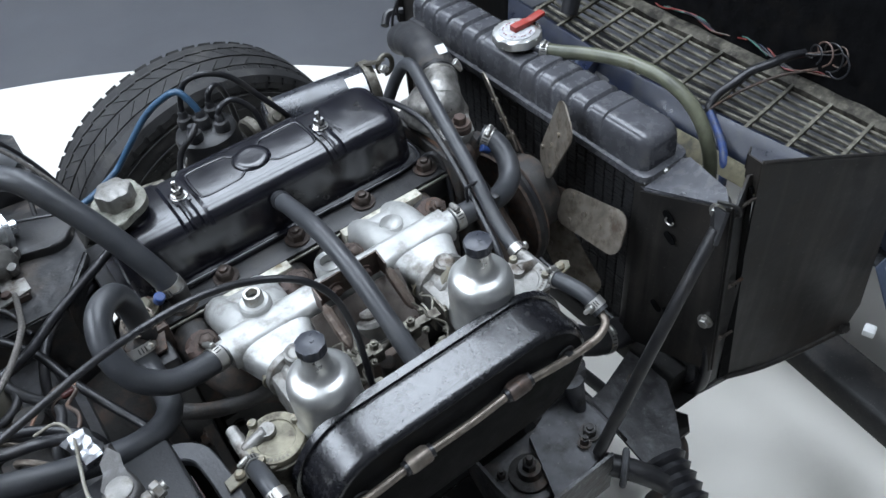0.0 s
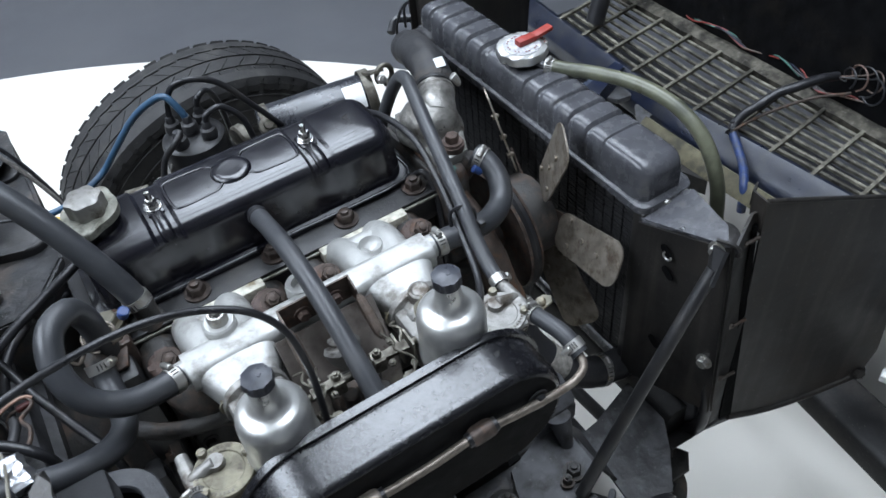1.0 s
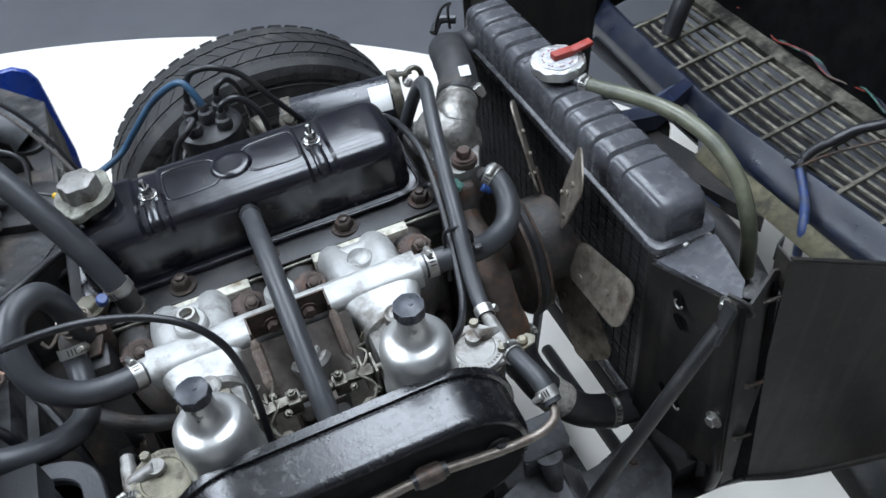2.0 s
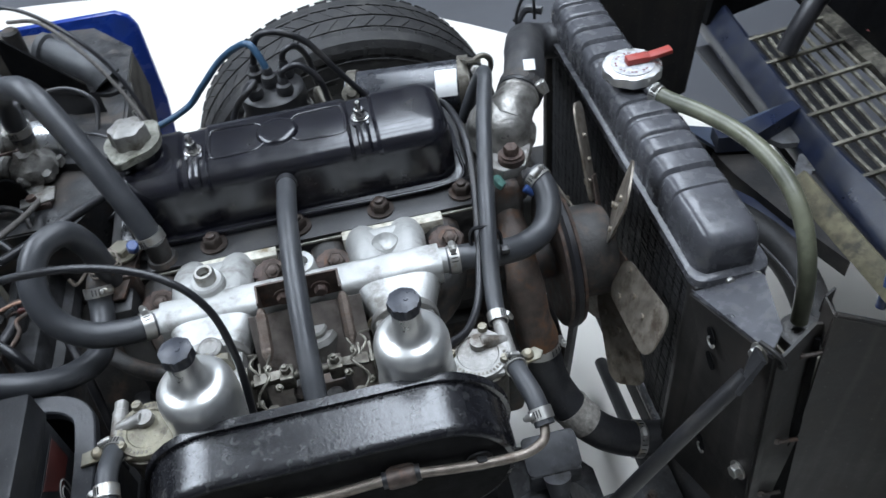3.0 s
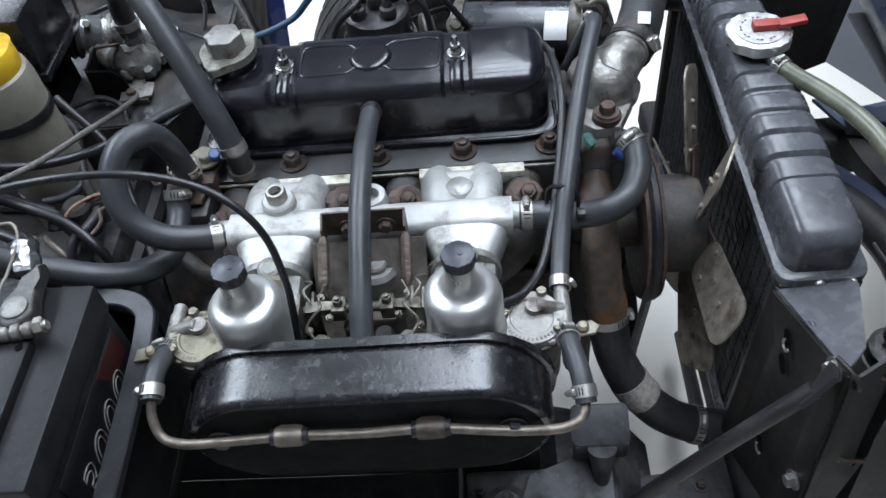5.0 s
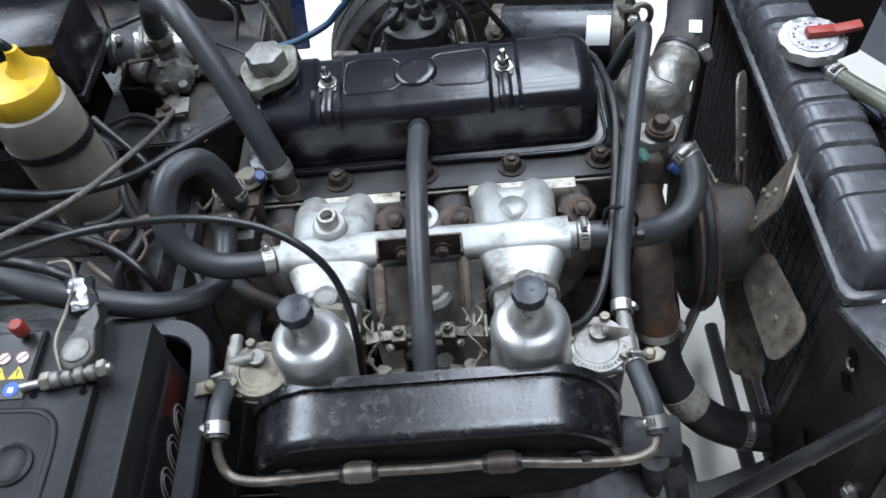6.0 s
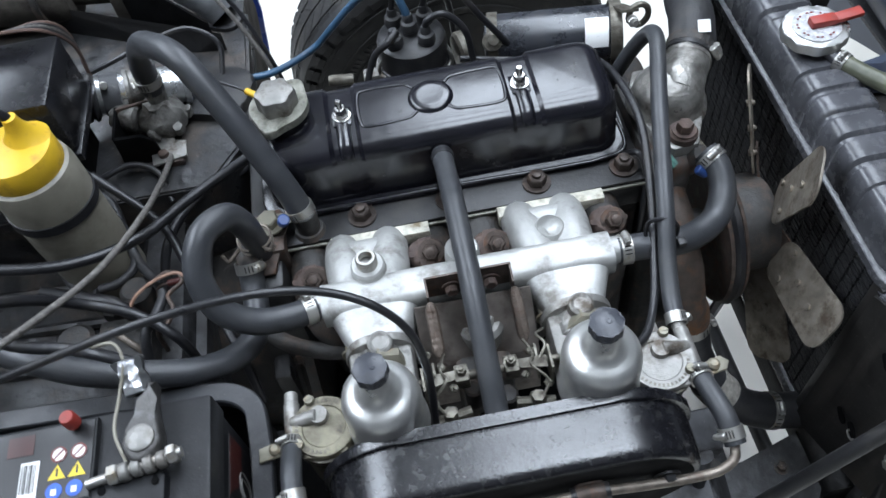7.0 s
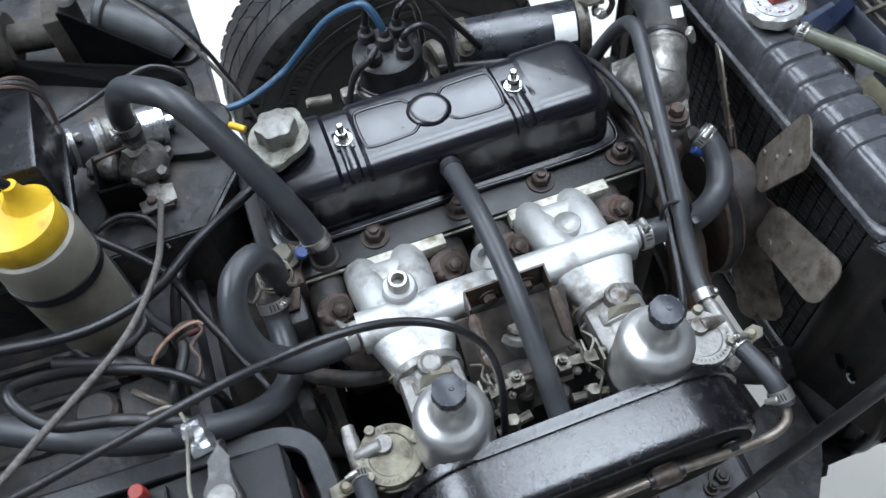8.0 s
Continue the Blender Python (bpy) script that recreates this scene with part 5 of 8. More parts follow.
for y, z in ((-0.219, 0.655), (-0.224, 0.624), (-0.221, 0.498), (-0.238, 0.495)):
    bm = B()
    x = 0.312 - (0.178 + y) * 0.24 - 0.006
    prism(bm, stadium(0.004, 0.0055, 8), (x, y, z), (0, 0.8, 0.6), (0, 0.6, -0.8), 0.0012)
    part("slot", bm, M_BONNET, sp, "dark slotted hole")
    if z in (0.655, 0.495):
        bm = B()
        tube(bm, [V((x - 0.002, y - 0.003, z - 0.004)) + V((0, 0.0055 * math.cos(q), 0.0045 * math.sin(q))) for q in [radians(-200 + 30 * i) for i in range(9)]], 0.0012, 6, 2)
        part("wire_loop", bm, M_ZINC, sp)
for y, z in ((-0.272, 0.694), (-0.281, 0.505)):
    bm = B()
    hexnut(bm, (0.3285 + (0.694 - z) * 0.055, y, z), (-0.97, -0.2, 0.05), 0.0070, 0.007)
    part("bolt", bm, M_ZINC, sp, "plated bolt")

bm = B()
tube(bm, [(0.326, -0.270, 0.708), (0.332, -0.282, 0.708), (0.337, -0.290, 0.704), (0.340, -0.291, 0.694), (0.338, -0.286, 0.690)], 0.0022, 8, 4)
part("folded_corner", bm, M_PLATE, sp)
bm = B()
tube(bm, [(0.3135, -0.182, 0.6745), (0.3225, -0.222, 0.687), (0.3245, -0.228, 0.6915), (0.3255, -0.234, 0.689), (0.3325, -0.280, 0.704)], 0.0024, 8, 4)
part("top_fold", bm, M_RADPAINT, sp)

strut = thing("radiator_stay", (0.138, -0.304, 0.436), "black tubular stay from chassis to radiator plate", "stay")
bm = B()
tube(bm, [(0.311, -0.2850, 0.687), (0.270, -0.2905, 0.636), (0.228, -0.295, 0.576), (0.185, -0.299, 0.510), (0.138, -0.304, 0.436)], 0.0074, 14, 4)
part("tube", bm, M_SATIN, strut)
bm = B()
slab(bm, [(0.297, -0.2955, 0.679), (0.305, -0.284, 0.668), (0.3215, -0.268, 0.688), (0.3225, -0.270, 0.703), (0.3195, -0.287, 0.707)], 0.004)
part("flattened_end", bm, M_SATIN, strut)


# deflector panels on both sides
defl = thing("air_deflector", (0.39, -0.28, 0.33), "matt black sheet air deflector flaring out beside the radiator", "panel", "air deflectors")
DU = V((0.208, -0.071, 0)).normalized()
DO = V((0.380, -0.277, 0))


def on_deflector(s, z, out=0.0):
    return DO + DU * s + V((0, 0, z)) + V((DU.y, -DU.x, 0)) * out


bm = B()
prism(bm, [(0.030, 0.332), (0.085, 0.324), (0.135, 0.330), (0.222, 0.354), (0.231, 0.40), (0.224, 0.47), (0.216, 0.56), (0.196, 0.65), (0.172, 0.690), (0.077, 0.715), (0.0, 0.735), (0.010, 0.56), (0.022, 0.417)], DO, DU, (0, 0, 1), 0.003)
part("panel", bm, M_PLATE, defl)
bm = B()
tube(bm, [on_deflector(0.030, 0.331, 0.002), on_deflector(0.085, 0.324, 0.002), on_deflector(0.135, 0.329, 0.002), on_deflector(0.222, 0.352, 0.002)], 0.006, 8, 4)
part("bottom_lip", bm, M_PLATE, defl)
bm = B()
tube(bm, [on_deflector(0.002, 0.735, 0.001), on_deflector(0.077, 0.716, 0.001), on_deflector(0.172, 0.691, 0.001)], 0.0028, 8, 4)
part("top_edge", bm, M_PLATE, defl)
bm = B()
slab(bm, [(0.381, -0.279, 0.736), (0.386, -0.258, 0.733), (0.389, -0.258, 0.700), (0.383, -0.278, 0.690)], 0.002)
slab(bm, [(0.386, -0.258, 0.733), (0.398, -0.252, 0.733), (0.398, -0.252, 0.712), (0.386, -0.258, 0.712)], 0.002)
part("folded_tab", bm, M_PLATE, defl)
bm = B()
slab(bm, [(0.339, -0.2835, 0.702), (0.366, -0.289, 0.352), (0.400, -0.285, 0.345), (0.390, -0.281, 0.56), (0.381, -0.268, 0.714), (0.374, -0.268, 0.716)], 0.003)
part("back_plate", bm, M_PLATE, defl)
# Black strip draws the dark gap between back plate and deflector.
bm = B()
slab(bm, [(0.3745, -0.2745, 0.700), (0.3790, -0.2770, 0.700), (0.4060, -0.2945, 0.345), (0.3870, -0.2920, 0.345)], 0.006)
part("gap_strip", bm, M_BONNET, defl, "dull black strip standing for the dark gap")
for p in ((0.372, -0.276, 0.684), (0.377, -0.284, 0.553), (0.379, -0.288, 0.452)):
    bm = B()
    p = V(p)
    rod(bm, p + V((-0.008, -0.001, -0.002)), p + V((0.010, -0.004, 0.002)), 0.0022, 8, 0.0005)
    lathe(bm, [(0.005, 0), (0.005, 0.0015), (0.003, 0.002)], p + V((-0.008, 0.001, -0.002)), (-0.4, -0.9, 0), 12)
    part("mount_pin", bm, M_NUT, defl)
bm = B()
hexnut(bm, on_deflector(0.215, 0.357, 0.003), (DU.y, -DU.x, 0.3), 0.008, 0.007)
part("corner_bolt", bm, M_PLATE, defl)
far = thing("air_deflector", (0.48, 0.43, 0.36), "matt black sheet air deflector on the far side", "panel", "air deflectors")
bm = B()
slab(bm, [(0.372, 0.423, 0.33), (0.60, 0.425, 0.43), (0.615, 0.425, 0.62), (0.60, 0.425, 0.77), (0.372, 0.423, 0.743)], 0.003)
part("panel", bm, M_PLATE, far)
bm = B()
slab(bm, [(0.384, 0.296, 0.40), (0.384, 0.43, 0.40), (0.384, 0.43, 0.70), (0.384, 0.296, 0.685)], 0.003)
part("mount_flange", bm, M_PLATE, far)
bm = B()
tube(bm, [(0.300, 0.300, 0.70), (0.296, 0.29, 0.735), (0.29, 0.265, 0.757), (0.27, 0.245, 0.765), (0.262, 0.25, 0.74), (0.27, 0.27, 0.70)], 0.002, 6, 6)
tube(bm, [(0.31, 0.30, 0.71), (0.29, 0.31, 0.71), (0.275, 0.30, 0.70)], 0.006, 8, 4)
solid("wire_loom", bm, M_RUBBER2, (0.30, 0.30, 0.70), "thin black wiring looped by the far end of the radiator", "wiring")

# ================================================================ coil, distributor
coil = thing("ignition_coil", (0.13, 0.215, 0.61), "glossy black cylindrical coil with a white label", "ignition coil")
c0, c1 = V((0.036, 0.226, 0.684)), V((0.186, 0.197, 0.690))
ax = (c1 - c0).normalized()
bm = B()
lathe(bm, [(0.026, 0), (0.031, 0.002), (0.032, 0.006), (0.032, (c1 - c0).length - 0.006), (0.030, (c1 - c0).length - 0.001), (0.02, (c1 - c0).length)], c0, ax, 40)
part("can", bm, M_COIL, coil)
bm = B()
side = ax.cross(V((0, 0, 1))).normalized()
a_, b_ = [], []
for i in range(11):
    t = radians(106 + 6 * i)
    d = side * math.cos(t) * -1 + V((0, 0, 1)) * math.sin(t)
    a_.append(bm.verts.new(c0 + ax * 0.112 + d * 0.0323))
    b_.append(bm.verts.new(c0 + ax * 0.138 + d * 0.0323))
for i in range(10):
    bm.faces.new((a_[i], a_[i + 1], b_[i + 1], b_[i]))
part("label", bm, M_WHITE, coil, "plain white paper label")
bm = B()
lathe(bm, [(0.0325, 0), (0.0345, 0.0), (0.0345, 0.012), (0.0325, 0.012)], c0 + ax * 0.004, ax, 32, close=False)
lathe(bm, [(0.011, -0.004), (0.011, 0.003), (0.006, 0.004), (0.006, 0.009), (0, 0.010)], c0 + V((0.004, -0.026, 0.024)), (0.1, -0.7, 0.8), 20)
part("mounting_band", bm, M_LID, coil, "dull steel mounting band")
bm = B()
lathe(bm, [(0.0332, -0.012), (0.0362, -0.012), (0.0362, 0.001), (0.0332, 0.001)], c1, ax, 36, close=False)
part("bracket", bm, M_LID, coil, "dull plated clamp band")
bm = B()
slab(bm, [c1 + V((-0.010, 0.010, 0.033)), c1 + V((0.004, 0.008, 0.033)), c1 + V((0.012, -0.020, 0.046)), c1 + V((-0.006, -0.018, 0.046))], 0.003)
tube(bm, [c1 + V((0.014 + 0.011 * math.cos(q), -0.016, 0.034 + 0.014 * math.sin(q))) for q in [radians(-100 + 26 * i) for i in range(13)]], 0.0035, 8, 2)
part("clamp_lug", bm, M_LID, coil)
bm = B()
rod(bm, c1 + V((0.004, -0.024, 0.036)), c1 + V((0.002, -0.036, 0.042)), 0.006, 6, 0.001)
rod(bm, c1 + V((0.004, -0.012, 0.032)), c1 + V((0.003, -0.040, 0.044)), 0.003, 8)
part("clamp_bolt", bm, M_ZINC, coil)
bm = B()
box(bm, (0.05, 0.17, 0.60), (0.19, 0.225, 0.658), 0.004)
part("support", bm, M_IRON, coil)

dis = thing("distributor", (-0.055, 0.200, 0.62), "black distributor with five lead towers", "distributor")
DC = V((-0.049, 0.203, -0.002))
bm = B()
lathe(bm, [(0.018, 0.62), (0.020, 0.68), (0.030, 0.690), (0.043, 0.694), (0.0445, 0.698), (0.0430, 0.703), (0.034, 0.706)], DC, (0, 0, 1), 32)
box(bm, DC + V((-0.060, -0.012, 0.686)), DC + V((-0.025, 0.004, 0.700)), 0.003)
part("body", bm, M_CAST, dis)
bm = B()
lathe(bm, [(0.0405, 0.703), (0.0405, 0.707), (0.0390, 0.708), (0.0386, 0.7310), (0.0372, 0.7365), (0.0325, 0.7400), (0, 0.7425)], DC, (0, 0, 1), 40)
part("cap", bm, M_BAKELITE, dis, "black domed cap")
for k in range(5):
    r = 0.0 if k == 0 else 0.0245
    t = radians(40 + 90 * k)
    p = DC + V((r * math.cos(t), r * math.sin(t), 0))
    bm = B()
    hh = 0.004 if k == 0 else 0
    lathe(bm, [(0.0092, 0.735 + hh), (0.0090, 0.742 + hh), (0.0098, 0.743 + hh), (0.0098, 0.746 + hh), (0.0088, 0.752 + hh), (0.0060, 0.754 + hh), (0.0054, 0.760 + hh), (0.0042, 0.762 + hh)], p, (0, 0, 1), 16)
    part("tower_boot", bm, M_TOPHOSE, dis, "black rubber lead boot")
for sgn in (-1, 1):
    bm = B()
    tube(bm, [DC + V((sgn * 0.034, -0.012, 0.690)), DC + V((sgn * 0.041, -0.012, 0.705)), DC + V((sgn * 0.036, -0.012, 0.720)), DC + V((sgn * 0.03, -0.01, 0.726))], 0.0018, 6, 4)
    part("spring_clip", bm, M_CAST, dis)
bm = B()
lathe(bm, [(0.020, 0), (0.023, 0.003), (0.023, 0.012), (0.018, 0.016)], DC + V((0.048, 0.0, 0.70)), (1, 0.2, 0), 20)
part("vacuum_capsule", bm, M_LID, dis)
bm = B()
lathe(bm, [(0.0065, 0), (0.0065, 0.025), (0.005, 0.028)], DC + V((-0.072, -0.004, 0.694)), (-1, 0.0, 0.15), 12)
part("terminal_post", bm, M_LID, dis)


def lead(mat, label, pts, r=0.0038):
    return hose("ignition_lead", pts, r, mat, label, "ignition lead", seg=10, wobble=0.0)


T = [DC + V(((0.0 if k == 0 else 0.0245) * math.cos(radians(40 + 90 * k)), (0.0 if k == 0 else 0.0245) * math.sin(radians(40 + 90 * k)), 0.763)) for k in range(5)]
lead(M_BLUELEAD, "blue ignition lead looping away from the distributor", [T[0] + V((0, 0, -0.002)), T[0] + V((-0.003, 0.003, 0.010)), (-0.062, 0.217, 0.789), (-0.080, 0.231, 0.780), (-0.104, 0.243, 0.760), (-0.136, 0.249, 0.726), (-0.162, 0.254, 0.699), (-0.215, 0.240, 0.687), (-0.271, 0.229, 0.698)], 0.0042)
lead(M_RUBBER2, "black ignition lead arching over to the coil", [T[1] + V((0, 0, -0.006)), T[1] + V((0.004, 0.002, 0.012)), (-0.050, 0.219, 0.796), (-0.029, 0.210, 0.802), (0.0, 0.208, 0.786), (0.030, 0.198, 0.745), (0.060, 0.198, 0.699)], 0.0038)
lead(M_RUBBER2, "black ignition lead bending down past the distributor cap", [T[3] + V((0, 0, -0.006)), T[3] + V((0.003, -0.001, 0.006)), T[3] + V((0.020, 0.0, 0.010)), T[3] + V((0.040, -0.004, -0.010)), T[3] + V((0.046, -0.008, -0.04)), T[3] + V((0.05, -0.012, -0.09))])
lead(M_RUBBER2, "black ignition lead rising from the distributor", [T[4], T[4] + V((0.004, 0.0, 0.010)), T[4] + V((0.016, 0.008, 0.010)), T[4] + V((0.028, 0.02, -0.015)), T[4] + V((0.034, 0.024, -0.08))])
lead(M_RUBBER2, "black ignition lead running down to a spark plug", [T[2] + V((0.004, -0.004, 0.0)), T[2] + V((-0.006, -0.012, -0.006)), (-0.092, 0.18, 0.735), (-0.112, 0.168, 0.69), (-0.13, 0.16, 0.66)])
lead(M_RUBBER2, "black ignition lead low beside the rocker cover", [(-0.10, 0.165, 0.69), (-0.125, 0.150, 0.712), (-0.15, 0.142, 0.715), (-0.17, 0.145, 0.70), (-0.2, 0.15, 0.68)])

# ================================================================ far front wheel
WC = V((0.031, 0.656, 0.289))
wheel = thing("road_wheel", (WC.x, WC.y, 0), "dusty black road tyre on a dark steel wheel", "wheel")
WT = Euler((radians(CAMBER), 0, radians(STEER))).to_matrix()
WS = 1.033


def wheel_space(bm):
    for v in bm.verts:
        v.co = WT @ V((v.co.x * WS, v.co.y * 0.957, v.co.z * WS)) + WC
    return bm


bm = B()
lathe(bm, [(0.165, -0.066), (0.172, -0.072), (0.205, -0.080), (0.238, -0.0785), (0.262, -0.072), (0.2755, -0.062), (0.2780, -0.050), (0.2800, 0.0), (0.2780, 0.050), (0.2755, 0.062), (0.262, 0.072), (0.238, 0.0785), (0.205, 0.080), (0.172, 0.072), (0.165, 0.066)], (0, 0, 0), (0, 1, 0), 96)
for r, h in ((0.190, -0.079), (0.247, -0.0765), (0.222, -0.0805)):
    lathe(bm, [(r - 0.0018, h), (r - 0.001, h - 0.0016), (r + 0.001, h - 0.0014), (r + 0.002, h + 0.0002)], (0, 0, 0), (0, 1, 0), 96, close=False)
for i in range(26):
    t = radians(95 + i * 2.6)
    c = V((0.206 * math.cos(t), -0.0812, 0.206 * math.sin(t)))
    if i % 6 != 5:
        box(bm, c - V((0.0028, 0.0006, 0.006)), c + V((0.0028, 0.0012, 0.006)), turn=(0, 90 - math.degrees(t), 0))
tyre = part("tyre", wheel_space(bm), M_TYRE, wheel, "dusty black tyre")
bm = B()
NB = 56
PITCH = 2 * math.pi / NB


def crown(y):
    """Outer radius of the tread at y across the tyre."""
    return 0.2822 - 0.9 * y * y - 0.010 * max(0, (abs(y) - 0.055) / 0.013) ** 1.5


def tread_block(t, w, ya, yb, slant, low=0.0040):
    q = []
    for y, e in ((ya, -1), (yb, 1)):
        for s in (-1, 1):
            tt = t + s * w + slant * e * 0.5 * PITCH
            for r in (crown(y) - low, crown(y)):
                q.append(bm.verts.new((r * math.cos(tt), y, r * math.sin(tt))))
    a0, a1, b0, b1, c0_, c1_, d0, d1 = q
    for f in ((a1, b1, d1, c1_), (a0, a1, c1_, c0_), (b0, d0, d1, b1), (a0, b0, b1, a1), (c0_, c1_, d1, d0)):
        bm.faces.new(f)


for i in range(NB):
    for ya, yb, slant, ph, fill in ((-0.069, -0.036, 0.30, 0.0, 0.415), (-0.030, -0.0035, -0.75, 0.45, 0.47), (0.0035, 0.030, 0.75, 0.6, 0.47), (0.036, 0.069, -0.30, 0.3, 0.415)):
        tread_block((i + ph) * PITCH, fill * PITCH, ya, yb, slant)
        if abs(ya + yb) > 0.08:
            sgn = 1 if ya > 0 else -1
            tread_block((i + ph) * PITCH, 0.30 * PITCH, *sorted((sgn * 0.0335, sgn * 0.0365)), 0.0)
for i in range(NB):
    for sgn in (-1, 1):
        tt, w = (i + 0.1) * PITCH, PITCH * 0.36
        q = []
        for y, r, up in ((0.068, 0.2745, 0.0016), (0.0735, 0.2665, 0.0016), (0.0765, 0.2570, 0.0006)):
            for s in (-1, 1):
                t = tt + s * w
                q.append((bm.verts.new(((r - 0.006) * math.cos(t), sgn * (y - 0.006), (r - 0.006) * math.sin(t))), bm.verts.new(((r + up * 0.5) * math.cos(t), sgn * (y + up), (r + up * 0.5) * math.sin(t)))))
        for a, b, c, d in ((0, 1, 3, 2), (2, 3, 5, 4)):
            bm.faces.new([q[k][1] for k in (a, b, c, d)])
            bm.faces.new((q[a][0], q[a][1], q[c][1], q[c][0]))
            bm.faces.new((q[b][0], q[d][0], q[d][1], q[b][1]))
        bm.faces.new((q[4][0], q[4][1], q[5][1], q[5][0]))
        bm.faces.new((q[0][0], q[1][0], q[1][1], q[0][1]))
tr = part("tread", wheel_space(bm), M_TYRE, tyre, "blocks of the tyre tread", angle=20)
tr["kind"] = "stuff"
bm = B()
lathe(bm, [(0.168, -0.070), (0.160, -0.064), (0.156, -0.045), (0.150, 0.0), (0.140, 0.02), (0.10, 0.025), (0.04, 0.03), (0, 0.03)], (0, 0, 0), (0, 1, 0), 64)
part("rim", wheel_space(bm), M_CHASSIS, wheel)
bm = B()
lathe(bm, [(0.115, -0.03), (0.118, 0.0), (0.05, 0.02)], (0, 0, 0), (0, 1, 0), 48)
rod(bm, (0, -0.14, -0.01), (0, 0.0, 0), 0.03, 16)
part("brake_disc", wheel_space(bm), M_IRON, wheel)

# ================================================================ battery
bat = thing("battery", (-0.37, -0.285, 0.585), "black plastic car battery with coloured warning labels", "battery")
X0, X1, Y0, Y1, ZB = -0.500, -0.262, -0.372, -0.197, 0.768
bm = B()
box(bm, (X0, Y0, 0.585), (X1, Y1, 0.735), 0.004)
box(bm, (X0 - 0.002, Y0 - 0.002, 0.728), (X1 + 0.002, Y1 + 0.002, ZB - 0.006), 0.004)
part("case", bm, M_BATTERY, bat)
bm = B()
box(bm, (X0 + 0.01, Y0 + 0.004, ZB - 0.014), (-0.345, Y1 - 0.002, ZB), 0.003)
box(bm, (-0.345, Y0 + 0.004, ZB - 0.014), (-0.290, -0.254, ZB + 0.004), 0.004)
lid = part("lid", bm, M_BATTERY, bat)
bm = B()
prism(bm, rounded(0.120, 0.090, 0.016), (-0.372, -0.318, ZB + 0.0005), (1, 0, 0), (0, 1, 0), 0.005, 0.002)
lathe(bm, [(0.016, 0), (0.016, 0.003), (0.013, 0.0045), (0.011, 0.003), (0, 0.003)], (-0.335, -0.318, ZB + 0.005), (0, 0, 1), 32)
part("raised_panel", bm, M_BATTERY, bat)
for x in (-0.336, -0.297):
    bm = B()
    lathe(bm, [(0.0030, 0), (0.0030, 0.0006)], (x, -0.262, ZB + 0.0042), (0, 0, 1), 12)
    box(bm, (x - 0.0014, -0.262, ZB + 0.0042), (x + 0.0014, -0.254, ZB + 0.0047))
    part("latch_hole", bm, M_BONNET, bat, "small dark keyhole slot")
bm = B()
tube(bm, [(-0.430, -0.275, ZB + 0.003), (-0.345, -0.275, ZB + 0.003), (-0.327, -0.277, ZB + 0.003), (-0.3165, -0.283, ZB + 0.003), (-0.311, -0.295, ZB + 0.003), (-0.310, -0.36, ZB + 0.003)], 0.0035, 10, 5)
part("handle_bead", bm, M_BATTERY, bat)
bm = B()
box(bm, (-0.420, -0.262, ZB + 0.0002), (-0.347, -0.203, ZB + 0.0012))
lab = part("label", bm, M_BATLABEL, bat, "black printed sticker")
for col, (y, xs) in ((M_WHITE, (-0.226, (-0.372, -0.357))), (M_YELPRINT, (-0.240, (-0.372, -0.357))), (M_BLUEPRINT, (-0.254, (-0.373, -0.358)))):
    for x in xs:
        bm = B()
        if col is M_YELPRINT:
            prism(bm, [(-0.0066, -0.005), (0.0066, -0.005), (0, 0.0062)], (x, y, ZB + 0.0013), (1, 0, 0), (0, 1, 0), 0.0004)
        else:
            lathe(bm, [(0.0061, 0), (0.0061, 0.0004)], (x, y, ZB + 0.0013), (0, 0, 1), 24)
        part("warning_symbol", bm, col, lab, "coloured warning symbol")
        if col is M_WHITE:
            bm = B()
            lathe(bm, [(0.0048, 0), (0.0061, 0), (0.0061, 0.0004), (0.0048, 0.0004)], (x, y, ZB + 0.0016), (0, 0, 1), 24, close=False)
            box(bm, (x - 0.0052, y - 0.0007, ZB + 0.0016), (x + 0.0052, y + 0.0007, ZB + 0.0020), turn=(0, 0, 45))
            part("symbol_ring", bm, M_REDPRINT, lab)
        elif col is M_YELPRINT:
            bm = B()
            box(bm, (x - 0.0007, y - 0.003, ZB + 0.0016), (x + 0.0007, y + 0.003, ZB + 0.0020))
            part("symbol_mark", bm, M_BATLABEL, lab)
        else:
            bm = B()
            box(bm, (x - 0.002, y - 0.003, ZB + 0.0016), (x + 0.002, y + 0.0015, ZB + 0.0020))
            part("symbol_mark", bm, M_WHITE, lab)
bm = B()
box(bm, (-0.400, -0.258, ZB + 0.0013), (-0.386, -0.228, ZB + 0.0017))
part("barcode_ground", bm, M_WHITE, lab, "white barcode patch")
bm = B()
x = -0.399
while x < -0.388:
    w = random.choice((0.0004, 0.0008, 0.0012))
    box(bm, (x, -0.252, ZB + 0.0017), (x + w, -0.230, ZB + 0.0020))
    x += w + random.choice((0.0005, 0.0009))
part("barcode", bm, M_BATLABEL, lab)
bm = B()
box(bm, (-0.412, -0.222, ZB + 0.0013), (-0.392, -0.206, ZB + 0.0017))
box(bm, (-0.452, -0.30, ZB + 0.0003), (-0.436, -0.22, ZB + 0.0012))
part("red_printing", bm, M_DULLRED, lab)
bm = B()
lathe(bm, [(0.006, -0.006), (0.006, 0.005), (0.005, 0.0065), (0, 0.007)], (-0.361, -0.205, 0.780), (0, 0, 1), 20)
part("vent_plug", bm, M_RED, bat, "red plastic plug")
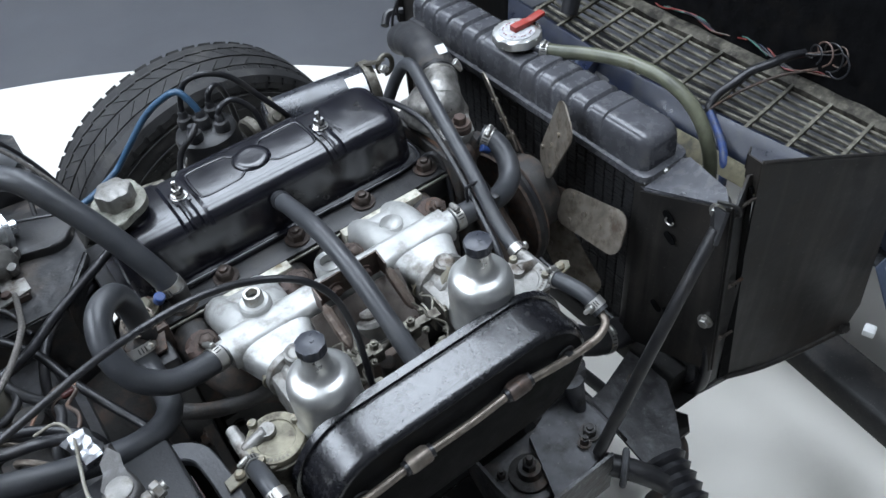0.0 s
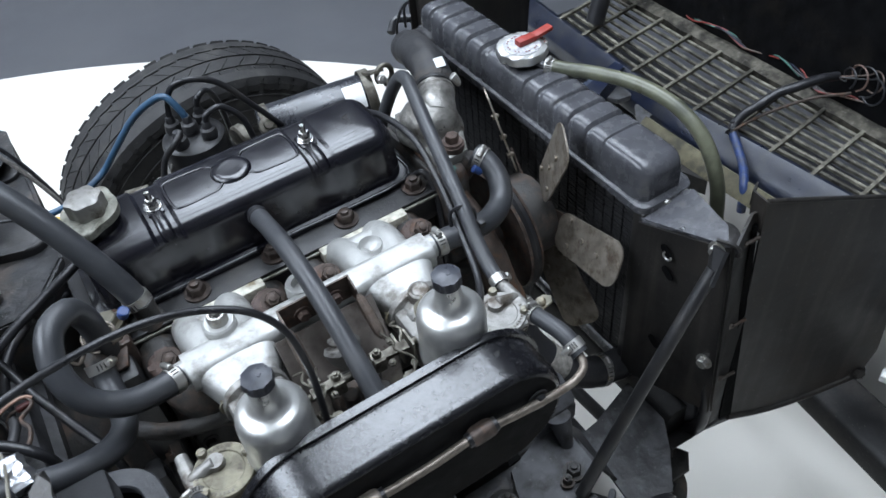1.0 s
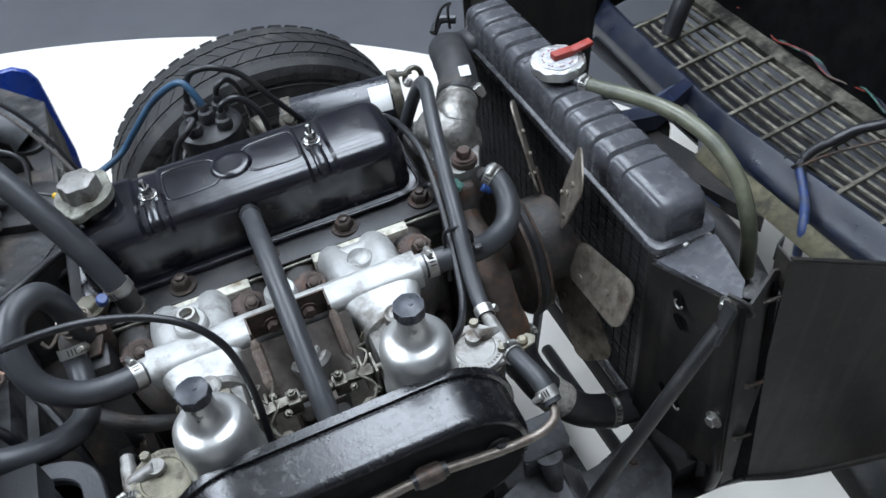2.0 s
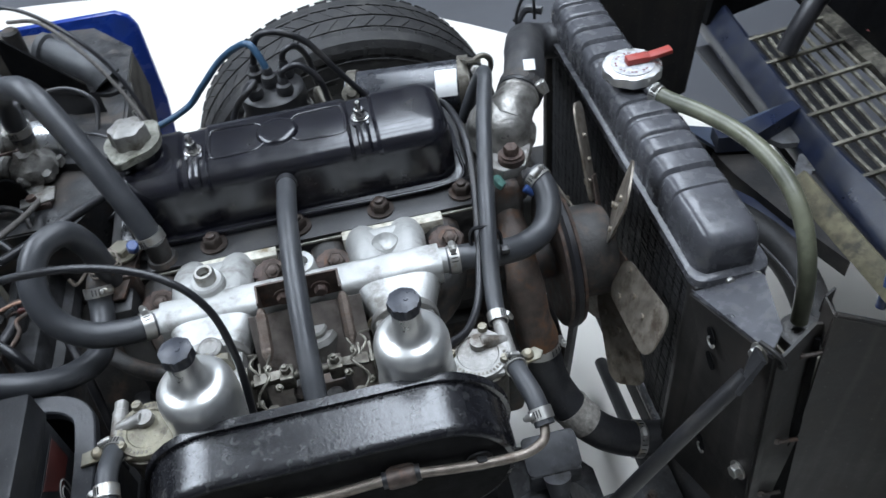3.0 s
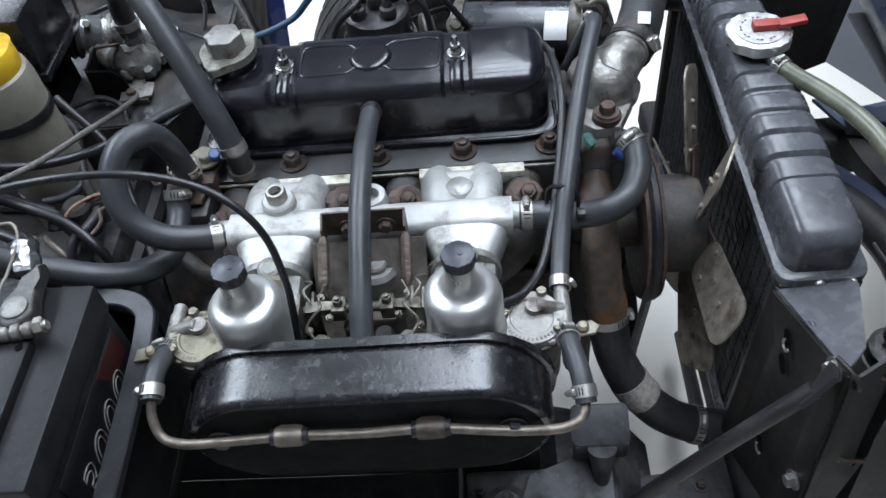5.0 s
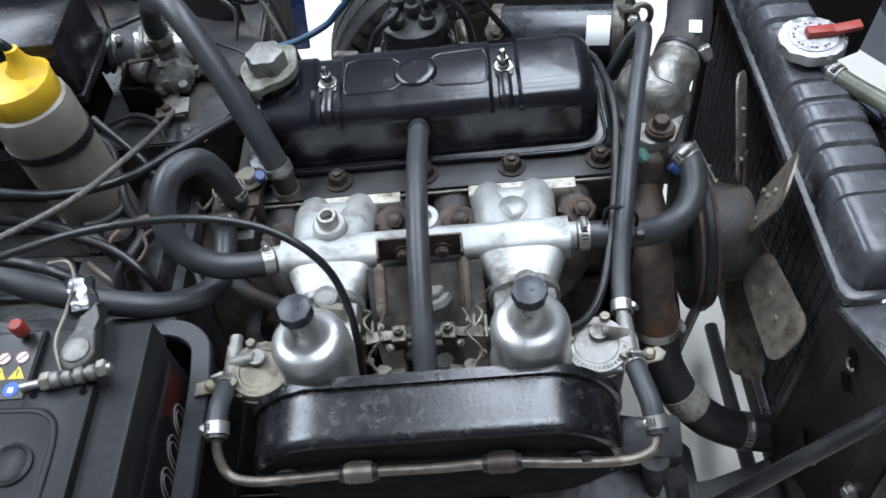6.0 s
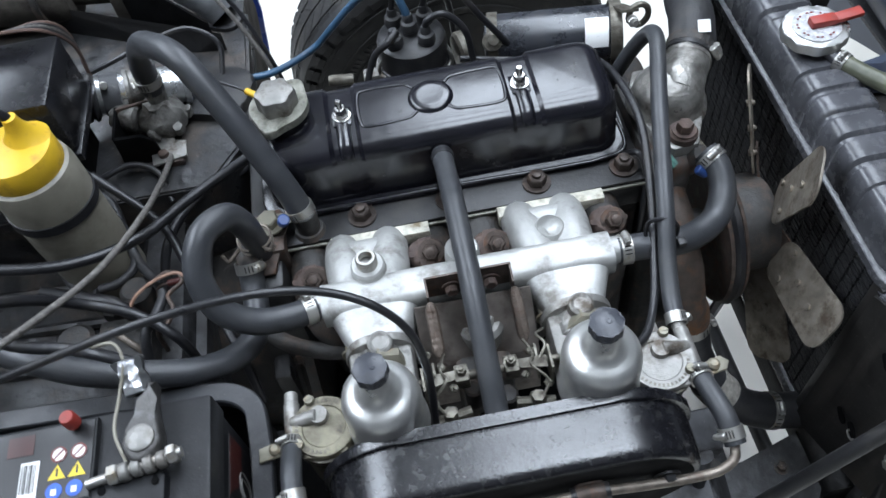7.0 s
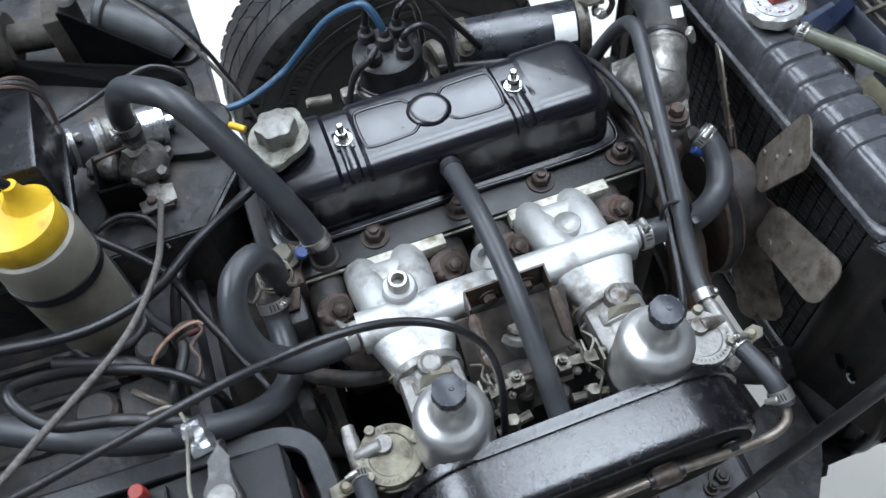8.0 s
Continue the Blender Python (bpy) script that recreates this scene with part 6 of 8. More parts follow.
# side print
bm = B()
slab(bm, [(X1 + 0.0024, -0.355, 0.60), (X1 + 0.0024, -0.212, 0.60), (X1 + 0.0024, -0.212, 0.722), (X1 + 0.0024, -0.355, 0.722)], 0.0005)
sid = part("side_label", bm, M_BATLABEL, bat, "glossy black side sticker")


def text_mesh(body, size, depth, outline=0.0):
    cu = bpy.data.curves.new("text", "FONT")
    cu.body, cu.size, cu.extrude = body, size, depth
    if outline:
        cu.fill_mode, cu.bevel_depth, cu.bevel_resolution = "NONE", outline, 0
        cu.extrude = 0.0
    cu.align_x, cu.align_y = "CENTER", "CENTER"
    tmp = new("text", cu)
    dg = bpy.context.evaluated_depsgraph_get()
    me = bpy.data.meshes.new_from_object(tmp.evaluated_get(dg))
    bm = B()
    bm.from_mesh(me)
    bpy.data.objects.remove(tmp)
    return bm


def put_text(body, size, origin, u, v, mat, parent, name, outline=0.0, shear=0.0):
    bm = text_mesh(body, size, 0.0003, outline)
    u, v = V(u).normalized(), V(v).normalized()
    n = u.cross(v)
    for w in bm.verts:
        c = w.co
        w.co = V(origin) + u * (c.x + shear * c.y) + v * c.y + n * c.z
    return part(name, bm, mat, parent)


for i, ch in enumerate("3000"):
    put_text(ch, 0.052, (X1 + 0.0035, -0.290 + (i - 1.5) * 0.0280, 0.676), (0, 1, 0), (0, 0, 1), M_TEXT, sid, "side_digit", 0.0007, 0.25)
bm = B()
box(bm, (X1 + 0.0029, -0.350, 0.655), (X1 + 0.0033, -0.330, 0.662))
part("side_bar", bm, M_TEXT, sid)
bm = B()
slab(bm, [(X1 + 0.003, -0.350, 0.60), (X1 + 0.003, -0.338, 0.60), (X1 + 0.003, -0.338, 0.650), (X1 + 0.003, -0.350, 0.650)], 0.0003)
part("side_flash", bm, M_DULLRED, sid)
bm = B()
slab(bm, [(X1 + 0.003, -0.245, 0.69), (X1 + 0.003, -0.214, 0.69), (X1 + 0.003, -0.214, 0.72), (X1 + 0.003, -0.262, 0.72)], 0.0003)
part("side_flash", bm, M_DULLRED, sid)

ter = thing("battery_terminal", (-0.305, -0.232, 0.768), "lead battery clamp with bolt and foil-wrapped cable", "terminal")
bm = B()
lathe(bm, [(0.0115, -0.006), (0.0105, 0.017), (0.009, 0.018)], (-0.305, -0.232, 0.768), (0, 0, 1), 24)
part("post", bm, M_CAST, ter)
bm = B()
drop = [(0.0195 * math.cos(radians(q)), 0.0195 * math.sin(radians(q))) for q in range(-205, 26, 15)]
drop += [(0.0105, 0.022), (0.0062, 0.034), (0.0058, 0.052), (-0.0058, 0.052), (-0.0062, 0.034), (-0.0105, 0.022)]
drop = [(a * 0.74, b * 0.88) for a, b in drop]
prism(bm, drop, (-0.305, -0.232, 0.769), (1, -0.1, 0), (0.1, 1, 0), 0.014, 0.004, 3)
for v in bm.verts:
    v.co += V((noise.noise(v.co * 90), noise.noise(v.co * 90 + V((5, 0, 0))), noise.noise(v.co * 90 + V((0, 5, 0))))) * 0.0012
part("clamp", bm, M_LEAD, ter)
for k in range(4):
    bm = B()
    c = V((-0.318 + 0.009 * k, -0.2525 + 0.0013 * k, 0.7760))
    rod(bm, c - V((0.0035, 0.0005, 0)), c + V((0.0035, 0.0005, 0)), 0.0072 - 0.0006 * (k % 2), 14, 0.001)
    part("clamp_ear", bm, M_CAST, ter)
bm = B()
rod(bm, (-0.346, -0.256, 0.774), (-0.276, -0.246, 0.778), 0.0040, 10)
rod(bm, (-0.286, -0.2475, 0.7775), (-0.279, -0.246, 0.778), 0.0074, 6, 0.001)
rod(bm, (-0.330, -0.2535, 0.775), (-0.322, -0.2525, 0.7755), 0.0076, 6, 0.001)
part("clamp_bolt", bm, M_ZINC, ter)
bm = B()
tube(bm, [(-0.311, -0.192, 0.776), (-0.313, -0.180, 0.782), (-0.316, -0.168, 0.790)], 0.0105, 9, 3, wobble=0.0)
for v in bm.verts:
    v.co += V((noise.noise(v.co * 160), noise.noise(v.co * 160 + V((5, 0, 0))), noise.noise(v.co * 160 + V((0, 5, 0))))) * 0.0035
part("foil", bm, M_FOIL, ter, "crumpled silver foil wrap", angle=15)
hose("battery_cable", [(-0.308, -0.172, 0.786), (-0.338, -0.160, 0.791), (-0.366, -0.146, 0.785), (-0.414, -0.135, 0.794), (-0.436, -0.105, 0.802), (-0.420, -0.079, 0.769), (-0.386, -0.065, 0.726), (-0.346, -0.075, 0.709), (-0.315, -0.095, 0.688), (-0.31, -0.10, 0.63)], 0.0050, M_RUBBER2, "thick black battery cable", "cable", seg=10)
hose("earth_wire", [(-0.318, -0.246, 0.772), (-0.326, -0.222, 0.780), (-0.322, -0.195, 0.785), (-0.316, -0.172, 0.797), (-0.322, -0.16, 0.802), (-0.34, -0.158, 0.80)], 0.0014, M_BOTTLE, "thin pale earth wire at the battery terminal", "wire", seg=8)

# battery tray
tray = thing("battery_tray", (-0.37, -0.27, 0.56), "black painted battery tray with a rounded rim", "battery tray")
bm = B()
strip(bm, [(-0.62, -0.152, 0.708), (-0.45, -0.154, 0.706), (-0.30, -0.162, 0.704), (-0.262, -0.168, 0.703), (-0.246, -0.181, 0.702), (-0.241, -0.205, 0.701), (-0.239, -0.30, 0.698), (-0.237, -0.45, 0.696)], 0.018, 0.010, 8)
part("rim", bm, M_TRAY, tray)
bm = B()
slab(bm, [(-0.62, -0.152, 0.70), (-0.62, -0.152, 0.56), (-0.25, -0.166, 0.56), (-0.25, -0.166, 0.695)], 0.003)
slab(bm, [(-0.241, -0.185, 0.692), (-0.241, -0.185, 0.56), (-0.238, -0.45, 0.56), (-0.238, -0.45, 0.688)], 0.003)
part("wall", bm, M_GRIME_AND_SHADE, tray)
bm = B()
box(bm, (-0.62, -0.45, 0.565), (-0.238, -0.155, 0.582), 0.003)
part("base", bm, M_GRIME_AND_SHADE, tray)

# ================================================================ bulkhead and what stands on it
bulk = thing("bulkhead", (-0.45, 0.2, 0.30), "black painted bulkhead shelf with dust and scuffs", "bulkhead")
bm = B()
slab(bm, [(-0.62, 0.075, 0.697), (-0.285, 0.075, 0.697), (-0.240, 0.14, 0.697), (-0.242, 0.34, 0.697), (-0.241, 0.425, 0.697), (-0.30, 0.50, 0.697), (-0.62, 0.55, 0.697)], 0.004)
part("shelf", bm, M_FOOT, bulk)
bm = B()
slab(bm, [(-0.285, 0.075, 0.699), (-0.330, 0.075, 0.30), (-0.290, 0.14, 0.30), (-0.241, 0.14, 0.699)], 0.004)
slab(bm, [(-0.241, 0.14, 0.699), (-0.290, 0.14, 0.34), (-0.290, 0.34, 0.34), (-0.241, 0.34, 0.699)], 0.004)
part("side", bm, M_FOOT, bulk)
bm = B()
slab(bm, [(-0.62, 0.077, 0.699), (-0.62, 0.077, 0.36), (-0.285, 0.077, 0.36), (-0.285, 0.077, 0.699)], 0.004)
part("front_wall", bm, M_FOOT, bulk)
bm = B()
slab(bm, [(-0.62, -0.15, 0.64), (-0.335, -0.15, 0.62), (-0.325, 0.08, 0.60), (-0.62, 0.08, 0.64)], 0.004)
part("footwell_top", bm, M_FOOT, bulk)
bm = B()
slab(bm, [(-0.335, -0.15, 0.62), (-0.30, -0.15, 0.30), (-0.30, 0.08, 0.30), (-0.325, 0.08, 0.60)], 0.004)
part("footwell_side", bm, M_FOOT, bulk)
bm = B()
slab(bm, [(-0.62, -0.5, 0.30), (-0.62, 0.56, 0.30), (-0.62, 0.56, 0.90), (-0.62, -0.5, 0.90)], 0.01)
part("rear_wall", bm, M_FOOT, bulk)
bm = B()
tube(bm, [(-0.338, -0.15, 0.622), (-0.332, -0.04, 0.612), (-0.326, 0.07, 0.603)], 0.004, 8, 4)
part("seam", bm, M_RADPAINT, bulk)
bm = B()
slab(bm, [(-0.62, 0.448, 0.70), (-0.455, 0.362, 0.70), (-0.30, 0.283, 0.70), (-0.262, 0.277, 0.70), (-0.262, 0.277, 0.722), (-0.30, 0.283, 0.735), (-0.455, 0.362, 0.736), (-0.62, 0.448, 0.738)], 0.004)
part("ledge", bm, M_SATIN, bulk)
bm = B()
slab(bm, [(-0.362, 0.322, 0.70), (-0.272, 0.282, 0.70), (-0.272, 0.282, 0.742), (-0.358, 0.325, 0.800), (-0.365, 0.328, 0.800)], 0.003)
part("gusset", bm, M_BONNET, bulk)
bm = B()
bt = thing("rubber_boot", (-0.32, 0.36, 0.70), "grey rubber boot on the bulkhead", "boot")
tube(bm, [(-0.335, 0.376, 0.748), (-0.312, 0.366, 0.738), (-0.290, 0.352, 0.730), (-0.270, 0.338, 0.722), (-0.262, 0.332, 0.712)], (0.017, 0.021), 22, 6)
part("sleeve", bm, M_BOOT, bt)
bm = B()
lathe(bm, [(0.016, 0), (0.021, 0.003), (0.021, 0.010), (0.017, 0.013)], (-0.340, 0.379, 0.750), (0.86, -0.4, -0.3), 22)
part("collar", bm, M_BOOT, bt)
bm = B()
prism(bm, rounded(0.055, 0.040, 0.018), (-0.268, 0.334, 0.7005), (0.85, -0.5, 0), (0.5, 0.85, 0), 0.006, 0.002)
part("foot", bm, M_RUBBER2, bt)
bm = B()
wg = thing("wiper_gear", (-0.42, 0.41, 0.70), "dust-caked wiper motor and gear tube on the bulkhead", "wiper gear")
rod(bm, (-0.58, 0.40, 0.745), (-0.435, 0.385, 0.742), 0.034, 24, 0.004)
part("motor_can", bm, M_DUSTY, wg)
bm = B()
lathe(bm, [(0.034, 0), (0.038, 0), (0.038, 0.008), (0.034, 0.008)], (-0.475, 0.389, 0.743), (1, -0.1, 0), 28)
part("band", bm, M_IRON, wg)
bm = B()
rod(bm, (-0.44, 0.386, 0.742), (-0.385, 0.380, 0.740), 0.017, 18, 0.003)
part("neck", bm, M_DUSTY, wg)
bm = B()
box(bm, (-0.392, 0.355, 0.70), (-0.372, 0.400, 0.772), 0.004)
part("mount_plate", bm, M_DUSTY, wg)
bm = B()
rod(bm, (-0.362, 0.372, 0.70), (-0.360, 0.370, 0.785), 0.011, 14, 0.003)
part("gear_post", bm, M_IRON, wg)
for k in range(2):
    bm = B()
    hexnut(bm, (-0.372, 0.366 + 0.022 * k, 0.756 - 0.02 * k), (1, 0, 0.1), 0.006, 0.006)
    part("bolt", bm, M_NUT, wg)
body = thing("body_side", (-0.27, 0.55, 0.45), "bright blue painted body side panel", "car body")
bm = B()
prism(bm, [(-0.35, 0.0), (0.022, 0.0), (0.034, 0.10), (0.034, 0.235), (0.026, 0.255), (0.008, 0.266), (-0.35, 0.27)], (-0.300, 0.610, 0.40), (1, 0, 0), (0, 0.02, 1), 0.01, 0.003)
part("panel", bm, M_BLUE, body)
bm = B()
prism(bm, [(-0.20, 0.0), (0.0, 0.0), (0.002, 0.09), (-0.012, 0.150), (-0.05, 0.165), (-0.20, 0.17)], (-0.303, 0.585, 0.40), (1, 0, 0), (0, 0.02, 1), 0.008, 0.003)
part("inner_panel", bm, M_FOOT, body, "grimy black inner panel")
bm = B()
slab(bm, [(-0.246, 0.20, 0.69), (-0.262, 0.20, 0.44), (-0.260, 0.35, 0.45), (-0.257, 0.385, 0.50), (-0.250, 0.455, 0.62), (-0.247, 0.43, 0.69)], 0.004)
part("rust_edge", bm, M_DUSTY, body, "grimy weathered panel edge")
hose("earth_wire", [(-0.36, 0.38, 0.79), (-0.31, 0.34, 0.80), (-0.27, 0.31, 0.77), (-0.235, 0.28, 0.72), (-0.21, 0.25, 0.66), (-0.2, 0.24, 0.55)], 0.0026, M_GREYCABLE, "thin grey wire hanging from the bulkhead", "wire", seg=8)
hose("earth_wire", [(-0.40, 0.40, 0.80), (-0.34, 0.36, 0.815), (-0.285, 0.33, 0.79), (-0.245, 0.31, 0.74), (-0.215, 0.28, 0.66), (-0.205, 0.27, 0.55)], 0.0026, M_RUBBER2, "thin black wire hanging from the bulkhead", "wire", seg=8)
hose("earth_wire", [(-0.42, 0.24, 0.73), (-0.37, 0.235, 0.75), (-0.33, 0.245, 0.758), (-0.29, 0.262, 0.752), (-0.262, 0.25, 0.735), (-0.265, 0.225, 0.71)], 0.0030, M_RUBBER2, "black wire looped along the ledge", "wire", seg=8)

hb = thing("relay_box", (-0.43, 0.19, 0.70), "square black box with wires beneath on the bulkhead", "box")
bm = B()
box(bm, (-0.56, 0.078, 0.772), (-0.384, 0.176, 0.839), 0.005)
box(bm, (-0.56, 0.075, 0.765), (-0.381, 0.179, 0.776), 0.002)
part("box_lid", bm, M_BOX, hb)
bm = B()
box(bm, (-0.55, 0.09, 0.695), (-0.405, 0.170, 0.768), 0.004)
part("box_base", bm, M_BONNET, hb)
for k in range(5):
    bm = B()
    tube(bm, [(-0.50, 0.178 - 0.003 * k, 0.844), (-0.43, 0.176 - 0.003 * k, 0.850 + 0.002 * k), (-0.395, 0.180 - 0.003 * k, 0.851), (-0.384, 0.192, 0.830 - 0.005 * k), (-0.39, 0.200, 0.76)], 0.0019, 6, 5)
    part("wire", bm, (M_COPPER, M_RUBBER2, M_GREYCABLE, M_RUBBER2, M_COPPER)[k], hb)

sol = thing("heater_pipe", (-0.36, 0.215, 0.70), "bright metal cylinder with a stained bracket beside the valve", "cylinder")
p0, p1 = V((-0.418, 0.180, 0.752)), V((-0.289, 0.207, 0.724))
ax = (p1 - p0).normalized()
bm = B()
lathe(bm, [(0.019, 0.03), (0.0205, 0.032), (0.0205, 0.118), (0.0235, 0.119), (0.0235, 0.124), (0.019, 0.126), (0.008, 0.127), (0.008, 0.136)], p0, ax, 32)
part("cylinder", bm, M_ALU, sol, "bare aluminium cylinder")
bm = B()
prof = [(0.016, 0.0)]
for k in range(4):
    prof += [(0.0255, 0.002 + 0.0075 * k), (0.0265, 0.004 + 0.0075 * k), (0.0255, 0.006 + 0.0075 * k), (0.0225, 0.0075 + 0.0075 * k)]
lathe(bm, prof + [(0.018, 0.033)], p0, ax, 32)
part("bellows", bm, M_TOPHOSE, sol, "ribbed black rubber end")
bm = B()
lathe(bm, [(0.0212, 0.036), (0.0222, 0.036), (0.0222, 0.054), (0.0212, 0.054)], p0, ax, 32, close=False)
part("sleeve", bm, M_TURRET, sol, "dull blue-grey sleeve")
bm = B()
lathe(bm, [(0.0208, 0.060), (0.0236, 0.060), (0.0236, 0.064), (0.0220, 0.066), (0.0220, 0.080), (0.0236, 0.082), (0.0236, 0.086), (0.0208, 0.086)], p0, ax, 32, close=False)
part("wide_band", bm, M_CAST, sol, "corroded cast band")
bm = B()
c = p0 + ax * 0.046 + V((0.0, -0.010, 0.022))
rod(bm, c, c + V((0.004, -0.008, 0.006)), 0.0045, 10, 0.001)
part("band_screw", bm, M_ZINC, sol)
bm = B()
slab(bm, [(-0.368, 0.158, 0.699), (-0.335, 0.168, 0.699), (-0.335, 0.172, 0.742), (-0.368, 0.162, 0.746)], 0.003)
part("bracket", bm, M_RUST, sol)

val = thing("heater_valve", (-0.328, 0.16, 0.70), "corroded cast heater valve with a perforated tab", "valve")
bm = B()
lathe(bm, [(0.017, 0), (0.024, 0.004), (0.026, 0.012), (0.024, 0.022), (0.015, 0.030), (0.012, 0.036)], (-0.328, 0.166, 0.706), (0, 0, 1), 24)
rod(bm, (-0.350, 0.160, 0.728), (-0.375, 0.170, 0.732), 0.014, 16, 0.002)
rod(bm, (-0.326, 0.174, 0.730), (-0.326, 0.174, 0.760), 0.0115, 16, 0.001)


def corrode(bm):
    for v in bm.verts:
        v.co += V((noise.noise(v.co * 120), noise.noise(v.co * 120 + V((7, 0, 0))), noise.noise(v.co * 120 + V((0, 7, 0))))) * 0.0042


corrode(bm)
part("body", bm, M_VALVE, val)
for k in range(6):
    t = radians(60 * k + 10)
    bm = B()
    lathe(bm, [(0.0058, 0), (0.0058, 0.009), (0.004, 0.011)], (-0.328 + 0.026 * math.cos(t), 0.166 + 0.026 * math.sin(t), 0.713), (0, 0, 1), 8)
    corrode(bm)
    part("flange_lug", bm, M_VALVE, val)
bm = B()
prism(bm, [(-0.020, -0.012), (0.016, -0.010), (0.018, 0.012), (0.006, 0.016), (0.004, 0.034), (-0.012, 0.034), (-0.014, 0.014), (-0.020, 0.012)], (-0.321, 0.120, 0.708), (1, 0.15, 0), (-0.15, 1, 0), 0.0025, 0.0006)
part("tab", bm, M_CAST, val, "plated tab with a rusty screw")
bm = B()
lathe(bm, [(0.0055, 0), (0.005, 0.004), (0, 0.005)], (-0.328, 0.118, 0.7105), (0, 0, 1), 12)
box(bm, (-0.334, 0.108, 0.700), (-0.308, 0.132, 0.708), 0.001)
part("tab_screw", bm, M_RUST, val)
bm = B()
prism(bm, [(0, 0), (0.042, 0), (0.040, 0.030), (0.030, 0.040), (0.004, 0.044)], (-0.372, 0.122, 0.699), (1, 0.1, 0), (0, 0, 1), 0.004, 0.001)
slab(bm, [(-0.372, 0.122, 0.699), (-0.370, 0.165, 0.699), (-0.370, 0.165, 0.745), (-0.370, 0.122, 0.743)], 0.003)
solid("valve_bracket", bm, M_BONNET, (-0.37, 0.15, 0.699), "folded black bracket beside the heater valve", "bracket")
hose("choke_cable", [(-0.320, 0.128, 0.704), (-0.321, 0.093, 0.717), (-0.321, 0.051, 0.736), (-0.324, -0.001, 0.760), (-0.352, -0.076, 0.783), (-0.423, -0.163, 0.813), (-0.50, -0.25, 0.84)], 0.0031, M_GREYCABLE, "grey braided control cable", "cable", seg=10)
hose("throttle_cable", [(-0.094, -0.239, 0.712), (-0.091, -0.223, 0.784), (-0.098, -0.212, 0.828), (-0.116, -0.202, 0.851), (-0.145, -0.192, 0.864), (-0.189, -0.192, 0.879), (-0.258, -0.199, 0.883), (-0.330, -0.203, 0.867), (-0.403, -0.204, 0.844), (-0.50, -0.205, 0.818)], 0.0031, M_RUBBER2, "thin black throttle cable arching over the manifold", "cable", seg=10)

res = thing("fluid_reservoir", (-0.382, 0.018, 0.60), "aged translucent fluid reservoir with a yellow cap and black strap", "reservoir")
RX, RY = -0.405, 0.026
bm = B()
lathe(bm, [(0.036, 0.60), (0.038, 0.61), (0.0395, 0.79), (0.0395, 0.808), (0.0375, 0.818), (0.031, 0.822)], (RX, RY, 0), (0, 0, 1), 40)
part("bottle", bm, M_BOTTLE, res, "stained pale plastic bottle")
bm = B()
lathe(bm, [(0.0390, -0.005), (0.0410, -0.005), (0.0410, 0.005), (0.0390, 0.005)], (RX, RY, 0.773), (0.03, 0.03, 1), 40, close=False)
part("strap", bm, M_RUBBER2, res, "black rubber strap")
bm = B()
lathe(bm, [(0.0340, 0.819), (0.0348, 0.822), (0.0345, 0.837), (0.0325, 0.842), (0.020, 0.846), (0.0, 0.848)], (RX, RY, 0), (0, 0, 1), 48)
lathe(bm, [(0.022, 0.842), (0.0150, 0.848), (0.0095, 0.856), (0.0068, 0.864), (0.0062, 0.869), (0.0, 0.870)], (RX + 0.010, RY + 0.009, 0), (0, 0, 1), 32)
part("cap", bm, M_YELLOW, res, "yellow plastic cap with a pointed nozzle")
hose("washer_tube", [(RX + 0.010, RY + 0.009, 0.866), (RX + 0.002, RY + 0.010, 0.876), (RX - 0.020, RY + 0.014, 0.878), (RX - 0.05, RY + 0.03, 0.872), (RX - 0.12, RY + 0.06, 0.86)], 0.0045, M_RUBBER2, "short black tube on the reservoir cap", "tube", seg=10)

for k, pts in enumerate((
        [(-0.190, 0.105, 0.728), (-0.225, 0.080, 0.730), (-0.290, 0.042, 0.725), (-0.338, -0.008, 0.736), (-0.395, -0.036, 0.752), (-0.50, -0.040, 0.783)],
        [(-0.215, 0.150, 0.652), (-0.266, 0.111, 0.668), (-0.302, 0.068, 0.689), (-0.328, 0.017, 0.690), (-0.345, -0.02, 0.65)],
        [(-0.386, 0.074, 0.746), (-0.330, 0.031, 0.704), (-0.311, -0.010, 0.678), (-0.291, -0.051, 0.663), (-0.269, -0.100, 0.651), (-0.262, -0.13, 0.60)],
        [(-0.44, -0.030, 0.71), (-0.398, -0.041, 0.70), (-0.378, -0.048, 0.70), (-0.365, -0.056, 0.694), (-0.348, -0.069, 0.684)])):
    hose("wiring_cable", pts, (0.0052, 0.0052, 0.0046, 0.0068)[k], M_RUBBER2, "black cable running across the bulkhead", "cable", seg=10)
hose("loose_wire", [(-0.362, -0.060, 0.690), (-0.356, -0.052, 0.700), (-0.341, -0.040, 0.704), (-0.322, -0.032, 0.704), (-0.312, -0.031, 0.702), (-0.308, -0.034, 0.700)], 0.0017, M_PEACH, "faded peach-coloured wire bent over the footwell edge", "wire", seg=8)
hose("loose_wire", [(-0.342, -0.038, 0.700), (-0.325, -0.028, 0.702), (-0.314, -0.030, 0.701), (-0.310, -0.038, 0.698), (-0.322, -0.053, 0.700), (-0.317, -0.068, 0.700), (-0.321, -0.083, 0.700), (-0.334, -0.084, 0.690), (-0.336, -0.088, 0.66)], 0.0022, M_DARKRUST, "dull brown wire curling over the footwell edge", "wire", seg=8)
bm = B()
box(bm, (-0.40, -0.10, 0.63), (-0.345, -0.05, 0.675), 0.006)
rod(bm, (-0.36, -0.03, 0.64), (-0.36, -0.03, 0.69), 0.016, 16, 0.004)
rod(bm, (-0.42, -0.07, 0.64), (-0.42, -0.07, 0.68), 0.02, 16, 0.004)
